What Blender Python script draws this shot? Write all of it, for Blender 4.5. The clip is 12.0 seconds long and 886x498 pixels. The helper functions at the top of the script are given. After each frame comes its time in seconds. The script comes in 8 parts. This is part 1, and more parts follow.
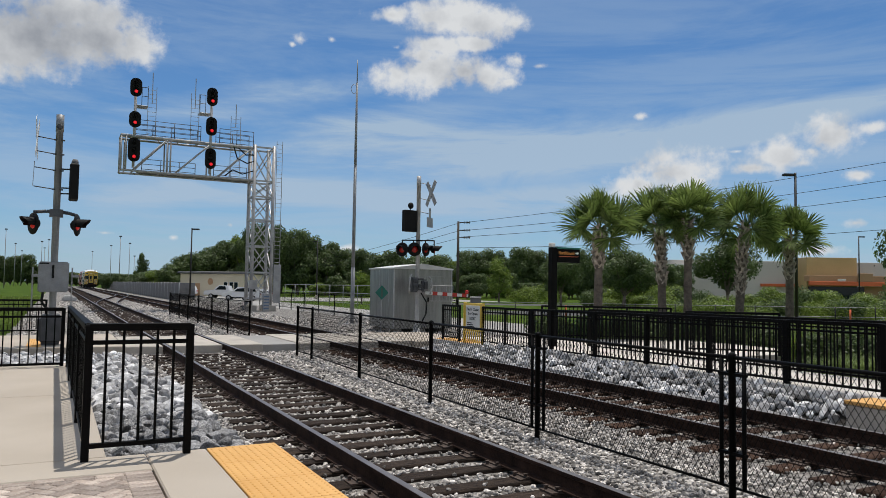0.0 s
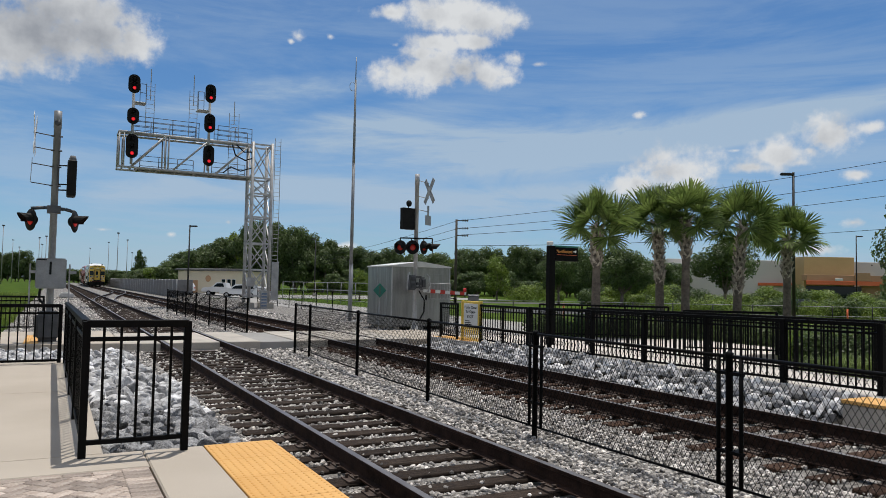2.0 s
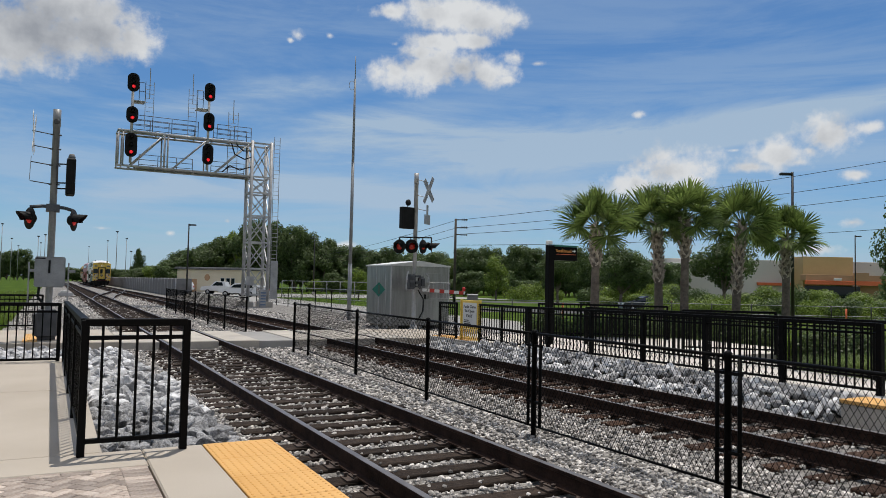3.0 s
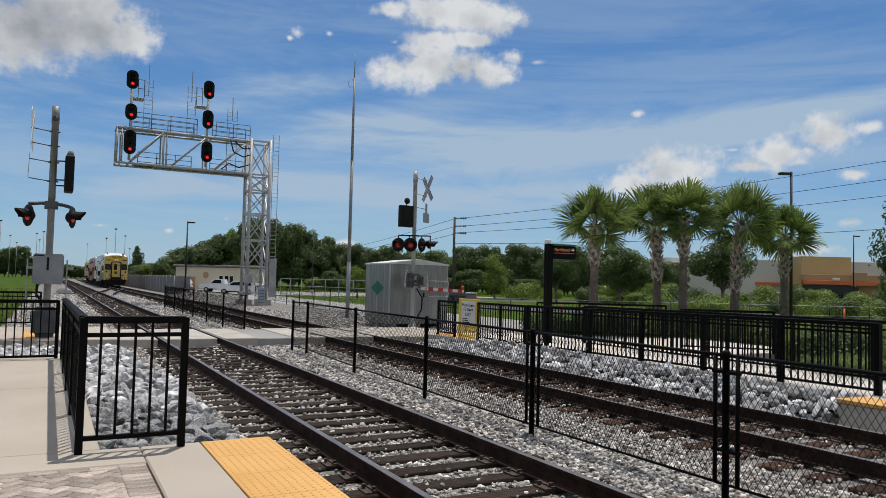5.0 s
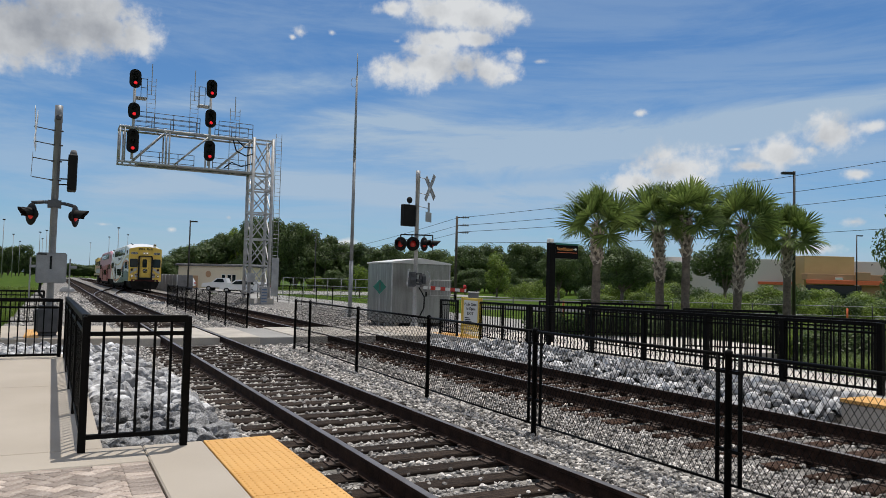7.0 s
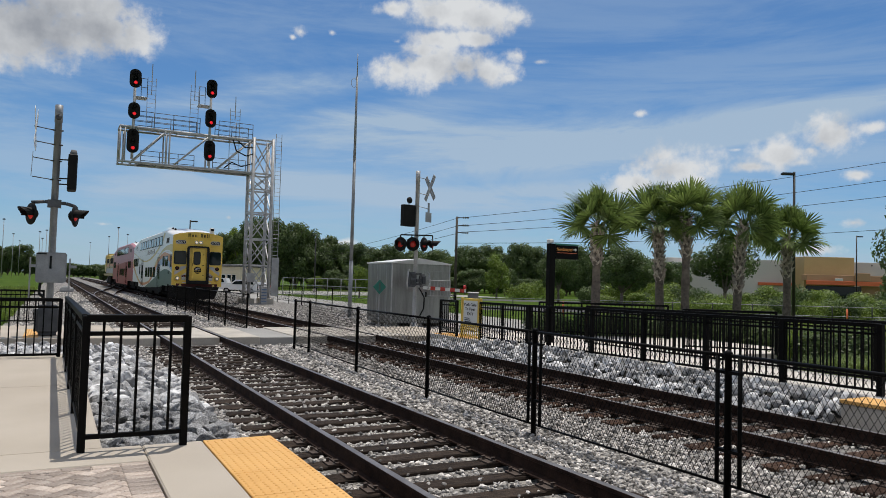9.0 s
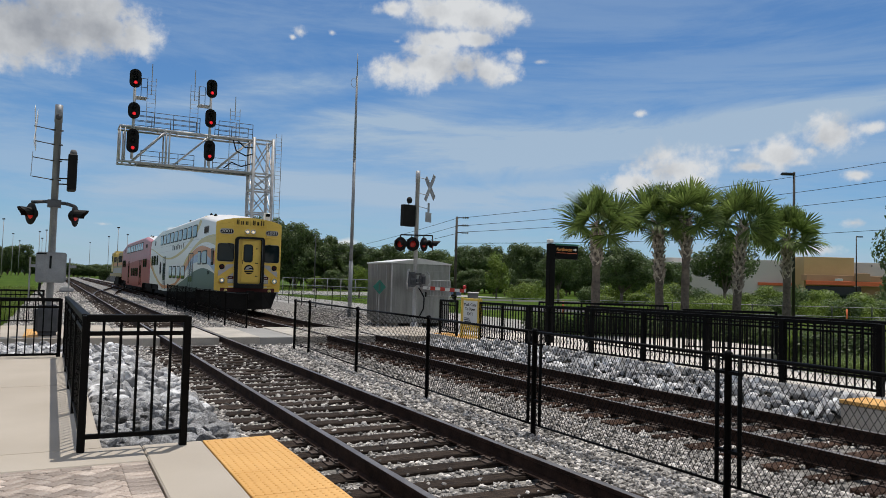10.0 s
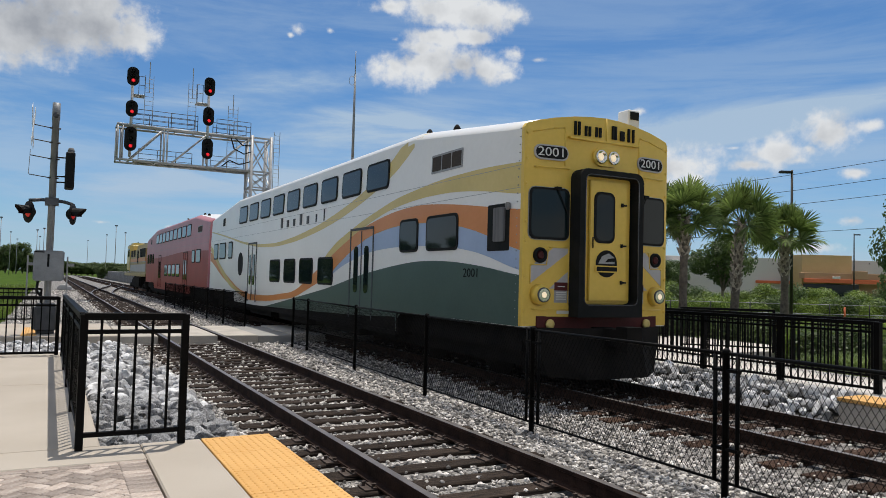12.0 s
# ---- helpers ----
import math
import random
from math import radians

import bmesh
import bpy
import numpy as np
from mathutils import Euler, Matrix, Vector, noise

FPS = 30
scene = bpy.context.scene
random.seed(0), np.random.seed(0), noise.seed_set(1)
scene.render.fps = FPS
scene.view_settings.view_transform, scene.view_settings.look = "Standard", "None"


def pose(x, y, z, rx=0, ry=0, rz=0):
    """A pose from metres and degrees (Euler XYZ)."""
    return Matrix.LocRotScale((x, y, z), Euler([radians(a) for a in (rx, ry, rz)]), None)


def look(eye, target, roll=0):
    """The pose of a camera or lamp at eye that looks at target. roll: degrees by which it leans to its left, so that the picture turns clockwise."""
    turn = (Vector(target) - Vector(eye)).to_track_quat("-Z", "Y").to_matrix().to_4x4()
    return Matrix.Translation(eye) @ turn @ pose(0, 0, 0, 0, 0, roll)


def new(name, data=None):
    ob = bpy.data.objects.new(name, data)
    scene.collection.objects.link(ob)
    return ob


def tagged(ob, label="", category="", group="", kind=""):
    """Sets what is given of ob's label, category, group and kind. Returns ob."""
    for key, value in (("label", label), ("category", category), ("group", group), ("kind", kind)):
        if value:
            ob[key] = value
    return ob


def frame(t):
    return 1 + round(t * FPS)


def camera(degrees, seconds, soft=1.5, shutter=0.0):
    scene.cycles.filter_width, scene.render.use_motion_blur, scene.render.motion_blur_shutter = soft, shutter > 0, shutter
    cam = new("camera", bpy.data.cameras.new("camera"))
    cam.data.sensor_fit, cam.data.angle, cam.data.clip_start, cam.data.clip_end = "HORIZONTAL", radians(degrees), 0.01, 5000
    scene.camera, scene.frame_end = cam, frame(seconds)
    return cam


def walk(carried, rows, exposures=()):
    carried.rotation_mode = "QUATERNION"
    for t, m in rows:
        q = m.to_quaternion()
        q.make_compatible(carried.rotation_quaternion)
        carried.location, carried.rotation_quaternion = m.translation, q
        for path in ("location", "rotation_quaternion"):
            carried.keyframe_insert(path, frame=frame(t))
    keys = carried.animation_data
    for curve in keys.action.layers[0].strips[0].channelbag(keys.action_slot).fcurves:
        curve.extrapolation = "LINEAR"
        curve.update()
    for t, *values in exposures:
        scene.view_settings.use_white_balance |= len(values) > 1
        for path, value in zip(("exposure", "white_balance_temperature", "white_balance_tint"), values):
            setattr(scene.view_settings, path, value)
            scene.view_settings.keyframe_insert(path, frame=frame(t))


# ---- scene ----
# ---- camera ----
EYE = Vector((0.0, 0.0, 1.643))
cam = camera(62.16, 12.0, soft=0.5, shutter=0.0)
# seconds, heading to the right of the track, tilt up, lean
VIEWS = [
    (0.0, 27.678, 2.971, 0.888),
    (0.5, 27.680, 2.953, 0.898),
    (1.0, 27.710, 2.917, 0.928),
    (1.5, 27.761, 2.855, 1.000),
    (2.0, 27.831, 2.813, 1.102),
    (2.5, 27.879, 2.770, 1.163),
    (3.0, 27.899, 2.754, 1.194),
    (5.0, 27.996, 2.634, 1.391),
    (5.5, 27.995, 2.587, 1.350),
    (6.0, 27.939, 2.568, 1.442),
    (6.5, 27.878, 2.566, 1.443),
    (7.0, 27.814, 2.565, 1.453),
    (9.0, 27.821, 2.586, 1.540),
    (9.5, 27.831, 2.587, 1.554),
    (10.0, 27.831, 2.587, 1.554),
    (10.5, 27.821, 2.586, 1.540),
    (11.0, 27.826, 2.590, 1.551),
    (11.5, 27.892, 2.505, 1.576),
    (12.0, 27.972, 2.443, 1.528),
]


def view(heading, tilt, lean):
    h, p = radians(heading), radians(tilt)
    way = Vector((math.sin(h) * math.cos(p), math.cos(h) * math.cos(p), math.sin(p)))
    return look(EYE, EYE + way, lean)


walk(cam, [(t, view(h, p, r)) for t, h, p, r in VIEWS], [(0.0, -0.1), (9.5, -0.1), (11.0, -0.13), (12.0, 0.0)])

# ---- world, sun, exposure ----
SUN_HEIGHT, SUN_TURN = 74.5, 37.6          # degrees up; degrees from +y towards +x
world = bpy.data.worlds.new("sky")
scene.world = world
world.use_nodes = True
scene.view_settings.exposure = 0.0
sun_way = Vector((math.sin(radians(SUN_TURN)) * math.cos(radians(SUN_HEIGHT)),
                  math.cos(radians(SUN_TURN)) * math.cos(radians(SUN_HEIGHT)), math.sin(radians(SUN_HEIGHT))))
SKY_TINT = (0.54, 0.80, 1.03, 1)


# cumulus clouds: way to the right of the view's heading, height over the horizon, half width, half height
CUMULUS = [
    (-0.018, 0.334, 0.057, 0.018), (0.035, 0.337, 0.044, 0.015),
    (-0.045, 0.297, 0.055, 0.035), (0.024, 0.298, 0.057, 0.031), (0.082, 0.284, 0.033, 0.013),
    (-0.580, 0.339, 0.138, 0.057), (-0.488, 0.337, 0.102, 0.048), (-0.430, 0.331, 0.046, 0.039), (-0.526, 0.371, 0.138, 0.037), (-0.649, 0.325, 0.102, 0.046),
    (-0.068, 0.291, 0.054, 0.028), (-0.011, 0.297, 0.078, 0.039), (0.051, 0.290, 0.061, 0.022), (-0.038, 0.318, 0.046, 0.020), (-0.003, 0.373, 0.078, 0.031),
    (0.051, 0.365, 0.060, 0.030), (-0.080, 0.376, 0.042, 0.015), (0.093, 0.367, 0.031, 0.020), (0.093, 0.315, 0.031, 0.017), (0.124, 0.307, 0.024, 0.008),
    (-0.072, 0.330, 0.018, 0.008), (-0.205, 0.340, 0.018, 0.015), (-0.216, 0.332, 0.009, 0.007), (-0.162, 0.340, 0.013, 0.009), (0.308, 0.159, 0.085, 0.044),
    (0.262, 0.143, 0.048, 0.024), (0.347, 0.151, 0.033, 0.017), (0.455, 0.186, 0.054, 0.030), (0.424, 0.169, 0.044, 0.011), (0.482, 0.177, 0.031, 0.013),
    (0.524, 0.217, 0.042, 0.033), (0.501, 0.193, 0.024, 0.014), (0.583, 0.228, 0.031, 0.012), (0.562, 0.161, 0.030, 0.012), (0.266, 0.239, 0.018, 0.009),
    (0.397, 0.192, 0.018, 0.006), (-0.295, 0.080, 0.015, 0.009), (-0.372, 0.062, 0.013, 0.008), (-0.465, 0.067, 0.022, 0.006), (-0.132, 0.051, 0.026, 0.012),
    (0.558, 0.096, 0.031, 0.012), (0.101, 0.049, 0.026, 0.008), (0.489, 0.058, 0.055, 0.011),
]
# veils of high cloud: the same, and the degrees by which they rise to the right
VEILS = [
    (0.012, 0.183, 0.317, 0.050, 4), (-0.126, 0.215, 0.183, 0.029, 8), (0.282, 0.206, 0.308, 0.031, 7), (-0.272, 0.250, 0.202, 0.027, 12),
    (-0.172, 0.126, 0.250, 0.023, -3), (0.135, 0.122, 0.250, 0.021, 3), (0.474, 0.238, 0.269, 0.021, 9), (-0.349, 0.121, 0.192, 0.019, 4),
]


def sky_nodes():
    """Clear blue sky with cumulus heaps and thin streaks of high cloud."""
    nt = world.node_tree
    nt.nodes.clear()

    def node(kind, **values):
        n = nt.nodes.new(kind)
        for key, value in values.items():
            n.inputs[key].default_value = value
        return n

    def math_node(op, a, b=None, clamp=False):
        n = nt.nodes.new("ShaderNodeMath")
        n.operation, n.use_clamp = op, clamp
        for i, v in enumerate((a, b)):
            if v is None:
                continue
            if isinstance(v, (int, float)):
                n.inputs[i].default_value = v
            else:
                nt.links.new(v, n.inputs[i])
        return n.outputs[0]

    out_node, bg = node("ShaderNodeOutputWorld"), node("ShaderNodeBackground", Strength=0.095)
    sky = nt.nodes.new("ShaderNodeTexSky")
    sky.sky_type, sky.sun_disc = "NISHITA", False
    sky.sun_elevation, sky.sun_rotation = radians(SUN_HEIGHT), radians(SUN_TURN)
    sky.air_density, sky.dust_density, sky.ozone_density = 1.0, 0.15, 2.5
    tint = nt.nodes.new("ShaderNodeMix")
    tint.data_type, tint.blend_type = "RGBA", "MULTIPLY"
    tint.inputs[0].default_value = 1.0
    nt.links.new(sky.outputs[0], tint.inputs[6])
    tint.inputs[7].default_value = SKY_TINT
    way = nt.nodes.new("ShaderNodeTexCoord").outputs["Generated"]
    field = None
    for right, up, w, h in CUMULUS:
        turn = math.atan(right) + radians(27.88)
        c = Vector((math.sin(turn), math.cos(turn), up * math.cos(math.atan(right)))).normalized()
        mp = nt.nodes.new("ShaderNodeMapping")
        mp.vector_type = "TEXTURE"
        mp.inputs["Location"].default_value = c
        mp.inputs["Rotation"].default_value = (0, 0, -turn)
        mp.inputs["Scale"].default_value = (w, 0.3, h)
        nt.links.new(way, mp.inputs["Vector"])
        ln = nt.nodes.new("ShaderNodeVectorMath")
        ln.operation = "LENGTH"
        nt.links.new(mp.outputs[0], ln.inputs[0])
        near = math_node("SUBTRACT", 0.95 if w > 0.035 else 0.72 if w > 0.022 else 0.55, ln.outputs["Value"])
        field = near if field is None else math_node("SMOOTH_MAX", field, near)
        if field is not near:
            field.node.inputs[2].default_value = 0.12
    field = math_node("MAXIMUM", field, -1.5)
    billow = node("ShaderNodeTexNoise", Scale=15.0, Detail=10.0, Roughness=0.5)
    nt.links.new(way, billow.inputs["Vector"])
    lift = nt.nodes.new("ShaderNodeVectorMath")
    lift.operation = "ADD"
    lift.inputs[1].default_value = sun_way * 0.03
    nt.links.new(way, lift.inputs[0])
    billow_up = node("ShaderNodeTexNoise", Scale=15.0, Detail=5.0, Roughness=0.5)
    nt.links.new(lift.outputs[0], billow_up.inputs["Vector"])
    wisp = node("ShaderNodeTexNoise", Scale=62.0, Detail=6.0, Roughness=0.6)
    nt.links.new(way, wisp.inputs["Vector"])
    field = math_node("ADD", field, math_node("MULTIPLY", math_node("SUBTRACT", wisp.outputs["Fac"], 0.5), 1.0))
    body = math_node("ADD", field, math_node("MULTIPLY", math_node("SUBTRACT", billow.outputs["Fac"], 0.5), 1.5))
    mask = nt.nodes.new("ShaderNodeMapRange")
    mask.interpolation_type = "SMOOTHSTEP"
    mask.inputs["From Min"].default_value, mask.inputs["From Max"].default_value = 0.05, 0.72
    nt.links.new(body, mask.inputs["Value"])
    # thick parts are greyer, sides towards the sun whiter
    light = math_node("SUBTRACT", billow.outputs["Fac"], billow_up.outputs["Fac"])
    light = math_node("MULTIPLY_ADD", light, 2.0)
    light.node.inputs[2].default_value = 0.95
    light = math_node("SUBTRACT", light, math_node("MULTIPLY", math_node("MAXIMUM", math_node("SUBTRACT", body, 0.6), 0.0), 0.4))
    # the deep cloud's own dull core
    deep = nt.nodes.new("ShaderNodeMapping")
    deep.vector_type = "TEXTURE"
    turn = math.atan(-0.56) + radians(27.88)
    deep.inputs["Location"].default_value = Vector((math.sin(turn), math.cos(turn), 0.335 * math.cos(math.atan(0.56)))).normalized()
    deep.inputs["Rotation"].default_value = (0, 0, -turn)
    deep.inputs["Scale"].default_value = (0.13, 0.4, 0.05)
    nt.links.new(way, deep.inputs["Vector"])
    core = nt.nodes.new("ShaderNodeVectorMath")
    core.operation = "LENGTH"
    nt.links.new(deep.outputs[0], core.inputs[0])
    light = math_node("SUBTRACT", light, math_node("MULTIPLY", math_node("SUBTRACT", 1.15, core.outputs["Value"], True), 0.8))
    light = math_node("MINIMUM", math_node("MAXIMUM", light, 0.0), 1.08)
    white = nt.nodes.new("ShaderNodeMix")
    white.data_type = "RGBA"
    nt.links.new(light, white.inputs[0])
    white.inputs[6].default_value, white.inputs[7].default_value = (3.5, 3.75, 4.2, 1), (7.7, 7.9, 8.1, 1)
    # thin high streaks
    mp = nt.nodes.new("ShaderNodeMapping")
    mp.inputs["Rotation"].default_value = (radians(4), radians(7), radians(27.88))
    mp.inputs["Scale"].default_value = (1.5, 1.5, 10.5)
    nt.links.new(way, mp.inputs["Vector"])
    streak = node("ShaderNodeTexNoise", Scale=1.7, Detail=9.0, Roughness=0.64, Distortion=0.5)
    nt.links.new(mp.outputs[0], streak.inputs["Vector"])
    veil = nt.nodes.new("ShaderNodeMapRange")
    veil.interpolation_type = "SMOOTHSTEP"
    veil.inputs["From Min"].default_value, veil.inputs["From Max"].default_value = 0.35, 0.62
    veil.inputs["To Max"].default_value = 0.8
    nt.links.new(streak.outputs["Fac"], veil.inputs["Value"])
    thin = nt.nodes.new("ShaderNodeMix")
    thin.data_type = "RGBA"
    sep = nt.nodes.new("ShaderNodeSeparateXYZ")
    nt.links.new(way, sep.inputs[0])
    high = nt.nodes.new("ShaderNodeMapRange")
    high.interpolation_type = "SMOOTHSTEP"
    high.inputs["From Min"].default_value, high.inputs["From Max"].default_value = 0.17, 0.30
    high.inputs["To Min"].default_value, high.inputs["To Max"].default_value = 0.65, 0.34
    nt.links.new(sep.outputs["Z"], high.inputs["Value"])
    banks = None
    for right, up, w, h, rise in VEILS:
        turn = math.atan(right) + radians(27.88)
        c = Vector((math.sin(turn), math.cos(turn), up * math.cos(math.atan(right)))).normalized()
        mp = nt.nodes.new("ShaderNodeMapping")
        mp.vector_type = "TEXTURE"
        mp.inputs["Location"].default_value = c
        mp.inputs["Rotation"].default_value = (0, -radians(rise), -turn)
        mp.inputs["Scale"].default_value = (w, 0.6, h)
        nt.links.new(way, mp.inputs["Vector"])
        ln = nt.nodes.new("ShaderNodeVectorMath")
        ln.operation = "LENGTH"
        nt.links.new(mp.outputs[0], ln.inputs[0])
        near = math_node("SUBTRACT", 1.0, ln.outputs["Value"], True)
        banks = near if banks is None else math_node("ADD", banks, near)
    fibre = math_node("MULTIPLY_ADD", streak.outputs["Fac"], 2.6)
    fibre.node.inputs[2].default_value = -0.55
    banks = math_node("MULTIPLY", math_node("MULTIPLY", banks, math_node("MAXIMUM", fibre, 0.0)), 1.0)
    veiling = math_node("ADD", math_node("MULTIPLY", veil.outputs[0], high.outputs[0]), banks)
    nt.links.new(math_node("MINIMUM", veiling, 0.85), thin.inputs[0])
    nt.links.new(tint.outputs[2], thin.inputs[6])
    thin.inputs[7].default_value = (4.5, 5.75, 7.1, 1)
    # pale haze low over the horizon
    low = math_node("MULTIPLY", math_node("SUBTRACT", 1.0, math_node("MULTIPLY", sep.outputs["Z"], 4.8), True), 0.38)
    haze = nt.nodes.new("ShaderNodeMix")
    haze.data_type = "RGBA"
    nt.links.new(low, haze.inputs[0])
    nt.links.new(thin.outputs[2], haze.inputs[6])
    haze.inputs[7].default_value = (4.1, 5.5, 7.6, 1)
    heap = nt.nodes.new("ShaderNodeMix")
    heap.data_type = "RGBA"
    nt.links.new(mask.outputs[0], heap.inputs[0])
    nt.links.new(haze.outputs[2], heap.inputs[6])
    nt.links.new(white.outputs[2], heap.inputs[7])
    # unseen broken cumulus added round the rest of the sky, whitening the fill light
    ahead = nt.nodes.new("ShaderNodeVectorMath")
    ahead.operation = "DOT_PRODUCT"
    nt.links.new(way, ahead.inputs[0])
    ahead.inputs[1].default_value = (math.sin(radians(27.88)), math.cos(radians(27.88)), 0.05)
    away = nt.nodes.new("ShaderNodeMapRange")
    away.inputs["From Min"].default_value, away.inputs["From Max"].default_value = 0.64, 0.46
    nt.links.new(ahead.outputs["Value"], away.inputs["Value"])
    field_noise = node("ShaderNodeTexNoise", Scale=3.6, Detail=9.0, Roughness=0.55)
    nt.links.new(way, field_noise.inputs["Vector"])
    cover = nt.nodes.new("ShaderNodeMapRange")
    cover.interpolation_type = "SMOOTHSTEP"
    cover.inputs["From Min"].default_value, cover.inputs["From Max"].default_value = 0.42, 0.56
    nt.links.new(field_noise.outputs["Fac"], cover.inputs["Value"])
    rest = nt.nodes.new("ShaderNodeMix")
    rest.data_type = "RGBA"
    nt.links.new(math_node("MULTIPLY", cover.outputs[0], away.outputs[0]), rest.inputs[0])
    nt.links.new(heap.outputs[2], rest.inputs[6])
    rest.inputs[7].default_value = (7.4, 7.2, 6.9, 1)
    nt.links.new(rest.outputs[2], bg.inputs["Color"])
    nt.links.new(bg.outputs[0], out_node.inputs["Surface"])


sky_nodes()
sun_data = bpy.data.lights.new("sun", "SUN")
sun_data.energy, sun_data.angle, sun_data.color = 3.7, radians(0.53), (1.0, 0.945, 0.87)
sun = new("sun", sun_data)
sun.matrix_basis = look(sun_way * 60, (0, 0, 0))

# ---- materials ----
def surface(name, a, b=None, scale=4.0, rough=0.8, metal=0.0, bump=0.0, fine=60.0, island=0.0, grain=None, spec=0.5, each=0.0):
    """Two colours mixed by broad noise, shifted by fine noise, with relief. island / each: spread of brightness piece by piece."""
    m = bpy.data.materials.new(name)
    m.use_nodes = True
    nt = m.node_tree
    bsdf = nt.nodes["Principled BSDF"]
    bsdf.inputs["Roughness"].default_value, bsdf.inputs["Metallic"].default_value = rough, metal
    bsdf.inputs["Specular IOR Level"].default_value = spec
    b = b or a
    tc = nt.nodes.new("ShaderNodeTexCoord")
    src = tc.outputs["Object"]
    if grain:
        mp = nt.nodes.new("ShaderNodeMapping")
        mp.inputs["Scale"].default_value = grain
        nt.links.new(src, mp.inputs["Vector"])
        src = mp.outputs["Vector"]
    broad, small = nt.nodes.new("ShaderNodeTexNoise"), nt.nodes.new("ShaderNodeTexNoise")
    broad.inputs["Scale"].default_value, small.inputs["Scale"].default_value = scale, fine
    broad.inputs["Detail"].default_value, small.inputs["Detail"].default_value = 5, 4
    nt.links.new(src, broad.inputs["Vector"])
    nt.links.new(src, small.inputs["Vector"])
    add = nt.nodes.new("ShaderNodeMath")
    add.operation = "MULTIPLY_ADD"
    nt.links.new(small.outputs["Fac"], add.inputs[0])
    add.inputs[1].default_value = 0.5
    nt.links.new(broad.outputs["Fac"], add.inputs[2])
    ramp = nt.nodes.new("ShaderNodeValToRGB")
    ramp.color_ramp.elements[0].position, ramp.color_ramp.elements[1].position = 0.52, 0.98
    ramp.color_ramp.elements[0].color, ramp.color_ramp.elements[1].color = (*a, 1), (*b, 1)
    nt.links.new(add.outputs[0], ramp.inputs["Fac"])
    colour = ramp.outputs["Color"]
    spread = island or each
    if spread:
        if island:
            rnd = nt.nodes.new("ShaderNodeNewGeometry").outputs["Random Per Island"]
        else:
            rnd = nt.nodes.new("ShaderNodeObjectInfo").outputs["Random"]
        mr = nt.nodes.new("ShaderNodeMapRange")
        mr.inputs["To Min"].default_value, mr.inputs["To Max"].default_value = 1 - spread, 1 + spread
        nt.links.new(rnd, mr.inputs["Value"])
        hsv = nt.nodes.new("ShaderNodeHueSaturation")
        nt.links.new(mr.outputs[0], hsv.inputs["Value"])
        nt.links.new(colour, hsv.inputs["Color"])
        colour = hsv.outputs["Color"]
    nt.links.new(colour, bsdf.inputs["Base Color"])
    if bump:
        bp = nt.nodes.new("ShaderNodeBump")
        bp.inputs["Strength"].default_value, bp.inputs["Distance"].default_value = bump, 0.02
        nt.links.new(small.outputs["Fac"], bp.inputs["Height"])
        nt.links.new(bp.outputs[0], bsdf.inputs["Normal"])
    return m


def glow(name, colour, strength, base=1.0):
    m = bpy.data.materials.new(name)
    m.use_nodes = True
    bsdf = m.node_tree.nodes["Principled BSDF"]
    bsdf.inputs["Base Color"].default_value = (*[c * base for c in colour], 1)
    bsdf.inputs["Emission Color"].default_value = (*colour, 1)
    bsdf.inputs["Emission Strength"].default_value = strength
    bsdf.inputs["Roughness"].default_value = 0.3
    return m


def leaf_material(name, a, b):
    """Foliage: brightness varies leaf by leaf, some light passes through."""
    m = surface(name, a, b, scale=0.6, rough=0.55, island=0.45, fine=9.0)
    nt = m.node_tree
    bsdf = nt.nodes["Principled BSDF"]
    tr = nt.nodes.new("ShaderNodeBsdfTranslucent")
    mix = nt.nodes.new("ShaderNodeMixShader")
    mix.inputs[0].default_value = 0.36
    link = bsdf.inputs["Base Color"].links[0].from_socket
    nt.links.new(link, tr.inputs["Color"])
    nt.links.new(bsdf.outputs[0], mix.inputs[1])
    nt.links.new(tr.outputs[0], mix.inputs[2])
    nt.links.new(mix.outputs[0], nt.nodes["Material Output"].inputs["Surface"])
    return m


BLACK = surface("black_powder_coat", (0.002, 0.002, 0.002), (0.005, 0.005, 0.005), 3, rough=0.55, spec=0.08)
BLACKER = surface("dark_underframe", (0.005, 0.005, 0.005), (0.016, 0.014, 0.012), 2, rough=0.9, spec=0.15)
CONCRETE = surface("concrete", (0.385, 0.335, 0.275), (0.46, 0.41, 0.345), 0.8, rough=0.9, bump=0.08, fine=90)
# concrete lightened: the HDR brightness across the tracks is put into the colour
CONCRETE_BRIGHTENED = surface("concrete_brightened", (0.50, 0.465, 0.42), (0.60, 0.565, 0.52), 0.8, rough=0.9, bump=0.08, fine=90)
CONCRETE_OLD = surface("weathered_concrete", (0.36, 0.33, 0.29), (0.50, 0.46, 0.40), 1.2, rough=0.92, bump=0.15, fine=50)
TACTILE = surface("yellow_tactile", (0.60, 0.32, 0.085), (0.70, 0.40, 0.13), 1.5, rough=0.7, fine=40)
PAVER = surface("clay_paver", (0.25, 0.195, 0.16), (0.50, 0.43, 0.375), 5, rough=0.92, bump=0.5, fine=45, each=0.34)
PAVER_REST = surface("clay_paver_field", (0.25, 0.195, 0.16), (0.50, 0.43, 0.375), 5, rough=0.92, bump=0.5, fine=45, island=0.34)
JOINT = surface("sand_joint", (0.16, 0.135, 0.11), (0.25, 0.215, 0.18), 8, rough=0.95)
BALLAST = surface("ballast_stone", (0.16, 0.147, 0.134), (0.65, 0.615, 0.575), 9, rough=0.92, island=0.78, bump=0.3, fine=50)
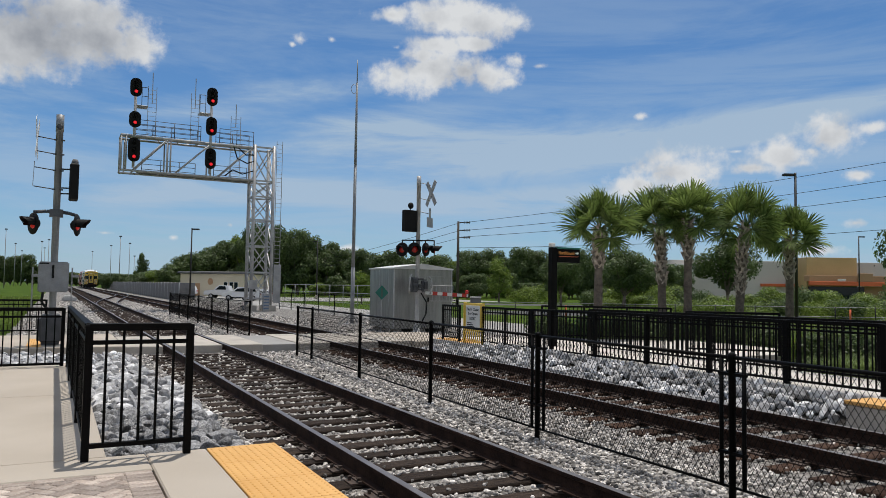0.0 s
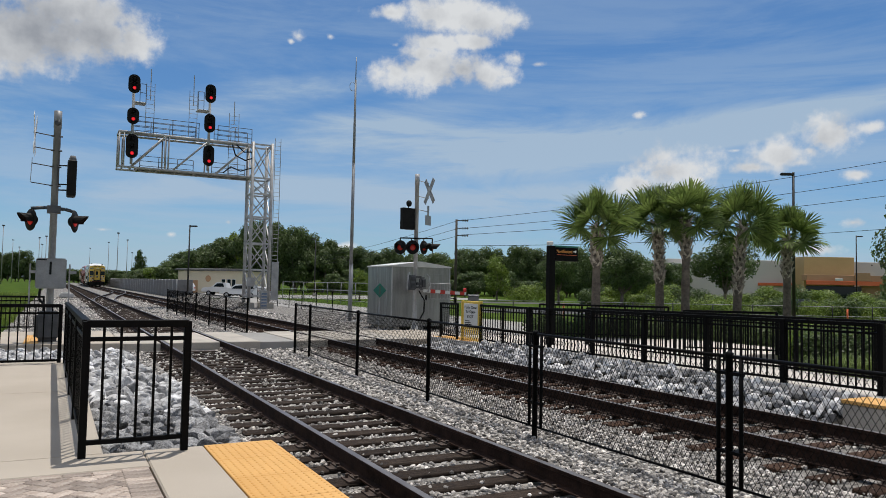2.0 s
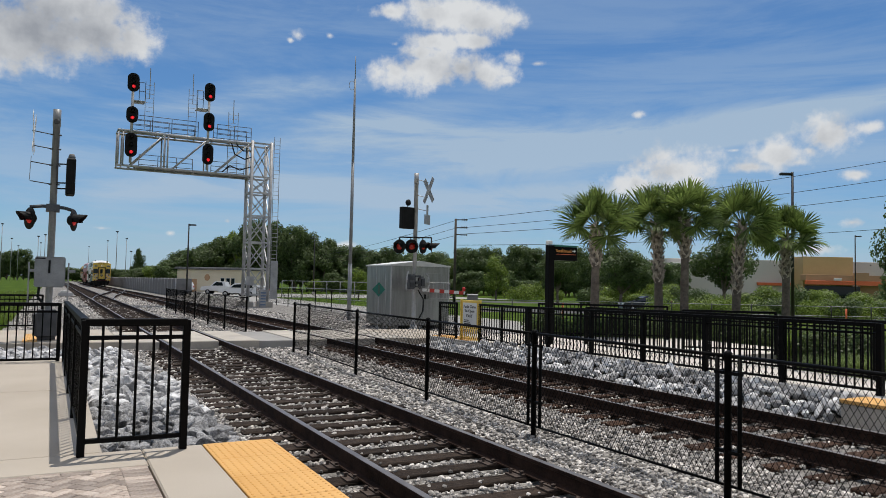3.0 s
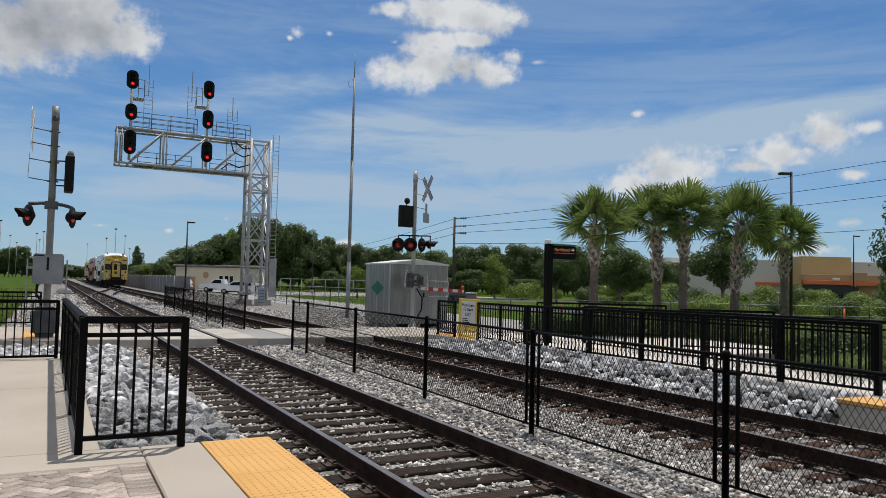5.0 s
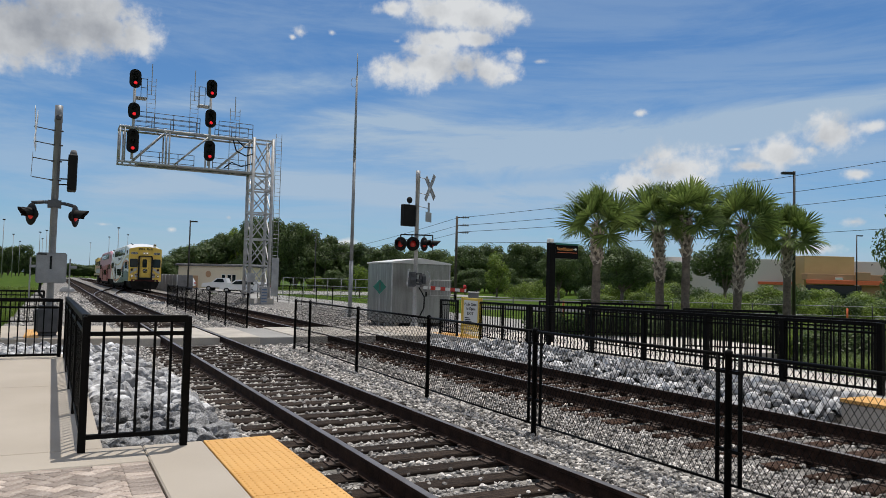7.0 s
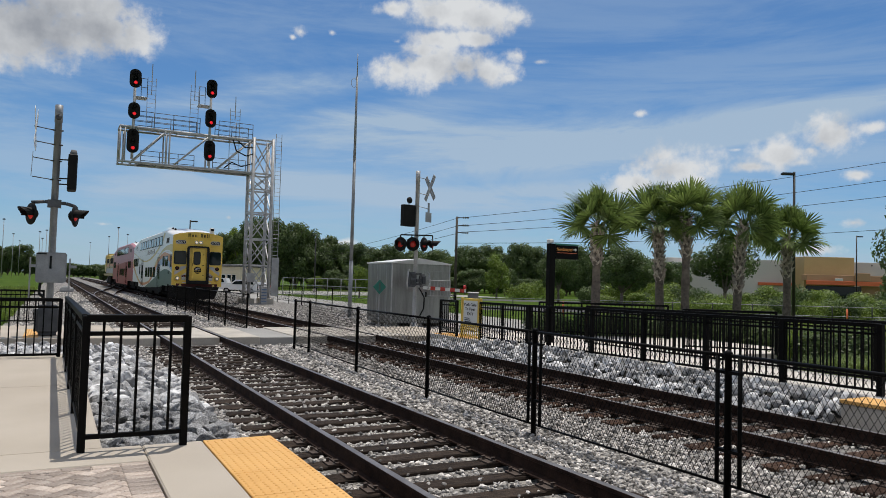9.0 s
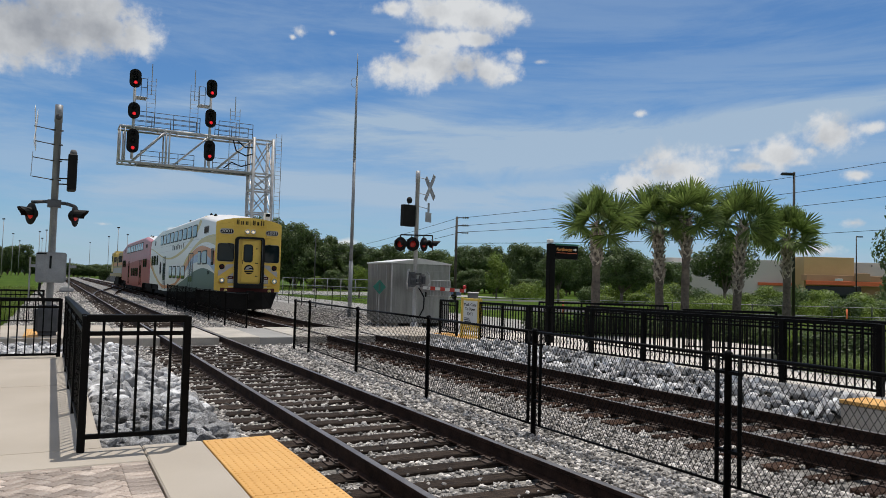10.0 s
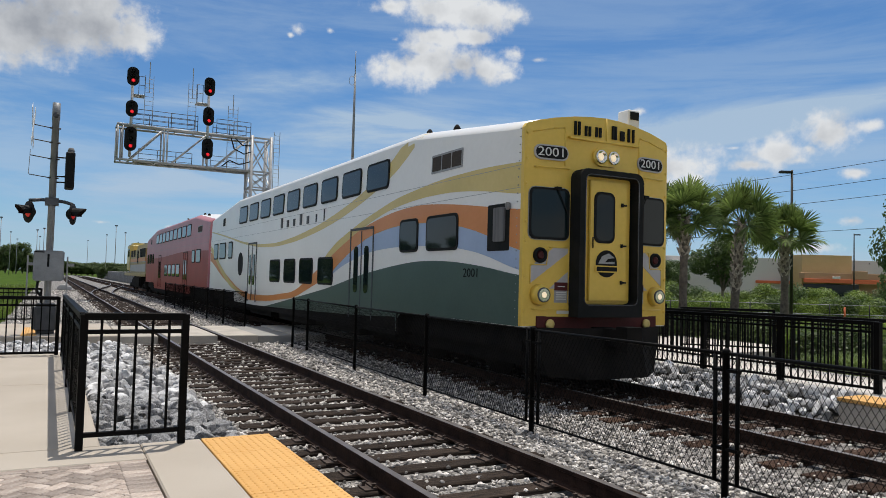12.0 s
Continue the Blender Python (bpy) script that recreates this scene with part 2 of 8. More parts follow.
BALLAST_BED = surface("ballast_bed", (0.02, 0.018, 0.016), (0.36, 0.34, 0.315), 12, rough=0.95, bump=1.0, fine=26)
RIPRAP_ROCK = surface("weathered_limestone", (0.10, 0.10, 0.104), (0.54, 0.54, 0.545), 5, rough=0.92, bump=0.9, fine=18, each=0.35)
RIPRAP = surface("limestone_riprap", (0.17, 0.17, 0.174), (0.70, 0.70, 0.705), 6, rough=0.9, bump=0.8, fine=20, island=0.5)
SLEEPER = surface("creosoted_timber", (0.006, 0.0047, 0.0038), (0.07, 0.05, 0.038), 5, rough=0.95, bump=0.6, fine=30, grain=(1, 9, 9), each=0.3, spec=0.2)
SLEEPER_RED = surface("rust_stained_timber", (0.016, 0.009, 0.006), (0.09, 0.052, 0.035), 5, rough=0.95, bump=0.6, fine=30, grain=(1, 9, 9), each=0.3, spec=0.2)
RAIL_WEB = surface("rusty_rail", (0.014, 0.008, 0.006), (0.05, 0.028, 0.02), 6, rough=0.85, bump=0.2, fine=50, spec=0.15)
RAIL_TOP = surface("polished_rail_head", (0.16, 0.145, 0.135), (0.26, 0.24, 0.225), 4, rough=0.42, metal=0.7)
PLATE = surface("rusty_tie_plate", (0.03, 0.02, 0.016), (0.09, 0.062, 0.048), 12, rough=0.85, bump=0.2)
GALV = surface("galvanised_steel", (0.34, 0.34, 0.345), (0.52, 0.52, 0.525), 3, rough=0.5, metal=0.3, fine=30)
GALV_DULL = surface("dull_aluminium", (0.27, 0.275, 0.28), (0.40, 0.405, 0.41), 2, rough=0.55, metal=0.4, fine=30)
SLAT_GREY = surface("grey_privacy_slat", (0.10, 0.10, 0.105), (0.19, 0.19, 0.195), 1.2, rough=0.8, grain=(1, 14, 1))
SLAT_DARK = surface("dark_grey_casting", (0.03, 0.032, 0.036), (0.07, 0.072, 0.078), 4, rough=0.6)
POLE_GREY = surface("blue_grey_galvanised", (0.20, 0.205, 0.215), (0.31, 0.32, 0.33), 3, rough=0.5, metal=0.3, fine=30)
# dark steel; on the bridge handrails its colour stands in for backlit shade
MAST_GREY = surface("dark_grey_steel", (0.055, 0.06, 0.068), (0.11, 0.115, 0.125), 3, rough=0.6, metal=0.3)
STAINLESS = surface("brushed_steel_sheet", (0.24, 0.24, 0.235), (0.40, 0.40, 0.39), 1.2, rough=0.32, metal=0.7, fine=20, grain=(5, 5, 0.6))
# dark colour standing in for shade between the boulders
GAP_SHADE = surface("gap_shade", (0.025, 0.022, 0.02), (0.09, 0.082, 0.075), 14, rough=0.97, bump=0.8, fine=40)
GRASS = surface("grass", (0.026, 0.056, 0.008), (0.085, 0.13, 0.02), 0.35, rough=0.95, bump=0.6, fine=5, spec=0.03)
ASPHALT = surface("asphalt", (0.05, 0.05, 0.05), (0.09, 0.088, 0.085), 0.8, rough=0.93, bump=0.25, fine=90)
ROAD_PALE = surface("pale_worn_asphalt", (0.24, 0.235, 0.225), (0.34, 0.33, 0.31), 0.4, rough=0.93, fine=40)
BARK = surface("bark", (0.075, 0.06, 0.048), (0.20, 0.165, 0.135), 6, rough=0.95, bump=0.6, fine=30)
BOOT = surface("palm_boot", (0.15, 0.12, 0.096), (0.56, 0.49, 0.41), 7, rough=0.95, bump=0.4, fine=40, island=0.35)
LEAF_OAK = leaf_material("oak_leaf", (0.044, 0.08, 0.02), (0.13, 0.185, 0.056))
LEAF_MID = leaf_material("light_leaf", (0.085, 0.15, 0.017), (0.245, 0.325, 0.05))
LEAF_PALM = leaf_material("palm_leaf", (0.048, 0.09, 0.017), (0.25, 0.325, 0.09))
WHITE_PAINT = surface("white_train_paint", (0.82, 0.81, 0.79), (0.88, 0.87, 0.85), 0.7, rough=0.32, fine=12)
YELLOW_PAINT = surface("yellow_train_paint", (0.70, 0.475, 0.07), (0.78, 0.535, 0.095), 1.0, rough=0.38, fine=14)
OLIVE_PAINT = surface("pale_gold_paint", (0.62, 0.48, 0.15), (0.69, 0.54, 0.19), 1.0, rough=0.35, fine=14)
DULL_GOLD = surface("dull_gold_paint", (0.34, 0.25, 0.085), (0.43, 0.32, 0.12), 1.5, rough=0.45, fine=10)
ORANGE_PAINT = surface("orange_train_paint", (0.62, 0.22, 0.05), (0.68, 0.26, 0.07), 1.0, rough=0.35, fine=14)
BLUE_PAINT = surface("pale_blue_paint", (0.33, 0.43, 0.62), (0.38, 0.48, 0.68), 1.0, rough=0.35, fine=14)
GREEN_PAINT = surface("dark_green_paint", (0.035, 0.075, 0.062), (0.05, 0.095, 0.08), 1.0, rough=0.35, fine=14)
RED_PAINT = surface("red_train_paint", (0.29, 0.026, 0.018), (0.36, 0.04, 0.026), 1.0, spec=0.25, rough=0.4, fine=14)
PINK_PAINT = surface("faded_rose_paint", (0.46, 0.19, 0.215), (0.53, 0.235, 0.26), 1.0, spec=0.25, rough=0.4, fine=14)
PLUM_PAINT = surface("dark_red_paint", (0.055, 0.009, 0.009), (0.09, 0.014, 0.014), 1.0, spec=0.25, rough=0.5, fine=14)
GLASS_DARK = surface("tinted_train_glass", (0.007, 0.014, 0.016), (0.011, 0.02, 0.022), 0.5, rough=0.03, spec=0.28)
VENT_BROWN = surface("brown_grille", (0.03, 0.022, 0.016), (0.055, 0.042, 0.032), 6, rough=0.8, grain=(1, 1, 14))
RUBBER = surface("black_rubber", (0.005, 0.007, 0.007), (0.016, 0.016, 0.016), 4, rough=0.75, spec=0.2)
CHROME = surface("lamp_reflector", (0.6, 0.6, 0.58), (0.75, 0.75, 0.72), 4, rough=0.15, metal=1.0)
HEADLIGHT = glow("lit_headlamp", (1.0, 0.82, 0.56), 0.75, 0.25)
STRIPE_GREY = surface("pale_grey_stripe", (0.40, 0.39, 0.40), (0.48, 0.47, 0.48), 2, rough=0.5)
RED_LIT = glow("lit_red_lens", (0.9, 0.02, 0.03), 0.75)
RED_DIM = glow("dim_red_lens", (0.6, 0.02, 0.02), 0.22)
RED_LENS = surface("red_lens", (0.48, 0.02, 0.016), (0.6, 0.035, 0.025), 20, rough=0.25)
RED_REFLECT = surface("red_reflective_sheet", (0.42, 0.03, 0.02), (0.5, 0.045, 0.03), 4, rough=0.5)
SIGNAL_BLACK = surface("matt_black", (0.005, 0.005, 0.005), (0.01, 0.01, 0.01), 4, rough=0.65, spec=0.2)
SIGN_WHITE = surface("white_sign_sheet", (0.62, 0.62, 0.6), (0.7, 0.7, 0.68), 3, rough=0.5)
SIGN_YELLOW = surface("yellow_sign_sheet", (0.68, 0.45, 0.06), (0.75, 0.52, 0.09), 3, rough=0.5)
SIGN_GREEN = surface("green_sign_sheet", (0.005, 0.11, 0.085), (0.008, 0.15, 0.11), 3, rough=0.5)
SIGN_TEXT = surface("orange_lettering", (0.75, 0.32, 0.07), None, 3, rough=0.5)
TAN_WALL = surface("tan_stucco", (0.62, 0.54, 0.4), (0.7, 0.62, 0.47), 0.3, rough=0.9, fine=6)
GREY_WALL = surface("beige_grey_wall", (0.58, 0.53, 0.49), (0.65, 0.6, 0.56), 0.1, rough=0.9, fine=3)
GOLD_WALL = surface("ochre_wall", (0.50, 0.345, 0.165), (0.57, 0.4, 0.2), 0.2, rough=0.9, fine=3)
BROWN_WALL = surface("brown_wall", (0.42, 0.25, 0.14), (0.48, 0.3, 0.17), 0.2, rough=0.9, fine=3)
ORANGE_WALL = surface("orange_fascia", (0.66, 0.14, 0.05), (0.74, 0.18, 0.07), 0.2, rough=0.7, fine=3)
DARK_WOOD = surface("weathered_pole", (0.05, 0.04, 0.032), (0.1, 0.085, 0.07), 3, rough=0.95)
BRONZE = surface("dark_bronze_paint", (0.012, 0.011, 0.010), (0.022, 0.02, 0.018), 3, rough=0.5)
CAR_WHITE = surface("white_car_paint", (0.66, 0.67, 0.68), (0.72, 0.73, 0.74), 1, rough=0.2, fine=8)
CAR_BLUE = surface("blue_grey_car_paint", (0.13, 0.18, 0.27), (0.17, 0.22, 0.32), 1, rough=0.2, fine=8)
CAR_DARK = surface("dark_blue_grey_car_paint", (0.03, 0.035, 0.045), (0.045, 0.05, 0.06), 1, rough=0.2, fine=8)


# ---- mesh helpers ----
def part(name, bm, material, parent=None, label=""):
    me = bpy.data.meshes.new(name)
    bm.to_mesh(me)
    bm.free()
    me.materials.append(material)
    ob = new(name, me)
    ob.parent = parent
    if label:
        tagged(ob, label=label)
    return ob


def shared(name, me, parent, m):
    """One more object on a mesh that alike pieces share."""
    ob = new(name, me)
    ob.parent = parent
    ob.matrix_basis = m
    return ob


def mesh_of(name, bm, material):
    me = bpy.data.meshes.new(name)
    bm.to_mesh(me)
    bm.free()
    me.materials.append(material)
    return me


def thing(name, label, category, group="", kind="", at=(0, 0, 0), rz=0.0):
    ob = new(name)
    ob.matrix_basis = pose(*at, 0, 0, rz)
    return tagged(ob, label, category, group, kind)


def box(bm, x0, x1, y0, y1, z0, z1, m=None):
    p = [Vector(c) for c in ((x0, y0, z0), (x1, y0, z0), (x1, y1, z0), (x0, y1, z0), (x0, y0, z1), (x1, y0, z1), (x1, y1, z1), (x0, y1, z1))]
    if m is not None:
        p = [m @ c for c in p]
    v = [bm.verts.new(c) for c in p]
    for f in ((3, 2, 1, 0), (4, 5, 6, 7), (0, 1, 5, 4), (1, 2, 6, 5), (2, 3, 7, 6), (3, 0, 4, 7)):
        bm.faces.new([v[i] for i in f])
    return v


def soft_box(x0, x1, y0, y1, z0, z1, r=0.01, seg=2):
    bm = bmesh.new()
    box(bm, x0, x1, y0, y1, z0, z1)
    bmesh.ops.bevel(bm, geom=bm.edges[:], offset=r, segments=seg, affect="EDGES", clamp_overlap=True)
    return bm


def tube(bm, a, b, r0, r1=None, sides=8, caps=True):
    """A straight round bar from a to b."""
    a, b = Vector(a), Vector(b)
    r1 = r0 if r1 is None else r1
    q = (b - a).to_track_quat("Z", "Y")
    rings = []
    for c, r in ((a, r0), (b, r1)):
        rings.append([bm.verts.new(c + q @ Vector((r * math.cos(2 * math.pi * i / sides), r * math.sin(2 * math.pi * i / sides), 0))) for i in range(sides)])
    for i in range(sides):
        j = (i + 1) % sides
        f = bm.faces.new((rings[0][i], rings[0][j], rings[1][j], rings[1][i]))
        f.smooth = sides > 5
    if caps:
        bm.faces.new(rings[0][::-1])
        bm.faces.new(rings[1])


def pipe(bm, points, r, sides=6):
    """A bent round bar through the points."""
    for a, b in zip(points, points[1:]):
        tube(bm, a, b, r, r, sides, True)


def lathe(bm, profile, axis_from, axis_to, sides=20):
    """Rings (distance along the axis, radius) round the axis."""
    a, b = Vector(axis_from), Vector(axis_to)
    d = (b - a).normalized()
    q = d.to_track_quat("Z", "Y")
    rings = []
    for s, r in profile:
        rings.append([bm.verts.new(a + d * s + q @ Vector((r * math.cos(2 * math.pi * i / sides), r * math.sin(2 * math.pi * i / sides), 0))) for i in range(sides)])
    for u, v in zip(rings, rings[1:]):
        for i in range(sides):
            j = (i + 1) % sides
            bm.faces.new((u[i], u[j], v[j], v[i])).smooth = True
    bm.faces.new(rings[0][::-1])
    bm.faces.new(rings[-1])


def prism(bm, outline, a, b, m):
    """A flat outline (u, v) given depth from a to b; m turns (u, v, w) into place."""
    lo = [bm.verts.new(m @ Vector((u, v, a))) for u, v in outline]
    hi = [bm.verts.new(m @ Vector((u, v, b))) for u, v in outline]
    n = len(outline)
    bm.faces.new(lo[::-1])
    bm.faces.new(hi)
    for i in range(n):
        bm.faces.new((lo[i], lo[(i + 1) % n], hi[(i + 1) % n], hi[i]))


def rounded(u0, u1, v0, v1, r, seg=4):
    pts = []
    for cu, cv, a0 in ((u1 - r, v1 - r, 0), (u0 + r, v1 - r, 90), (u0 + r, v0 + r, 180), (u1 - r, v0 + r, 270)):
        for i in range(seg + 1):
            a = radians(a0 + 90 * i / seg)
            pts.append((cu + r * math.cos(a), cv + r * math.sin(a)))
    return pts


XZ = Matrix(((1, 0, 0, 0), (0, 0, 1, 0), (0, 1, 0, 0), (0, 0, 0, 1)))   # u -> x, v -> z, depth -> y
YZ = Matrix(((0, 0, 1, 0), (1, 0, 0, 0), (0, 1, 0, 0), (0, 0, 0, 1)))   # u -> y, v -> z, depth -> x


def lettering(name, text, size, m, material, parent=None, depth=0.004, fit=None):
    """Raised letters of the built-in font, turned into a mesh. fit: width that the line takes."""
    cu = bpy.data.curves.new(name, "FONT")
    cu.body, cu.size, cu.align_x, cu.align_y, cu.extrude, cu.resolution_u = text, size, "CENTER", "CENTER", depth, 3
    tmp = bpy.data.objects.new(name, cu)
    me = bpy.data.meshes.new_from_object(tmp)
    bpy.data.objects.remove(tmp)
    if fit:
        xs = [v.co.x for v in me.vertices]
        me.transform(Matrix.Diagonal((fit / (max(xs) - min(xs)), 1, 1, 1)))
    me.transform(m)
    me.materials.clear()
    me.materials.append(material)
    ob = new(name, me)
    ob.parent = parent
    return ob


def rock_mesh(name, rnd, material, flat=0.75):
    """A blocky boulder: a ball split along a few planes, with worn faces."""
    bm = bmesh.new()
    bmesh.ops.create_icosphere(bm, subdivisions=3, radius=1.0)
    off = Vector((rnd.uniform(-50, 50), rnd.uniform(-50, 50), rnd.uniform(-50, 50)))
    cuts = []
    for _ in range(9):
        n = Vector((rnd.gauss(0, 1), rnd.gauss(0, 1), rnd.gauss(0, 1))).normalized()
        cuts.append((n, rnd.uniform(0.36, 0.78)))
    for v in bm.verts:
        v.co *= 1.05
        for n, d in cuts:
            over = v.co.dot(n) - d
            if over > 0:
                v.co -= n * over * 0.96
        v.co *= 1.0 + 0.07 * noise.noise(v.co * 2.3 + off) + 0.035 * noise.noise(v.co * 6 + off)
        v.co.z *= flat
    return mesh_of(name, bm, material)


# ---- ground, tracks, platforms ----
TRACK_A, TRACK_B = 3.38, 7.94
PLATFORM_Z = 0.20
rnd = random.Random(7)


def sheet(name, x0, x1, y0, y1, z, material, label, category, cells=(1, 1), uneven=0.0, kind="structure"):
    bm = bmesh.new()
    nx, ny = cells
    grid = [[bm.verts.new((x0 + (x1 - x0) * i / nx, y0 + (y1 - y0) * j / ny,
                           z + uneven * noise.noise((i * 0.7, j * 0.7, 3.1)))) for i in range(nx + 1)] for j in range(ny + 1)]
    for j in range(ny):
        for i in range(nx):
            bm.faces.new((grid[j][i], grid[j][i + 1], grid[j + 1][i + 1], grid[j + 1][i])).smooth = True
    return tagged(part(name, bm, material), label, category, kind=kind)


def slab(name, x0, x1, y0, y1, z0, z1, material, label, category, bevel=0.012):
    return tagged(part(name, soft_box(x0, x1, y0, y1, z0, z1, bevel, 1), material), label, category, kind="structure")


sheet("ground", -2500, 2500, -600, 3500, -0.42, GRASS, "green grass ground reaching the horizon", "ground")
# the gravel bed under both tracks, a low bank with sloping shoulders
def ballast_bed():
    bm = bmesh.new()
    prof = [(-1.6, -0.40), (-0.9, -0.24), (1.0, -0.215), (4.9, -0.225), (5.5, -0.25), (6.3, -0.225), (9.6, -0.225), (10.4, -0.26), (16.4, -0.30), (17.2, -0.41)]
    ys = [-12, -4, 0, 3, 6, 9, 12, 15, 18, 21, 24, 28, 32, 37, 43, 50, 58, 68, 80, 100, 130, 170, 230, 320]
    rows = []
    for k, y in enumerate(ys):
        rows.append([bm.verts.new((x if y < 90 or i < 7 else min(x, 11.5 + 0.1 * i), y, z + 0.025 * noise.noise((x, y * 0.6, 0.3)))) for i, (x, z) in enumerate(prof)])
    for a, b in zip(rows, rows[1:]):
        for i in range(len(prof) - 1):
            bm.faces.new((a[i], a[i + 1], b[i + 1], b[i])).smooth = True
    tagged(part("ballast_bed", bm, BALLAST_BED), "grey crushed-stone ballast bed under both tracks", "ballast", kind="structure")


ballast_bed()


def stone_field(name, spots, material, label, category, flat=0.75, seed=3, split=False):
    """Many small angular stones in one mesh: spots gives x, y, z, radius."""
    r = np.random.RandomState(seed)
    bm = bmesh.new()
    bmesh.ops.create_icosphere(bm, subdivisions=2 if split else 1, radius=1.0)
    base = np.array([v.co[:] for v in bm.verts])
    faces = np.array([[v.index for v in f.verts] for f in bm.faces])
    bm.free()
    n, k = len(spots), len(base)
    s = np.asarray(spots)
    v = base[None] * (r.uniform(0.96, 1.1, (n, k, 1)) if split else r.uniform(0.68, 1.2, (n, k, 1)))
    for _ in range(7 if split else 0):                   # broken faces
        way = r.normal(size=(n, 1, 3))
        way /= np.linalg.norm(way, axis=2, keepdims=True)
        over = np.maximum((v * way).sum(2, keepdims=True) - r.uniform(0.34, 0.75, (n, 1, 1)), 0.0)
        v = v - way * over * 0.95
    v = v * r.uniform(0.75, 1.25, (n, 1, 3))
    a = r.uniform(0, 6.283, n)
    c, d = np.cos(a)[:, None], np.sin(a)[:, None]
    x, y = v[..., 0] * c - v[..., 1] * d, v[..., 0] * d + v[..., 1] * c
    tilt = r.uniform(-0.6, 0.6, n)[:, None]
    z = v[..., 2] * flat
    x, z = x * np.cos(tilt) - z * np.sin(tilt), x * np.sin(tilt) + z * np.cos(tilt)
    v = np.stack((x, y, z), -1) * s[:, 3][:, None, None] + s[:, None, :3]
    f = (faces[None] + (np.arange(n) * k)[:, None, None]).reshape(-1, 3)
    me = bpy.data.meshes.new(name)
    me.from_pydata(v.reshape(-1, 3).tolist(), [], f.tolist())
    me.materials.append(material)
    return tagged(new(name, me), label, category, kind="stuff")


def bed_z(x):
    return np.interp(x, (-1.6, -0.9, 1.0, 4.9, 5.5, 6.3, 9.6, 10.4, 16.4), (-0.40, -0.24, -0.215, -0.225, -0.25, -0.225, -0.225, -0.26, -0.30))


def ballast_stones():
    r = np.random.RandomState(11)
    spots = []
    for x0, x1, y0, y1, count in ((1.85, 9.5, 3.2, 9.0, 27000), (1.7, 9.5, 9.0, 14.0, 15000), (1.2, 9.5, 14.0, 20.4, 9000), (1.0, 15.5, 24.4, 40.0, 12000), (0.0, 12.0, 40.0, 75.0, 9000), (-1.4, 1.0, 26.5, 60.0, 3500)):
        x, y = r.uniform(x0, x1, count), r.uniform(y0, y1, count)
        size = r.uniform(0.015, 0.034, count) * (1.0 if y0 < 9 else (1.15 if y0 < 14 else 1.45 if y0 < 40 else 2.2))
        # between the rails the stones lie between the ties only
        off = np.abs(y - 5.99 + 0.02) % 0.51
        on_tie = ((np.abs(x - TRACK_A) < 1.3) | (np.abs(x - TRACK_B) < 1.3)) & ((off < 0.15) | (off > 0.36))
        keep = ~on_tie | (r.uniform(0, 1, count) < 0.025)
        keep &= ~((np.abs(np.abs(x - TRACK_A) - 0.7525) < 0.09) | (np.abs(np.abs(x - TRACK_B) - 0.7525) < 0.09))
        z = bed_z(x) + r.uniform(-0.02, 0.028, count) + np.where(on_tie, 0.03, 0.0)
        spots.append(np.stack((x, y, z, size), 1)[keep])
    stone_field("ballast_stones", np.concatenate(spots), BALLAST, "loose grey and white crushed ballast stones", "ballast stones")


ballast_stones()


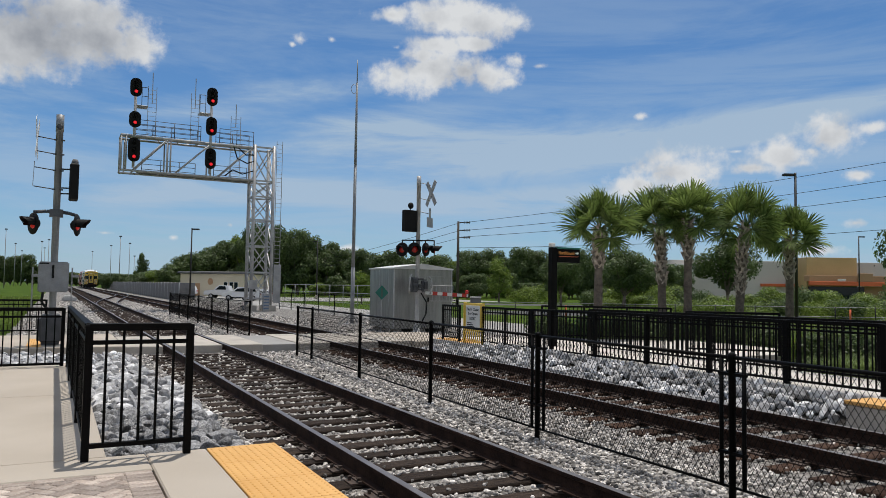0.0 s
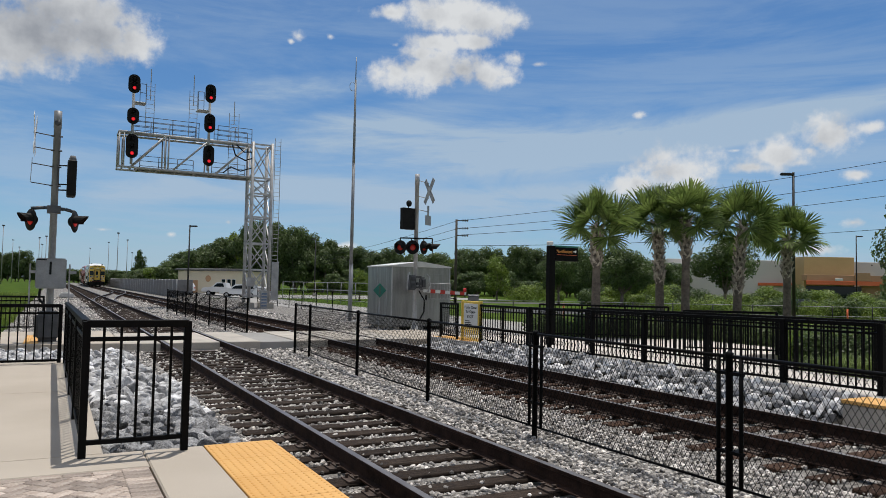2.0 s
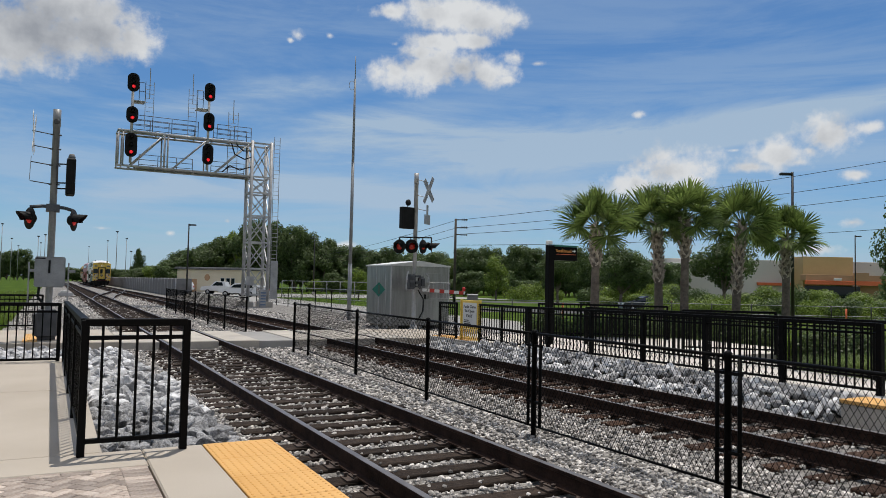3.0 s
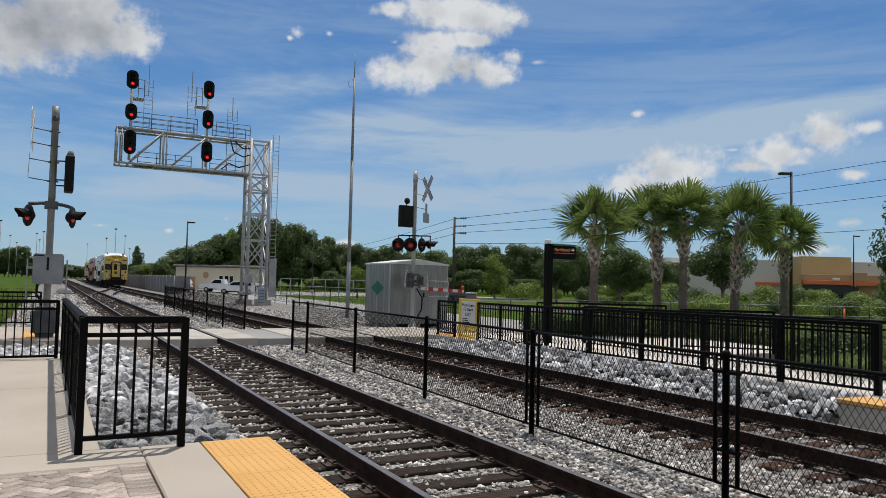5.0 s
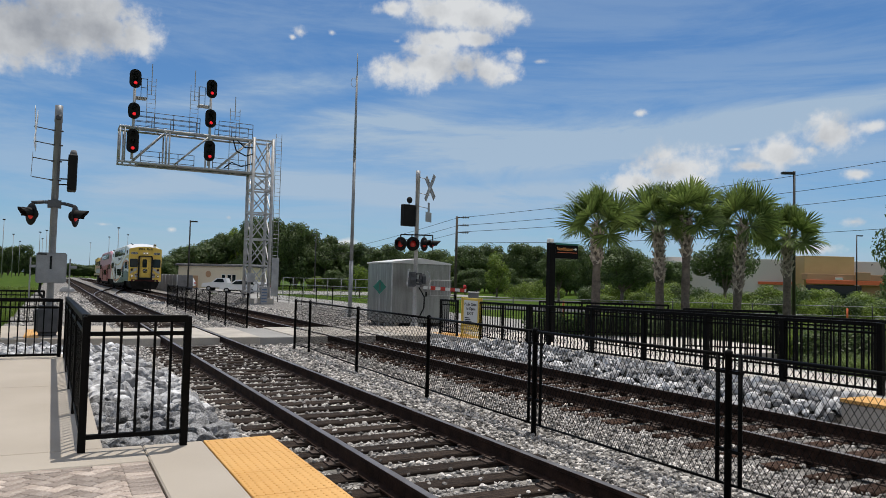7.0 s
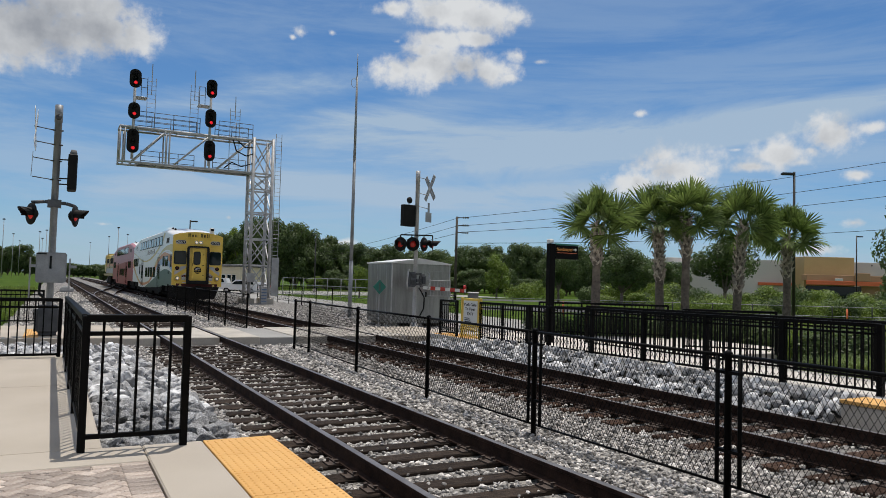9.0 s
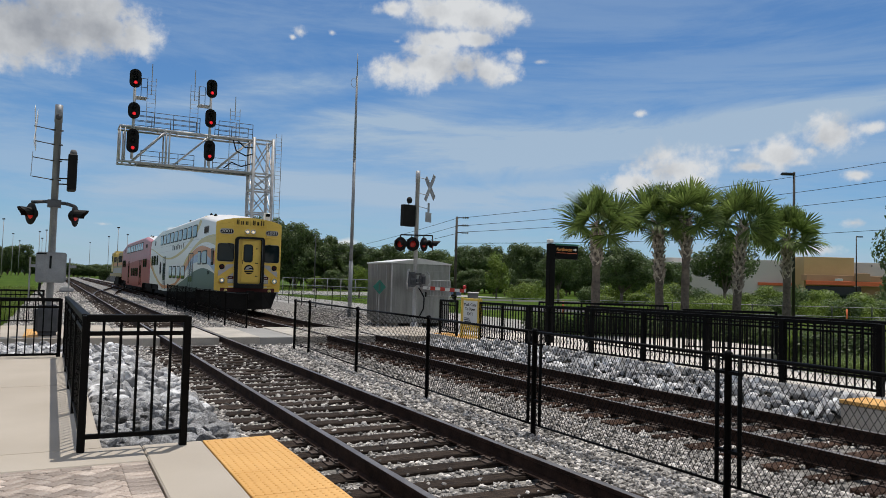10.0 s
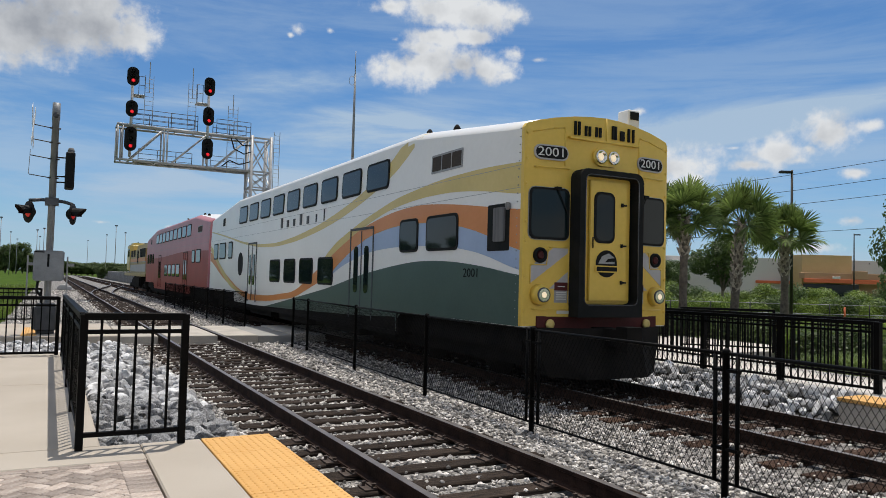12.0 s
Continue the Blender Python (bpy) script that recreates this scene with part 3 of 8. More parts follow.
def riprap():
    """Pale boulders banked up against both platforms."""
    r = np.random.RandomState(5)

    def bank(x0, x1, y0, y1, z0, z1, count, lo, hi):
        """Boulders that lie side by side on a slope, the largest first, hardly sunk into one another."""
        size = np.sort(r.uniform(0, 1, count) ** 1.6 * (hi - lo) + lo)[::-1]
        kept = np.zeros((count, 4))
        n = 0
        for s in size:
            for _ in range(8):
                x, y = r.uniform(x0, x1), r.uniform(y0, y1)
                p = kept[:n]
                if not n or (np.hypot(p[:, 0] - x, p[:, 1] - y) > 0.72 * (s + p[:, 3])).all():
                    kept[n] = (x, y, z0 + (z1 - z0) * (x - x0) / (x1 - x0) + r.uniform(-0.05, 0.04), s)
                    n += 1
                    break
        return kept[:n]
    left = np.concatenate((bank(0.46, 1.95, 6.88, 14.6, 0.02, -0.2, 1900, 0.035, 0.14), bank(-2.6, 1.7, 14.9, 20.2, -0.08, -0.2, 1300, 0.05, 0.14)))
    right = np.concatenate((bank(9.35, 10.24, 6.55, 16.8, -0.2, 0.14, 1700, 0.04, 0.13), bank(9.3, 10.15, 16.8, 19.6, -0.24, -0.08, 500, 0.04, 0.13)))
    # sloping sheets added below the boulders, coloured dark as shade in their gaps
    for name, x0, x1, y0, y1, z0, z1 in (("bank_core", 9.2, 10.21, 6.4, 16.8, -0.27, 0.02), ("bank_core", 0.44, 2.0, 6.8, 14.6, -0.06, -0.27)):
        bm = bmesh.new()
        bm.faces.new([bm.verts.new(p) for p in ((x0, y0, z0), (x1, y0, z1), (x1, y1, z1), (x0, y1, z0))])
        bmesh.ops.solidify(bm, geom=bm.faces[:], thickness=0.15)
        tagged(part(name, bm, GAP_SHADE), "dark sheet for the shade in the gaps between boulders", "soil", kind="structure")
    bed = thing("riprap_bank", "bank of pale grey limestone boulders beside the platform", "boulders", kind="stuff")
    meshes = [rock_mesh("boulder", rnd, RIPRAP_ROCK, 0.78) for _ in range(14)]
    near = left[left[:, 1] < 10.4]
    near = near[np.argsort(-near[:, 3])]
    for x, y, z, s in near[:280]:
        m = pose(x, y, z, rnd.uniform(-30, 30), rnd.uniform(-30, 30), rnd.uniform(0, 360)) @ Matrix.Diagonal((s * rnd.uniform(0.8, 1.3), s, s * 0.9, 1))
        shared("boulder", rnd.choice(meshes), bed, m)
    rest = np.concatenate((near[280:], left[left[:, 1] >= 10.4]))
    stone_field("riprap_stones", rest, RIPRAP, "pale grey limestone boulders filling the gap by the track", "boulders", 0.85, 4, True)
    stone_field("riprap_stones", right, RIPRAP, "pale limestone boulders banked below the far platform", "boulders", 0.85, 6, True)


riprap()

RAIL = [(-0.036, 0.0), (-0.036, -0.03), (-0.009, -0.045), (-0.009, -0.135), (-0.07, -0.15), (-0.07, -0.165),
        (0.07, -0.165), (0.07, -0.15), (0.009, -0.135), (0.009, -0.045), (0.036, -0.03), (0.036, 0.0)]


def rail_along(path, name, parent):
    """Rail swept along (x, y) points, its running surface at z = 0."""
    bm, top = bmesh.new(), bmesh.new()
    rings, tops = [], []
    for i, (x, y) in enumerate(path):
        a, b = path[max(i - 1, 0)], path[min(i + 1, len(path) - 1)]
        d = Vector((b[0] - a[0], b[1] - a[1], 0)).normalized()
        n = Vector((d.y, -d.x, 0))
        rings.append([bm.verts.new(Vector((x, y, z)) + n * u) for u, z in RAIL])
        tops.append([top.verts.new(Vector((x, y, z)) + n * u) for u, z in ((-0.033, 0.0005), (-0.026, 0.003), (0.026, 0.003), (0.033, 0.0005))])
    k = len(RAIL)
    for a, b in zip(rings, rings[1:]):
        for i in range(k):
            bm.faces.new((a[i], a[(i + 1) % k], b[(i + 1) % k], b[i]))
    bm.faces.new(rings[0])
    bm.faces.new(rings[-1][::-1])
    for a, b in zip(tops, tops[1:]):
        for i in range(3):
            top.faces.new((a[i], a[i + 1], b[i + 1], b[i]))
    rail = part(name, bm, RAIL_WEB, parent)
    part("running_surface", top, RAIL_TOP, rail, "polished steel running surface")
    return rail


def track(name, xc, timber, phase, label):
    tr = thing(name, label, "railway track", kind="structure")
    for s in (-1, 1):
        rail_along([(xc + s * 0.7525, y) for y in (-14, 0, 20, 60, 110, 200, 330)], "rail", tr)
    variants = []
    for k in range(4):
        bm = soft_box(-1.295, 1.295, -0.115, 0.115, -0.17, 0.0, 0.014, 1)
        for v in bm.verts:
            v.co += Vector((rnd.uniform(-0.02, 0.02), rnd.uniform(-0.008, 0.008), rnd.uniform(-0.006, 0.004)))
        variants.append(mesh_of("tie", bm, timber))
    bm = bmesh.new()
    box(bm, -0.18, 0.18, -0.095, 0.095, 0.0, 0.016)
    box(bm, -0.105, -0.072, -0.095, 0.095, 0.016, 0.03)
    box(bm, 0.072, 0.105, -0.095, 0.095, 0.016, 0.03)
    for sx, sy in ((-0.088, -0.05), (0.088, 0.05), (-0.14, 0.055), (0.14, -0.055)):
        box(bm, sx - 0.012, sx + 0.012, sy - 0.012, sy + 0.012, 0.014, 0.046)
        box(bm, sx - 0.02, sx + 0.02, sy - 0.016, sy + 0.016, 0.046, 0.054)
    plate = mesh_of("tie_plate", bm, PLATE)
    far = bmesh.new()
    n0 = int((-12.0 - phase) / 0.51)
    for k in range(n0, 500):
        y = phase + 0.51 * k
        if 20.25 < y < 24.5 or y > 240:
            continue
        if y < 20.25 and y > 2.5:
            m = pose(xc + rnd.uniform(-0.05, 0.05), y + rnd.uniform(-0.018, 0.018), -0.181, 0, 0, rnd.uniform(-0.8, 0.8))
            shared("tie", rnd.choice(variants), tr, m)
            for s in (-1, 1):
                shared("tie_plate", plate, tr, pose(xc + s * 0.7525, y + rnd.uniform(-0.01, 0.01), -0.182))
        else:
            dx = rnd.uniform(-0.05, 0.05)
            box(far, xc - 1.295 + dx, xc + 1.295 + dx, y - 0.115, y + 0.115, -0.35, -0.181 + rnd.uniform(-0.006, 0.006))
    tagged(part("ties", far, timber, tr), kind="stuff")
    return tr


track("track_1", TRACK_A, SLEEPER, 5.99, "railway track with dark timber ties and rusty rails")
track("track_2", TRACK_B, SLEEPER_RED, 6.79, "railway track with rust-stained timber ties and rails")


def crossover():
    tr = thing("crossover_track", "curved crossover rails joining the two tracks", "railway track", kind="structure")
    for s in (-1, 1):
        path = []
        for i in range(41):
            f = i / 40
            e = f * f * (3 - 2 * f)
            path.append((TRACK_A + (TRACK_B - TRACK_A) * e + s * 0.7525, 56 + 58 * f))
        rail_along(path, "rail", tr)


crossover()


def crossing():
    """Concrete panels across both tracks, with the paths that lead to them."""
    cr = thing("crossing", "pale concrete pedestrian crossing over both tracks", "crossing", kind="structure")
    y0, y1 = 20.45, 24.35
    for xc in (TRACK_A, TRACK_B):
        for x0, x1 in ((xc - 1.75, xc - 0.85), (xc - 0.66, xc + 0.66), (xc + 0.85, xc + 1.75)):
            for ya, yb in ((y0, (y0 + y1) / 2 - 0.01), ((y0 + y1) / 2 + 0.01, y1)):
                part("panel", soft_box(x0, x1, ya, yb, -0.28, -0.004, 0.015, 1), CONCRETE_OLD, cr)
    part("infill", soft_box(TRACK_A + 1.76, TRACK_B - 1.76, y0 + 0.1, y1 - 0.1, -0.4, -0.03, 0.01, 1), ROAD_PALE, cr, "grey asphalt infill")
    part("path", soft_box(-9, TRACK_A - 1.77, y0 + 0.2, y1 + 1.2, -0.4, 0.0, 0.015, 1), CONCRETE, cr)
    part("path", soft_box(TRACK_B + 1.77, 11.9, 20.2, y1, -0.4, -0.005, 0.015, 1), CONCRETE, cr)


crossing()


def tactile_strip(name, x0, x1, y0, y1, z, label):
    st = thing(name, label, "tactile paving", kind="structure")
    n = max(1, round((y1 - y0) / 0.61))
    for k in range(n):
        a, b = y0 + (y1 - y0) * k / n, y0 + (y1 - y0) * (k + 1) / n
        part("tactile_tile", soft_box(x0, x1, a + 0.002, b - 0.002, z - 0.05, z, 0.004, 1), TACTILE, st)
    dome = bmesh.new()
    step = 0.06
    for i in range(int((x1 - x0) / step)):
        for j in range(int((y1 - y0) / step)):
            cx, cy = x0 + step * (i + 0.5), y0 + step * (j + 0.5)
            lo = [dome.verts.new((cx + 0.012 * math.cos(a), cy + 0.012 * math.sin(a), z)) for a in (0, 1.047, 2.094, 3.142, 4.189, 5.236)]
            hi = [dome.verts.new((cx + 0.007 * math.cos(a), cy + 0.007 * math.sin(a), z + 0.005)) for a in (0, 1.047, 2.094, 3.142, 4.189, 5.236)]
            for k in range(6):
                dome.faces.new((lo[k], lo[(k + 1) % 6], hi[(k + 1) % 6], hi[k]))
            dome.faces.new(hi)
    tagged(part("domes", dome, TACTILE, st), kind="stuff")
    return st


# near platform: slab, walkway, tactile edge
slab("platform", 0.725, 1.215, -8.0, 6.73, -0.42, PLATFORM_Z, CONCRETE, "pale concrete platform edge band", "platform")
slab("platform", -7.0, 0.720, 6.155, 6.73, -0.42, PLATFORM_Z, CONCRETE, "pale concrete band across the platform", "platform")
slab("walkway", -7.0, 0.42, 6.735, 10.6, -0.42, PLATFORM_Z - 0.001, CONCRETE, "pale broom-finished concrete walkway", "walkway")
slab("walkway", -7.0, 0.42, 10.605, 14.75, -0.42, PLATFORM_Z - 0.002, CONCRETE, "pale broom-finished concrete walkway", "walkway")
slab("platform", 1.22, 1.80, -8.0, 6.725, -0.42, PLATFORM_Z - 0.055, CONCRETE, "concrete base of the platform edge", "platform")
slab("paving_bed", -7.0, 0.72, -8.0, 6.15, -0.42, PLATFORM_Z - 0.02, JOINT, "sand bed under the brick pavers", "paving")
tactile_strip("tactile_edge", 1.22, 1.82, -7.9, 6.73, PLATFORM_Z + 0.002, "yellow tactile warning strip with raised domes")

# far platform
slab("platform", 10.05, 13.6, -9.0, 6.35, -0.42, PLATFORM_Z, CONCRETE_BRIGHTENED, "pale concrete platform across the tracks", "platform")
slab("platform", 9.52, 10.045, -9.0, 6.35, -0.42, PLATFORM_Z - 0.055, CONCRETE_OLD, "concrete base of the far platform edge", "platform")
tactile_strip("tactile_edge", 9.50, 10.10, -8.9, 6.36, PLATFORM_Z + 0.002, "yellow tactile warning strip on the far platform")
slab("walkway", 10.22, 12.3, 6.355, 15.2, -0.42, PLATFORM_Z - 0.01, CONCRETE_BRIGHTENED, "pale concrete ramp walkway between black railings", "walkway")
slab("walkway", 10.22, 12.3, 15.205, 20.19, -0.42, 0.08, CONCRETE_BRIGHTENED, "pale concrete walkway landing", "walkway")
tactile_strip("tactile_mat", 10.3, 10.98, 17.95, 20.1, 0.088, "yellow tactile mat beside the exit gate")
slab("walkway", 12.32, 15.0, 10.5, 20.6, -0.42, 0.04, CONCRETE_BRIGHTENED, "pale concrete path behind the ramp", "walkway")
slab("walkway", 15.005, 18.4, 12.9, 19.2, -0.42, 0.038, CONCRETE_BRIGHTENED, "pale concrete path below the palms", "walkway")
tactile_strip("tactile_mat", -0.62, -0.28, 20.9, 23.9, 0.004, "yellow tactile mat at the crossing path")


def pavers():
    pv = thing("paver_field", "herringbone field of tan and rose brick pavers", "paving", kind="structure")
    z = PLATFORM_Z - 0.003

    def brick(w, l):
        return mesh_of("paver", soft_box(-w / 2 + 0.003, w / 2 - 0.003, -l / 2 + 0.003, l / 2 - 0.003, -0.03, 0, 0.006, 1), PAVER)
    across, along = brick(0.2, 0.1), brick(0.1, 0.2)
    for k in range(14):                       # border course across the end
        shared("paver", across, pv, pose(0.41 - 0.2 * k, 6.10, z + rnd.uniform(-0.002, 0.002)))
    for k in range(16):                       # border course along the edge band
        shared("paver", across, pv, pose(0.61, 6.10 - 0.1 * k, z + rnd.uniform(-0.002, 0.002)))
    # 45 degree herringbone inside the border
    c = math.sqrt(0.5)
    count = 0
    for v in range(-26, 27):
        for u in range(-26, 27):
            if (u - v) % 4 == 0:
                cu, cv, me = u + 1.0, v + 0.5, across
            elif (u - v) % 4 == 3:
                cu, cv, me = u + 0.5, v + 1.0, along
            else:
                continue
            x, y = -0.5 + 0.1 * c * (cu - cv), 5.1 + 0.1 * c * (cu + cv)
            if -1.5 < x < 0.60 and 4.3 < y < 6.13 and count < 330:
                shared("paver", me, pv, pose(x, y, z - 0.007 + rnd.uniform(-0.002, 0.002), 0, 0, 45))
                count += 1
    rest = bmesh.new()
    turn = pose(-0.5, 5.1, 0, 0, 0, 45)
    for v in range(-90, 60):
        for u in range(-90, 60):
            if (u - v) % 4 == 0:
                w, l = 2, 1
            elif (u - v) % 4 == 3:
                w, l = 1, 2
            else:
                continue
            x, y = -0.5 + 0.1 * c * (u + w / 2 - v - l / 2), 5.1 + 0.1 * c * (u + w / 2 + v + l / 2)
            if -6.8 < x < 0.60 and -3.0 < y < 6.13 and not (-1.5 < x < 0.60 and 4.3 < y < 6.13):
                p = [turn @ Vector((0.1 * a, 0.1 * b, z - 0.007)) for a, b in ((u + 0.03, v + 0.03), (u + w - 0.03, v + 0.03), (u + w - 0.03, v + l - 0.03), (u + 0.03, v + l - 0.03))]
                rest.faces.new([rest.verts.new(q) for q in p])
    for k in range(90):
        y = 6.10 - 0.1 * (16 + k)
        rest.faces.new([rest.verts.new(q) for q in ((0.513, y - 0.047, z), (0.707, y - 0.047, z), (0.707, y + 0.047, z), (0.513, y + 0.047, z))])
    tagged(part("pavers", rest, PAVER_REST, pv), kind="stuff")


pavers()


# ---- the train ----
HALF = 1.49


def coach_roof(y, length):
    return float(np.interp(y, (0, 4.2, length - 5.2, length), (4.36, 4.82, 4.84, 4.36)))


def coach_side(z, zr):
    """Half width of the body at height z where the roof is at zr."""
    return float(np.interp(z, (0.4, 0.7, 3.0, zr - 0.30, zr - 0.20, zr - 0.12, zr - 0.05, zr), (1.44, HALF, HALF, HALF - 0.045, HALF - 0.12, HALF - 0.3, 0.75, 0.0)))


def coach_body(length, y0=0.0):
    bm = bmesh.new()
    ys = [y0, 0.6, 2.0, 4.0, 4.2, 4.6, 4.65, 8, 11, 14, 17, 19.2, 20.3, 20.35, 20.4, 22, 23.5, length]
    rows = []
    for y in ys:
        zr = coach_roof(y, length)
        zb = float(np.interp(y, (0, 4.6, 4.65, 20.35, 20.4, length), (0.95, 0.95, 0.5, 0.5, 0.95, 0.95)))
        zs = [zb, 1.2, 2.0, 3.0, zr - 0.30, zr - 0.20, zr - 0.12, zr - 0.05, zr]
        left = [(-coach_side(z, zr), z) for z in zs]
        ring = left + [(-x, z) for x, z in left[-2::-1]]
        rows.append([bm.verts.new((x, y, z)) for x, z in ring])
    n = len(rows[0])
    for a, b in zip(rows, rows[1:]):
        for i in range(n):
            f = bm.faces.new((a[i], a[(i + 1) % n], b[(i + 1) % n], b[i]))
            f.smooth = 4 <= i <= n - 6
    bm.faces.new(rows[0][::-1])
    bm.faces.new(rows[-1])
    bmesh.ops.recalc_face_normals(bm, faces=bm.faces[:])
    return bm


def spline(points):
    ys, zs = [p[0] for p in points], [p[1] for p in points]
    order = np.argsort(ys)
    ys, zs = np.array(ys)[order], np.array(zs)[order]

    def at(y):
        total = 0
        for d in (-0.5, -0.25, 0, 0.25, 0.5):
            total += np.interp(y + d, ys, zs)
        return float(total / 5)
    return at


def livery_band(name, lower, upper, y0, y1, layer, material, parent, label, length, steps=70):
    """A painted band on both sides of the coach between two curves."""
    lo, hi = (spline(c) if isinstance(c, (list, tuple)) else c for c in (lower, upper))
    for s in (-1, 1):
        bm = bmesh.new()
        cols = []
        for i in range(steps + 1):
            y = y0 + (y1 - y0) * i / steps
            zr = coach_roof(y, length)
            top = zr - 0.08
            a = lo(y)
            b = max(a + 0.004, min(hi(y), top))
            a = min(a, b - 0.004)
            cols.append([bm.verts.new((s * (coach_side(a + (b - a) * k / 4, zr) + 0.0025 * layer), y, a + (b - a) * k / 4)) for k in range(5)])
        for p, q in zip(cols, cols[1:]):
            for k in range(4):
                bm.faces.new((p[k], p[k + 1], q[k + 1], q[k]) if s < 0 else (q[k], q[k + 1], p[k + 1], p[k]))
        part(name, bm, material, parent, label)


def side_panel(parent, name, y0, y1, z0, z1, proud, material, label="", r=0.1, sides=(-1, 1), lean=0.0):
    made = None
    for s in sides:
        bm = bmesh.new()
        m = Matrix.Translation((s * HALF, 0, 0)) @ YZ
        prism(bm, rounded(y0, y1, z0, z1, r, 3), -0.02, proud if s > 0 else 0.02, m) if s > 0 else prism(bm, rounded(y0, y1, z0, z1, r, 3), -proud, 0.02, m)
        if lean:
            for v in bm.verts:
                v.co.x -= s * max(0.0, v.co.z - 3.0) * lean
        bmesh.ops.recalc_face_normals(bm, faces=bm.faces[:])
        made = part(name, bm, material, parent, label)
    return made


def coach_window(parent, y0, y1, z0, z1, lean=0.0):
    w = side_panel(parent, "window", y0, y1, z0, z1, 0.022, RUBBER, "black rubber window seal", 0.12, lean=lean)
    side_panel(parent, "window_pane", y0 + 0.05, y1 - 0.05, z0 + 0.05, z1 - 0.05, 0.028, GLASS_DARK, "dark tinted glass", 0.09, lean=lean)
    return w


def bogie(parent, y):
    bm = bmesh.new()
    for s in (-1, 1):
        box(bm, s * 1.0 - 0.09, s * 1.0 + 0.09, y - 1.6, y + 1.6, 0.42, 0.66)
        for d in (-1.25, 1.25):
            box(bm, s * 1.0 - 0.14, s * 1.0 + 0.14, y + d - 0.18, y + d + 0.18, 0.28, 0.6)
        for d in (-0.5, 0, 0.5):
            tube(bm, (s * 1.0, y + d, 0.3), (s * 1.0, y + d, 0.62), 0.11, sides=8)
    box(bm, -1.1, 1.1, y - 0.3, y + 0.3, 0.45, 0.95)
    part("bogie_frame", bm, BLACKER, parent, "black truck frame with springs")
    for d in (-1.25, 1.25):
        for s in (-1, 1):
            w = bmesh.new()
            lathe(w, [(0, 0.39), (0.02, 0.46), (0.05, 0.46), (0.055, 0.42), (0.13, 0.415), (0.135, 0.2), (0.16, 0.1)], (s * 0.68, y + d, 0.42), (s * 1.0, y + d, 0.42), 18)
            part("wheel", w, BLACKER, parent, "dark steel wheel")


def coach_common(ob, length, body_mat, door_mat):
    part("body", coach_body(length), body_mat, ob)
    for y in (3.0, length - 3.0):
        bogie(ob, y)
    under = bmesh.new()
    box(under, -1.3, 1.3, 0.25, length - 0.25, 0.55, 1.0)
    box(under, -1.15, 1.15, 0.5, length - 0.5, 0.3, 0.56)
    for a, b in ((7, 9.5), (11, 14), (15, 18)):
        box(under, -1.38, 1.38, a, b, 0.28, 0.6)
    part("underframe", under, BLACKER, ob, "black underframe with equipment boxes")
    for y in (4.6, length - 5.1):
        part("bulkhead", soft_box(-1.505, 1.505, y - 0.03, y + 0.045, 0.47, 0.945, 0.01, 1), BLACKER, ob, "black end of the low floor")
    sill = bmesh.new()
    for s in (-1, 1):
        box(sill, s * 1.485 - 0.02, s * 1.485 + 0.02, 4.65, length - 5.15, 0.465, 0.56)
    part("sill", sill, BLACKER, ob, "black sill of the low floor")
    for k in range(9):                                   # upper deck
        y = 5.28 + 1.66 * k
        coach_window(ob, y, y + 1.29, 3.64, 4.3, lean=0.03)
    for a, b in ((8.7, 9.92), (10.38, 11.62), (12.06, 13.25), (13.73, 14.94)):   # lower deck
        coach_window(ob, a, b, 1.44, 2.18)
    for a, b in ((20.85, 21.6), (22.15, 23.4), (23.75, 24.6)):                    # rear half level
        coach_window(ob, a, b, 2.3, 3.0)
    for a, b in ((3.70, 4.58), (2.06, 3.34)):                                      # front half level
        coach_window(ob, a, b, 2.2, 2.88)
    for a, b in ((6.08, 7.4), (16.9, 18.0)):
        mid = (a + b) / 2
        for u, v, z0, z1 in ((a - 0.08, a - 0.03, 0.7, 2.82), (b + 0.03, b + 0.08, 0.7, 2.82), (a - 0.08, b + 0.08, 2.78, 2.84), (mid - 0.015, mid + 0.015, 0.74, 2.76)):
            side_panel(ob, "door_frame", u, v, z0, z1, 0.02, door_mat, "thin door frame bar", 0.01)
        for u, v in ((a, mid), (mid, b)):
            side_panel(ob, "door_window", (u + v) / 2 - 0.12, (u + v) / 2 + 0.12, 1.3, 2.4, 0.022, GLASS_DARK, "narrow dark door window", 0.1)
    side_panel(ob, "vent", 2.02, 3.23, 3.7, 4.06, 0.012, GALV_DULL, "", 0.02, lean=0.03)
    for k in range(3):
        side_panel(ob, "vent_grille", 2.06 + 0.39 * k, 2.40 + 0.39 * k, 3.74, 4.02, 0.02, VENT_BROWN, "dark vent grille", 0.015, lean=0.03)
    side_panel(ob, "vent", 22.6, 23.0, 3.72, 4.05, 0.012, RUBBER, "small dark vent", 0.02, lean=0.03)
    seam = bmesh.new()
    for z in (3.14, 3.5):
        for s in (-1, 1):
            x = coach_side(z, 4.84)
            box(seam, s * x - 0.004, s * x + 0.004, 0.1, length - 0.1, z - 0.0035, z + 0.0035)
    part("seam", seam, GALV_DULL, ob)
    for s in (-1, 1):
        rivets = bmesh.new()
        for k in range(24):
            z = 1.1 + 0.13 * k
            x = coach_side(z, 4.44)
            lathe(rivets, [(0, 0.014), (0.016, 0.009)], (s * x, 0.17, z), (s * 9, 0.17, z), 6)
        tagged(part("rivets", rivets, GALV_DULL, ob), kind="stuff")
    caps = bmesh.new()
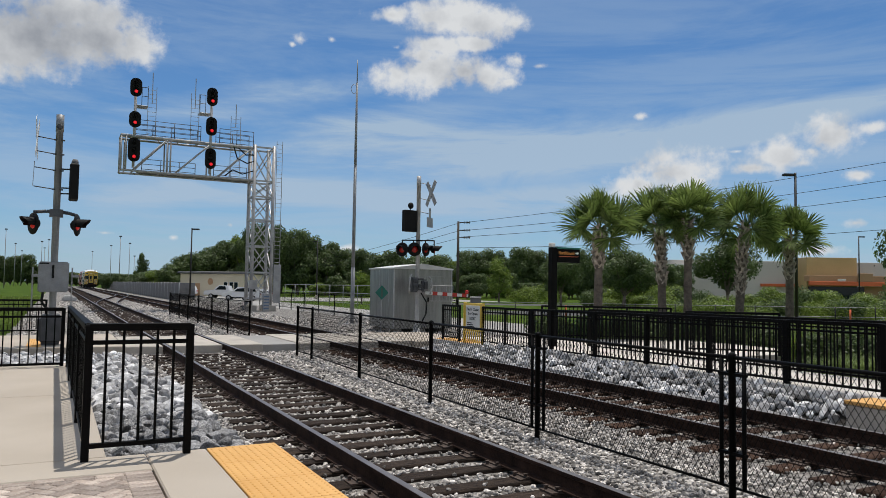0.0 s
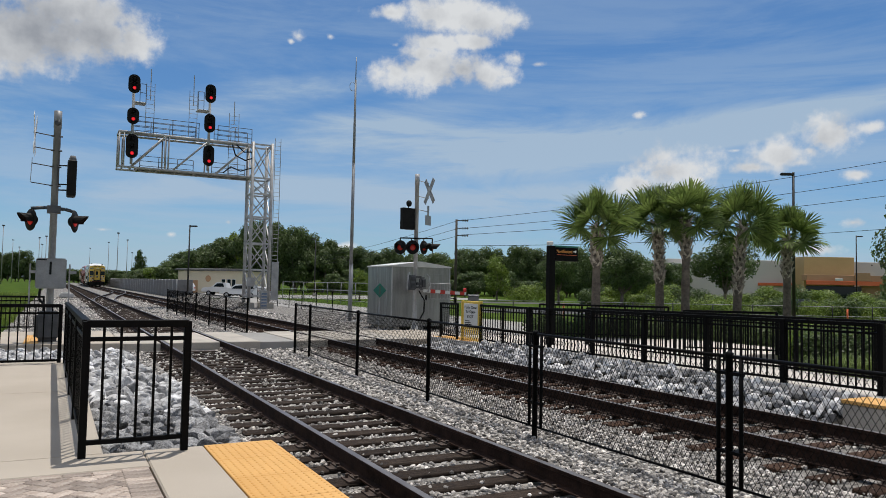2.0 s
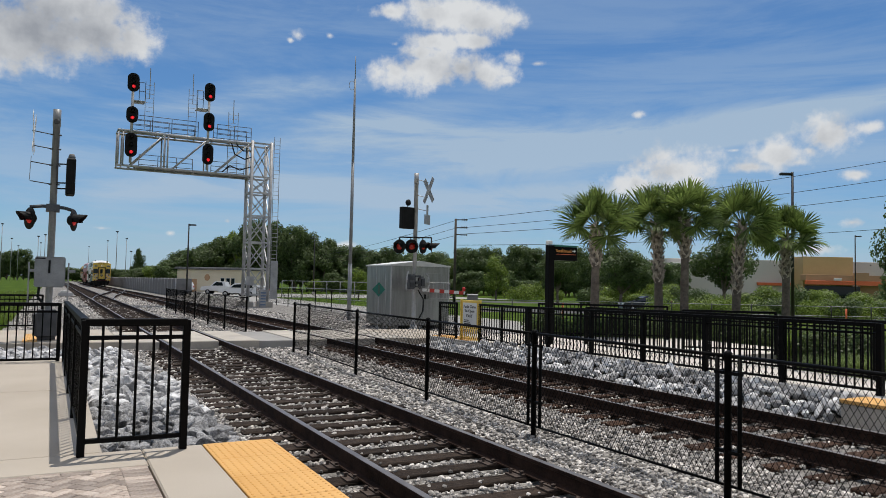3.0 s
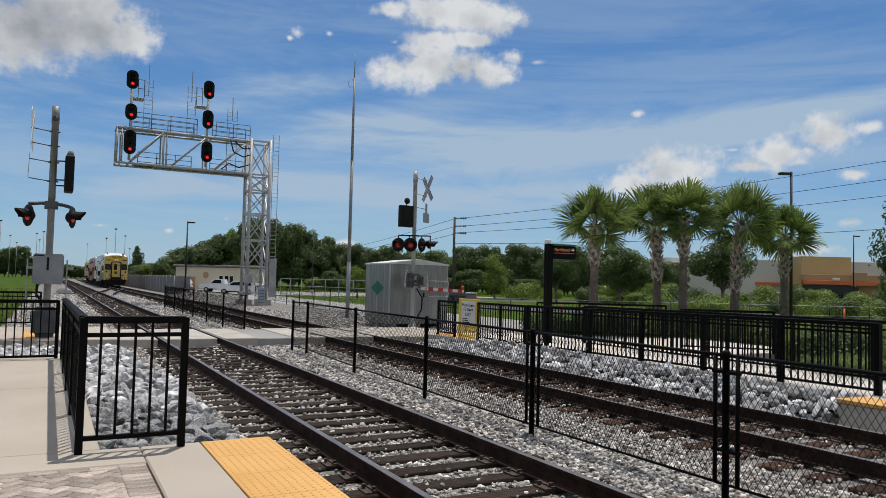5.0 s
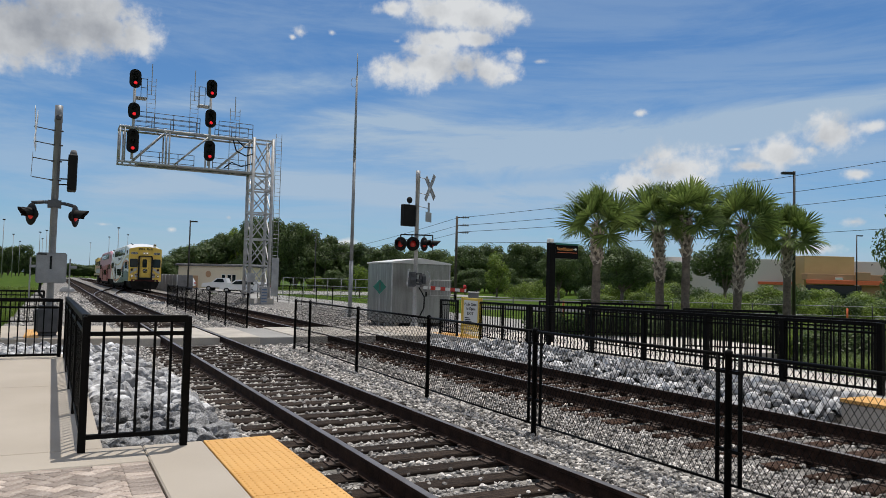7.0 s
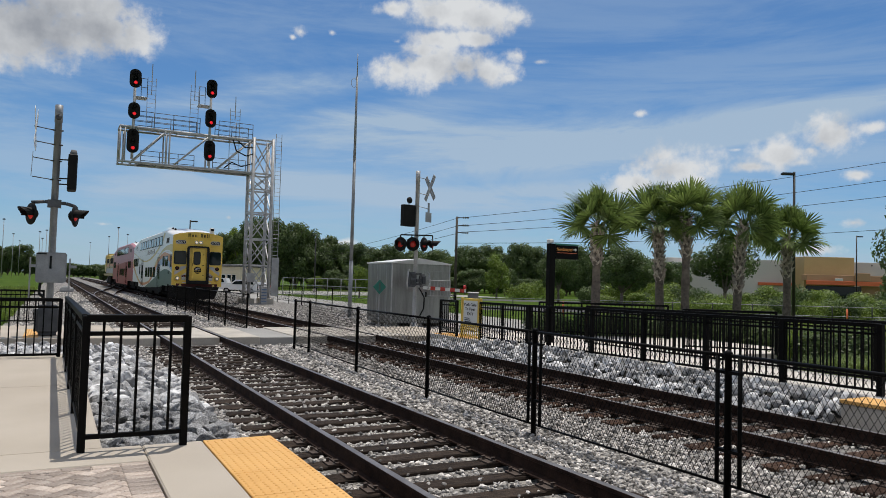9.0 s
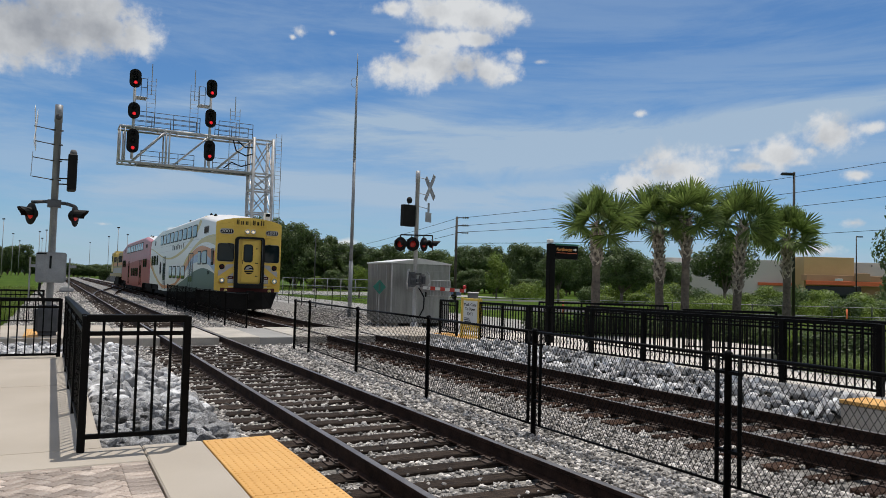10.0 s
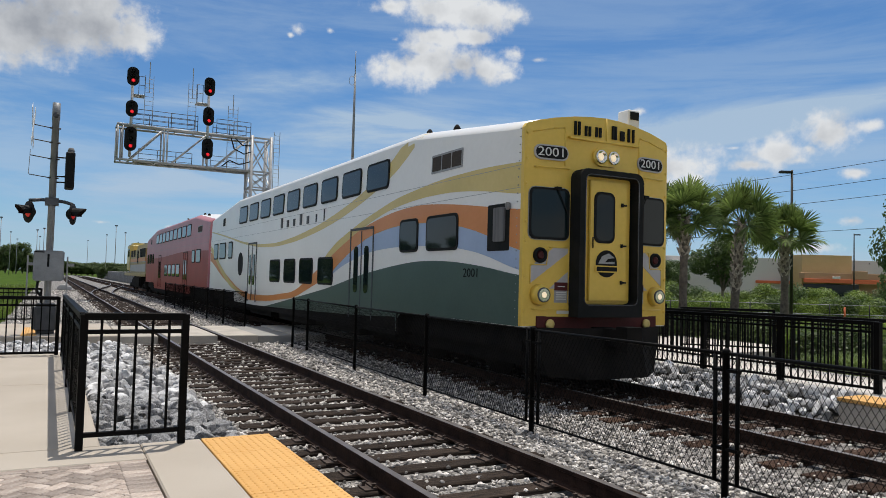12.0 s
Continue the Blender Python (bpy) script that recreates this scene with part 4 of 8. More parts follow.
    for y in (4.4, 3.2, 21.0):
        lathe(caps, [(0, 0.09), (0.06, 0.07), (0.12, 0.03)], (-0.95, y, coach_roof(y, length) - 0.09), (-0.95, y, coach_roof(y, length) + 1), 8)
    part("roof_vent", caps, BLACKER, ob)


LEN = 25.5


def cab_front(ob):
    """Yellow wedge-shaped cab end with its lamps, windows and end door."""
    bow = 0.14

    def fy(x):
        return -bow * (1 - abs(x) / HALF) - 0.02
    xs = [-1.503, -1.46, -1.25, -1.249, -1.0, -0.6, -0.3, 0, 0.3, 0.6, 1.0, 1.249, 1.25, 1.46, 1.503]
    bm = bmesh.new()
    cols = []
    for x in xs:
        top = 4.37 - 0.23 * (abs(x) / HALF) ** 2.2 - (0.05 if abs(x) > 1.48 else 0)
        low = 0.97 if abs(x) >= 1.25 else 1.12
        y = fy(x) + (0.012 if abs(x) > 1.48 else 0)
        cols.append([bm.verts.new((x, y, low + (top - low) * k / 5)) for k in range(6)] + [bm.verts.new((x, 0.07, top)), bm.verts.new((x, 0.07, low))])
    for p, q in zip(cols, cols[1:]):
        for k in range(8):
            bm.faces.new((p[k], p[(k + 1) % 8], q[(k + 1) % 8], q[k]))
    bm.faces.new(cols[0])
    bm.faces.new(cols[-1][::-1])
    bmesh.ops.recalc_face_normals(bm, faces=bm.faces[:])
    front = part("cab_front", bm, YELLOW_PAINT, ob, "yellow cab end plate")

    def plate(name, x0, x1, z0, z1, depth, material, label="", r=0.06, back=0.05, parent=front):
        b = bmesh.new()
        prism(b, rounded(x0, x1, z0, z1, r, 3), 0, 1, XZ)
        for v in b.verts:
            v.co.y = fy(v.co.x) + (back if v.co.y > 0.5 else -depth)
        bmesh.ops.recalc_face_normals(b, faces=b.faces[:])
        return part(name, b, material, parent, label)
    for s in (-1, 1):
        a, b = sorted((s * 0.69, s * 1.415))
        plate("windscreen_trim", a - 0.012, b + 0.012, 2.318, 3.162, 0.012, GALV_DULL, "thin grey windscreen trim", 0.11)
        plate("windscreen_frame", a, b, 2.33, 3.15, 0.022, RUBBER, "black rubber windscreen seal", 0.1)
        plate("windscreen", a + 0.035, b - 0.035, 2.365, 3.115, 0.028, GLASS_DARK, "dark cab windscreen", 0.09)
        wip = bmesh.new()
        tube(wip, (s * 0.92, fy(0.92) - 0.05, 3.12), (s * 0.72, fy(0.72) - 0.05, 2.72), 0.01, sides=5)
        box(wip, s * 0.92 - 0.05, s * 0.92 + 0.05, fy(0.92) - 0.07, fy(0.92), 3.12, 3.17)
        part("wiper", wip, RUBBER, front, "black windscreen wiper")
        a, b = sorted((s * 0.73, s * 1.35))
        plate("number_board", a, b, 3.59, 3.83, 0.03, STRIPE_GREY, "number board", 0.11)
        plate("number_board_face", a + 0.025, b - 0.025, 3.615, 3.805, 0.036, SIGNAL_BLACK, "black number panel", 0.09)
        xm = (a + b) / 2
        turn = math.degrees(math.atan2(bow, HALF)) * s
        face = Matrix.Translation((xm, fy(xm) - 0.037, 3.71)) @ pose(0, 0, 0, 0, 0, turn) @ Matrix(((1, 0, 0, 0), (0, 0, -1, 0), (0, 1, 0, 0), (0, 0, 0, 1)))
        lettering("fleet_number", "2001", 0.2, face, SIGN_WHITE, front, 0.004, 0.46)
        # grey and yellow chevrons
        for q in ([(1.36, 1.64), (1.36, 1.9), (0.96, 2.2), (0.68, 2.2), (0.68, 2.14)], [(1.02, 1.56), (0.68, 1.84), (0.68, 1.6), (0.73, 1.56)]):
            b = bmesh.new()
            vs = [b.verts.new((s * x, fy(x) - 0.006, zz)) for x, zz in q]
            ws = [b.verts.new((s * x, fy(x) + 0.01, zz)) for x, zz in q]
            b.faces.new(vs), b.faces.new(ws[::-1])
            for i in range(len(q)):
                j = (i + 1) % len(q)
                b.faces.new((vs[i], vs[j], ws[j], ws[i]))
            bmesh.ops.recalc_face_normals(b, faces=b.faces[:])
            part("chevron", b, STRIPE_GREY, front, "pale grey diagonal stripe")
        # lower lamp: yellow housing, reflector, lens
        x = s * 1.2
        b = bmesh.new()
        lathe(b, [(0, 0.17), (0.1, 0.16), (0.14, 0.145), (0.145, 0.11)], (x, fy(x) + 0.02, 1.46), (x, fy(x) - 1, 1.46), 20)
        lamp = part("ditch_light", b, YELLOW_PAINT, front, "round yellow lamp housing")
        b = bmesh.new()
        lathe(b, [(0.022, 0.1), (0.004, 0.07), (0.0, 0.0)], (x, fy(x) - 0.122, 1.46), (x, fy(x) - 1, 1.46), 16)
        part("reflector", b, CHROME, lamp, "chrome lamp bowl")
        b = bmesh.new()
        lathe(b, [(0, 0.056), (0.012, 0.045), (0.02, 0.02)], (x, fy(x) - 0.135, 1.46), (x, fy(x) - 1, 1.46), 14)
        part("lens", b, HEADLIGHT, lamp, "lit round headlamp lens")
        b = bmesh.new()
        lathe(b, [(0, 0.118), (0.03, 0.116), (0.032, 0.1), (0, 0.098)], (x, fy(x) - 0.115, 1.46), (x, fy(x) - 1, 1.46), 20)
        part("lamp_rim", b, MAST_GREY, lamp, "dark metal lamp rim")
        b = bmesh.new()
        lathe(b, [(0, 0.125), (0.05, 0.12), (0.06, 0.09), (0.03, 0.08), (0.03, 0.0)], (x, fy(x) + 0.01, 2.08), (x, fy(x) - 1, 2.08), 18)
        part("marker_light", b, RUBBER, front, "dark round marker light")
        b = bmesh.new()
        lathe(b, [(0, 0.07), (0.015, 0.05)], (x, fy(x) - 0.022, 2.08), (x, fy(x) - 1, 2.08), 14)
        part("marker_lens", b, PLUM_PAINT, front, "unlit dark red lens")
        a, b = sorted((s * 0.64, s * 0.93))
        plate("notice", a, b, 1.34, 1.66, 0.006, GALV_DULL, "grey warning notice", 0.01)
        plate("notice_head", a, b, 1.53, 1.66, 0.009, PLUM_PAINT, "dark red notice heading", 0.01)
        tx = bmesh.new()
        for k in range(5):
            w = 0.12 if k else 0.09
            z = 1.595 if k == 0 else 1.50 - 0.035 * (k - 1)
            box(tx, (a + b) / 2 - w, (a + b) / 2 + w, fy((a + b) / 2) - 0.013, fy((a + b) / 2) - 0.009, z - 0.008, z + 0.008)
        part("notice_lines", tx, SIGN_WHITE, front, "pale text bars")
        a, b = sorted((s * 0.62, s * 0.88))
        plate("label", a, b, 1.165, 1.215, 0.006, SIGN_WHITE, "small white label", 0.01)
        # grab bars
        g = bmesh.new()
        pipe(g, [(s * 0.72, fy(0.72), 3.47), (s * 0.72, fy(0.72) - 0.06, 3.47), (s * 1.32, fy(1.32) - 0.06, 3.47), (s * 1.32, fy(1.32), 3.47)], 0.012)
        pipe(g, [(s * 0.72, fy(0.72), 1.235), (s * 0.72, fy(0.72) - 0.06, 1.235), (s * 1.32, fy(1.32) - 0.06, 1.235), (s * 1.32, fy(1.32), 1.235)], 0.012)
        part("grab_bar", g, YELLOW_PAINT, front)
        for z in (1.2, 1.75, 2.3, 2.6, 3.2, 3.6, 4.0):
            bolt = bmesh.new()
            lathe(bolt, [(0, 0.028), (0.015, 0.022)], (s * 1.455, fy(1.455), z), (s * 1.455, -1, z), 8)
            part("bolt", bolt, YELLOW_PAINT, front)
    # twin headlamps over the door
    b = bmesh.new()
    prism(b, rounded(-0.27, 0.27, 3.57, 3.87, 0.145, 6), -0.19, 0.0, XZ)
    hood = part("headlight_housing", b, YELLOW_PAINT, front, "yellow twin headlamp housing")
    for x in (-0.13, 0.13):
        b = bmesh.new()
        lathe(b, [(0, 0.115), (0.03, 0.11), (0.032, 0.09), (0.01, 0.07), (0.004, 0.0)], (x, -0.19, 3.72), (x, -1, 3.72), 18)
        part("reflector", b, CHROME, hood, "chrome lamp ring")
        b = bmesh.new()
        lathe(b, [(0, 0.058), (0.012, 0.045), (0.018, 0.02)], (x, -0.2, 3.72), (x, -1, 3.72), 16)
        part("lens", b, HEADLIGHT, hood, "lit round headlamp lens")
    # black diaphragm round the end door
    b = bmesh.new()
    outer = [p for p in rounded(-0.66, 0.66, 1.12, 3.48, 0.16, 5)[:12]] + [(-0.66, 1.12)] * 6 + [(0.66, 1.12)] * 6
    inner = rounded(-0.545, 0.545, 1.32, 3.385, 0.1, 5)
    for y0, y1, o, i in ((-0.35, 0.0, outer, inner),):
        vo = [[b.verts.new((x, y, z)) for x, z in o] for y in (y0, y1)]
        vi = [[b.verts.new((x, y, z)) for x, z in i] for y in (y0, y1)]
        n = len(o)
        for k in range(n):
            j = (k + 1) % n
            b.faces.new((vo[0][k], vo[0][j], vi[0][j], vi[0][k]))
            b.faces.new((vo[0][k], vo[1][k], vo[1][j], vo[0][j]))
            b.faces.new((vi[0][k], vi[0][j], vi[1][j], vi[1][k]))
    bmesh.ops.recalc_face_normals(b, faces=b.faces[:])
    dia = part("diaphragm", b, RUBBER, front, "black rubber gangway diaphragm")
    # thin grey pipe added in place of the highlight along the inner edge
    b = bmesh.new()
    edge = [(x, -0.352, z) for x, z in rounded(-0.55, 0.55, 1.315, 3.39, 0.1, 5)]
    pipe(b, edge + edge[:1], 0.009)
    part("diaphragm_edge", b, MAST_GREY, dia, "thin grey line for the highlight on the diaphragm edge")
    for s in (-1, 1):                                    # raised seams round the end panels
        b = bmesh.new()
        pipe(b, [(s * 0.78, fy(0.78) - 0.004, 3.52), (s * 0.78, fy(0.78) - 0.004, 4.14), (s * 1.0, fy(1.0) - 0.004, 4.11), (s * 1.37, fy(1.37) - 0.004, 4.02)], 0.011)
        part("panel_seam", b, YELLOW_PAINT, front)
        b = bmesh.new()
        pipe(b, [(s * 0.68, fy(0.68) - 0.004, 1.3), (s * 0.68, fy(0.68) - 0.004, 2.21), (s * 1.05, fy(1.05) - 0.004, 2.21), (s * 1.08, fy(1.08) - 0.004, 1.93), (s * 1.37, fy(1.37) - 0.004, 1.93), (s * 1.37, fy(1.37) - 0.004, 1.62)], 0.011)
        part("panel_seam", b, YELLOW_PAINT, front)
    b = bmesh.new()
    pipe(b, [(0, fy(0) - 0.004, 3.99), (0, fy(0) - 0.004, 4.36)], 0.014)
    part("ridge", b, YELLOW_PAINT, front)
    b = bmesh.new()
    prism(b, rounded(-0.5, 0.5, 1.34, 3.38, 0.05, 3), -0.19, 0.0, XZ)
    door = part("end_door", b, YELLOW_PAINT, front, "yellow end door")
    b = soft_box(-0.37, 0.41, -0.235, -0.18, 1.38, 3.32, 0.012, 2)
    part("door_leaf", b, YELLOW_PAINT, door)
    b = bmesh.new()
    prism(b, rounded(-0.29, 0.14, 2.31, 3.14, 0.12, 5), -0.245, -0.2, XZ)
    part("door_window_seal", b, RUBBER, door, "black rubber window seal")
    b = bmesh.new()
    prism(b, rounded(-0.25, 0.10, 2.35, 3.10, 0.1, 5), -0.25, -0.2, XZ)
    part("door_window", b, GLASS_DARK, door, "dark door window")
    b = bmesh.new()
    for z in (1.68, 2.28, 2.95):
        h = bmesh.new()
        box(h, 0.28, 0.38, -0.26, -0.23, z - 0.014, z + 0.014)
        box(h, 0.27, 0.3, -0.265, -0.23, z - 0.03, z + 0.03)
        part("hinge", h, RUBBER, door, "black hinge strap")
    tube(b, (-0.33, -0.27, 2.22), (-0.33, -0.27, 2.4), 0.012, sides=6)
    part("handle", b, RUBBER, door, "black door handle")
    # round emblem as plain shapes
    b = bmesh.new()
    lathe(b, [(0, 0.22), (0.008, 0.22)], (-0.02, -0.236, 1.98), (-0.02, -1, 1.98), 24)
    em = part("emblem", b, SIGNAL_BLACK, door, "round black emblem")
    b = bmesh.new()
    prism(b, [(-0.19, 1.98), (-0.12, 2.1), (0.02, 2.15), (0.14, 2.08), (0.0, 2.06), (-0.06, 2.0), (0.14, 2.02), (0.14, 1.98)], -0.25, -0.24, XZ)
    part("emblem_crest", b, GALV_DULL, em, "grey crest shape")
    b = bmesh.new()
    prism(b, rounded(-0.26, 0.22, 1.84, 1.95, 0.02, 2), -0.252, -0.24, XZ)
    part("emblem_band", b, SIGN_YELLOW, em, "yellow band")
    b = bmesh.new()
    prism(b, rounded(-0.23, 0.19, 1.86, 1.93, 0.01, 2), -0.256, -0.25, XZ)
    part("emblem_bar", b, SIGNAL_BLACK, em, "dark bar on the band")
    # brow with the destination-style lettering shown as plain bars
    b = bmesh.new()
    prism(b, [(-0.72, 3.97), (0.0, 3.96), (0.72, 3.97), (0.74, 4.0), (-0.74, 4.0)], -0.17, 0.0, XZ)
    part("brow", b, YELLOW_PAINT, front)
    for s in (-1, 1):
        for k in range(3 if s < 0 else 4):
            w = 0.11
            x0 = (-0.62 + 0.2 * k) if s < 0 else (0.12, 0.31, 0.49, 0.6)[k]
            x1 = x0 + (w if s < 0 else (0.1, 0.09, 0.04, 0.035)[k])
            h = 0.22 if k == 0 or (s > 0 and k >= 2) else 0.16
            b = bmesh.new()
            thin = min(0.038, x1 - x0)
            for xa in {x0, x1 - thin}:                   # each mark is a pair of thin bars
                box(b, xa, xa + thin, fy(xa) - 0.03, fy(xa) + 0.02, 4.04, 4.04 + h)
            part("letter_shape", b, RUBBER, front, "dark letter shape")
    # anticlimber, buffers, pilot
    b = bmesh.new()
    box(b, -1.24, 1.24, -0.06, 0.3, 0.9, 1.125)
    part("buffer_beam", b, PLUM_PAINT, front, "dark red buffer beam")
    for s in (-1, 1):
        b = bmesh.new()
        lathe(b, [(0, 0.08), (0.03, 0.075), (0.035, 0.04)], (s * 1.0, -0.07, 1.0), (s * 1.0, -1, 1.0), 14)
        part("jumper_cap", b, OLIVE_PAINT, front, "round yellow connector cap")
    b = bmesh.new()
    ring = [(-1.38, 0.0, 0.95), (-0.6, -0.35, 0.95), (0.6, -0.35, 0.95), (1.38, 0.0, 0.95)]
    low = [(-1.08, -0.2, 0.2), (-0.6, -0.55, 0.17), (0.6, -0.55, 0.17), (1.08, -0.2, 0.2)]
    va, vb = [b.verts.new(p) for p in ring], [b.verts.new(p) for p in low]
    vc, vd = [b.verts.new((p[0], 0.5, p[2])) for p in ring], [b.verts.new((p[0], 0.5, p[2])) for p in low]
    for k in range(3):
        b.faces.new((va[k], va[k + 1], vb[k + 1], vb[k]))
        b.faces.new((vb[k], vb[k + 1], vd[k + 1], vd[k]))
    b.faces.new((va[0], vb[0], vd[0], vc[0])), b.faces.new((va[3], vc[3], vd[3], vb[3]))
    bmesh.ops.recalc_face_normals(b, faces=b.faces[:])
    part("pilot", b, BLACKER, front, "black pilot plough")
    b = bmesh.new()
    box(b, -0.16, 0.16, -0.75, 0.2, 0.68, 0.95)
    box(b, -0.2, 0.1, -0.95, -0.7, 0.62, 1.0)
    part("coupler", b, BLACKER, front, "black knuckle coupler")
    # roof box and horns
    part("roof_box", soft_box(0.72, 0.98, 0.12, 0.4, 4.15, 4.68, 0.02, 1), SIGN_WHITE, ob, "white roof box")
    part("roof_box_opening", soft_box(0.75, 0.95, 0.105, 0.118, 4.5, 4.64, 0.01, 1), RUBBER, ob, "dark opening of the roof box")
    b = bmesh.new()
    pipe(b, [(-1.3, 0.2, 4.1), (-1.3, 0.2, 4.2), (-1.3, 0.8, 4.26), (-1.3, 0.8, 4.14)], 0.012, 5)
    part("roof_handrail", b, GALV, ob)


def cab_car():
    ob = thing("cab_coach", "white bilevel cab coach with yellow end and striped livery", "train car")
    coach_common(ob, LEN, WHITE_PAINT, MAST_GREY)
    L = LEN
    livery_band("livery_stripe", [(3.4, 4.75), (4.76, 3.99), (6.5, 3.5), (8.37, 3.12), (9.94, 2.9), (12, 2.7), (14.2, 2.6), (16.5, 2.64), (19.06, 2.84), (22, 3.2), (25.4, 3.55)],
                [(3.4, 5.3), (4.2, 4.75), (5.3, 4.15), (7, 3.62), (8.6, 3.3), (9.94, 3.08), (12, 2.86), (14.2, 2.72), (16.5, 2.74), (19.06, 2.92), (22, 3.26), (25.4, 3.6)], 3.5, 25.4, 1, OLIVE_PAINT, ob, "pale gold curved stripe", L)
    livery_band("livery_stripe", [(0, 3.01), (1.13, 3.18), (2.34, 3.28), (3.76, 3.27), (5.15, 3.15), (6.78, 2.82), (8.29, 2.31), (9.84, 1.85)],
                [(0, 3.54), (1.15, 3.59), (2.8, 3.56), (4.87, 3.37), (6.79, 2.99), (8.72, 2.5), (9.84, 1.95)], 0.015, 9.8, 2, OLIVE_PAINT, ob, "broad pale gold curved stripe", L)
    livery_band("livery_stripe", [(0, 2.08), (0.91, 2.39), (1.88, 2.61), (2.98, 2.76), (4.82, 2.78), (6.41, 2.6), (7.86, 2.16), (9.09, 1.66), (12.1, 1.0), (15, 0.8), (17.78, 0.72), (19.7, 0.95), (22.5, 1.5), (25.4, 2.3)],
                [(0, 2.77), (1.12, 2.91), (2.32, 3.05), (3.75, 3.15), (5.14, 3.07), (6.78, 2.82), (8.29, 2.39), (10.05, 1.81), (12.1, 1.18), (15, 0.98), (17.83, 0.95), (19.7, 1.13), (22.5, 1.8), (25.4, 2.7)], 0.015, 25.4, 3, ORANGE_PAINT, ob, "orange curved stripe", L)
    livery_band("livery_stripe", [(0, 1.78), (0.9, 2.05), (1.86, 2.22), (3.2, 2.31), (4.79, 2.33), (6.38, 2.25), (8.25, 1.9), (9.5, 1.45)],
                [(0, 2.08), (0.91, 2.39), (1.88, 2.61), (2.98, 2.76), (4.82, 2.78), (6.41, 2.6), (7.86, 2.16), (9.5, 1.5)], 0.015, 9.4, 2, BLUE_PAINT, ob, "pale blue curved stripe", L)
    livery_band("livery_field", lambda y: float(np.interp(y, (0, 4.6, 4.7, 20.3, 20.4, 26), (0.96, 0.96, 0.52, 0.52, 0.96, 0.96))),
                [(0, 1.73), (0.89, 1.87), (2.27, 2.0), (3.68, 2.02), (5.06, 1.91), (6.69, 1.73), (9.06, 1.36), (13.31, 0.85), (15.5, 0.6), (17.76, 0.5)], 0.015, 16.2, 4, GREEN_PAINT, ob, "dark green lower side field", L)
    livery_band("livery_stripe", [(19.0, 0.9), (21, 1.15), (23, 1.75), (25.4, 2.75)], [(19.0, 0.98), (21, 1.35), (23, 2.0), (25.4, 3.0)], 19.1, 25.4, 4, OLIVE_PAINT, ob, "pale gold curved stripe", L)
    # open cab side window
    side_panel(ob, "cab_window", 0.38, 1.05, 2.15, 2.92, 0.012, RUBBER, "open dark cab side window", 0.03)
    side_panel(ob, "cab_window_sash", 0.5, 0.82, 2.3, 2.86, 0.05, SLAT_GREY, "grey cab window sash", 0.03)
    for s in (-1, 1):
        part("mirror", soft_box(s * 1.55 - 0.05, s * 1.55 + 0.05, 0.34, 0.39, 2.8, 2.92, 0.02, 2), GALV_DULL, ob)
    # marks on the side
    for s in (-1, 1):
        for k, w in enumerate((0.5, 0.5, 0.5, 0.5, 0.42, 0.14, 0.14)):
            y = 13.7 - 0.68 * k
            b = bmesh.new()
            box(b, s * HALF - 0.014, s * HALF + 0.014, y - 0.09, y + 0.09 if w > 0.2 else y - 0.05, 3.17, 3.17 + (0.32 if k in (0, 3, 6) else 0.22))
            part("letter_shape", b, MAST_GREY, ob, "dark grey letter shape")
        face = Matrix.Translation((s * (HALF + 0.012), 1.57, 1.78)) @ Matrix(((0, 0, s, 0), (s, 0, 0, 0), (0, 1, 0, 0), (0, 0, 0, 1)))
        lettering("fleet_number", "2001", 0.22, face, RUBBER, ob, 0.003, 0.5)
    side_panel(ob, "emblem", 18.95, 19.75, 1.62, 2.52, 0.014, RUBBER, "round dark emblem", 0.39)
    # black along the bottom of the side, reaching higher towards the front
    skirt = [(4.7, 0.86), (6, 0.79), (9, 0.72), (12, 0.66), (17, 0.58), (20.3, 0.6)]
    livery_band("lower_skirt", lambda y: 0.505, skirt, 4.7, 20.3, 6, BLACKER, ob, "black lower skirt", L)
    cab_front(ob)
    return ob


def rear_coach():
    ob = thing("rear_coach", "rose and dark red bilevel passenger coach", "train car")
    coach_common(ob, LEN, PINK_PAINT, PLUM_PAINT)
    livery_band("livery_field", lambda y: float(np.interp(y, (0, 4.6, 4.7, 20.3, 20.4, 26), (0.96, 0.96, 0.52, 0.52, 0.96, 0.96))), lambda y: 2.75 + 0.1 * math.sin(y / 4), 0.05, 25.45, 1, RED_PAINT, ob, "dark red lower side field", LEN)
    bm = bmesh.new()
    rows = []
    for y in (0.02, 2.0, 4.2, 12.0, 20.3, 23.0, 25.48):
        zr = coach_roof(y, LEN)
        rows.append([bm.verts.new((x, y, z + 0.004)) for x, z in ((-1.19, zr - 0.12), (-0.75, zr - 0.05), (0, zr), (0.75, zr - 0.05), (1.19, zr - 0.12))])
    for p, q in zip(rows, rows[1:]):
        for k in range(4):
            bm.faces.new((p[k], p[k + 1], q[k + 1], q[k]))
    part("roof_sheet", bm, WHITE_PAINT, ob, "white painted roof")
    return ob


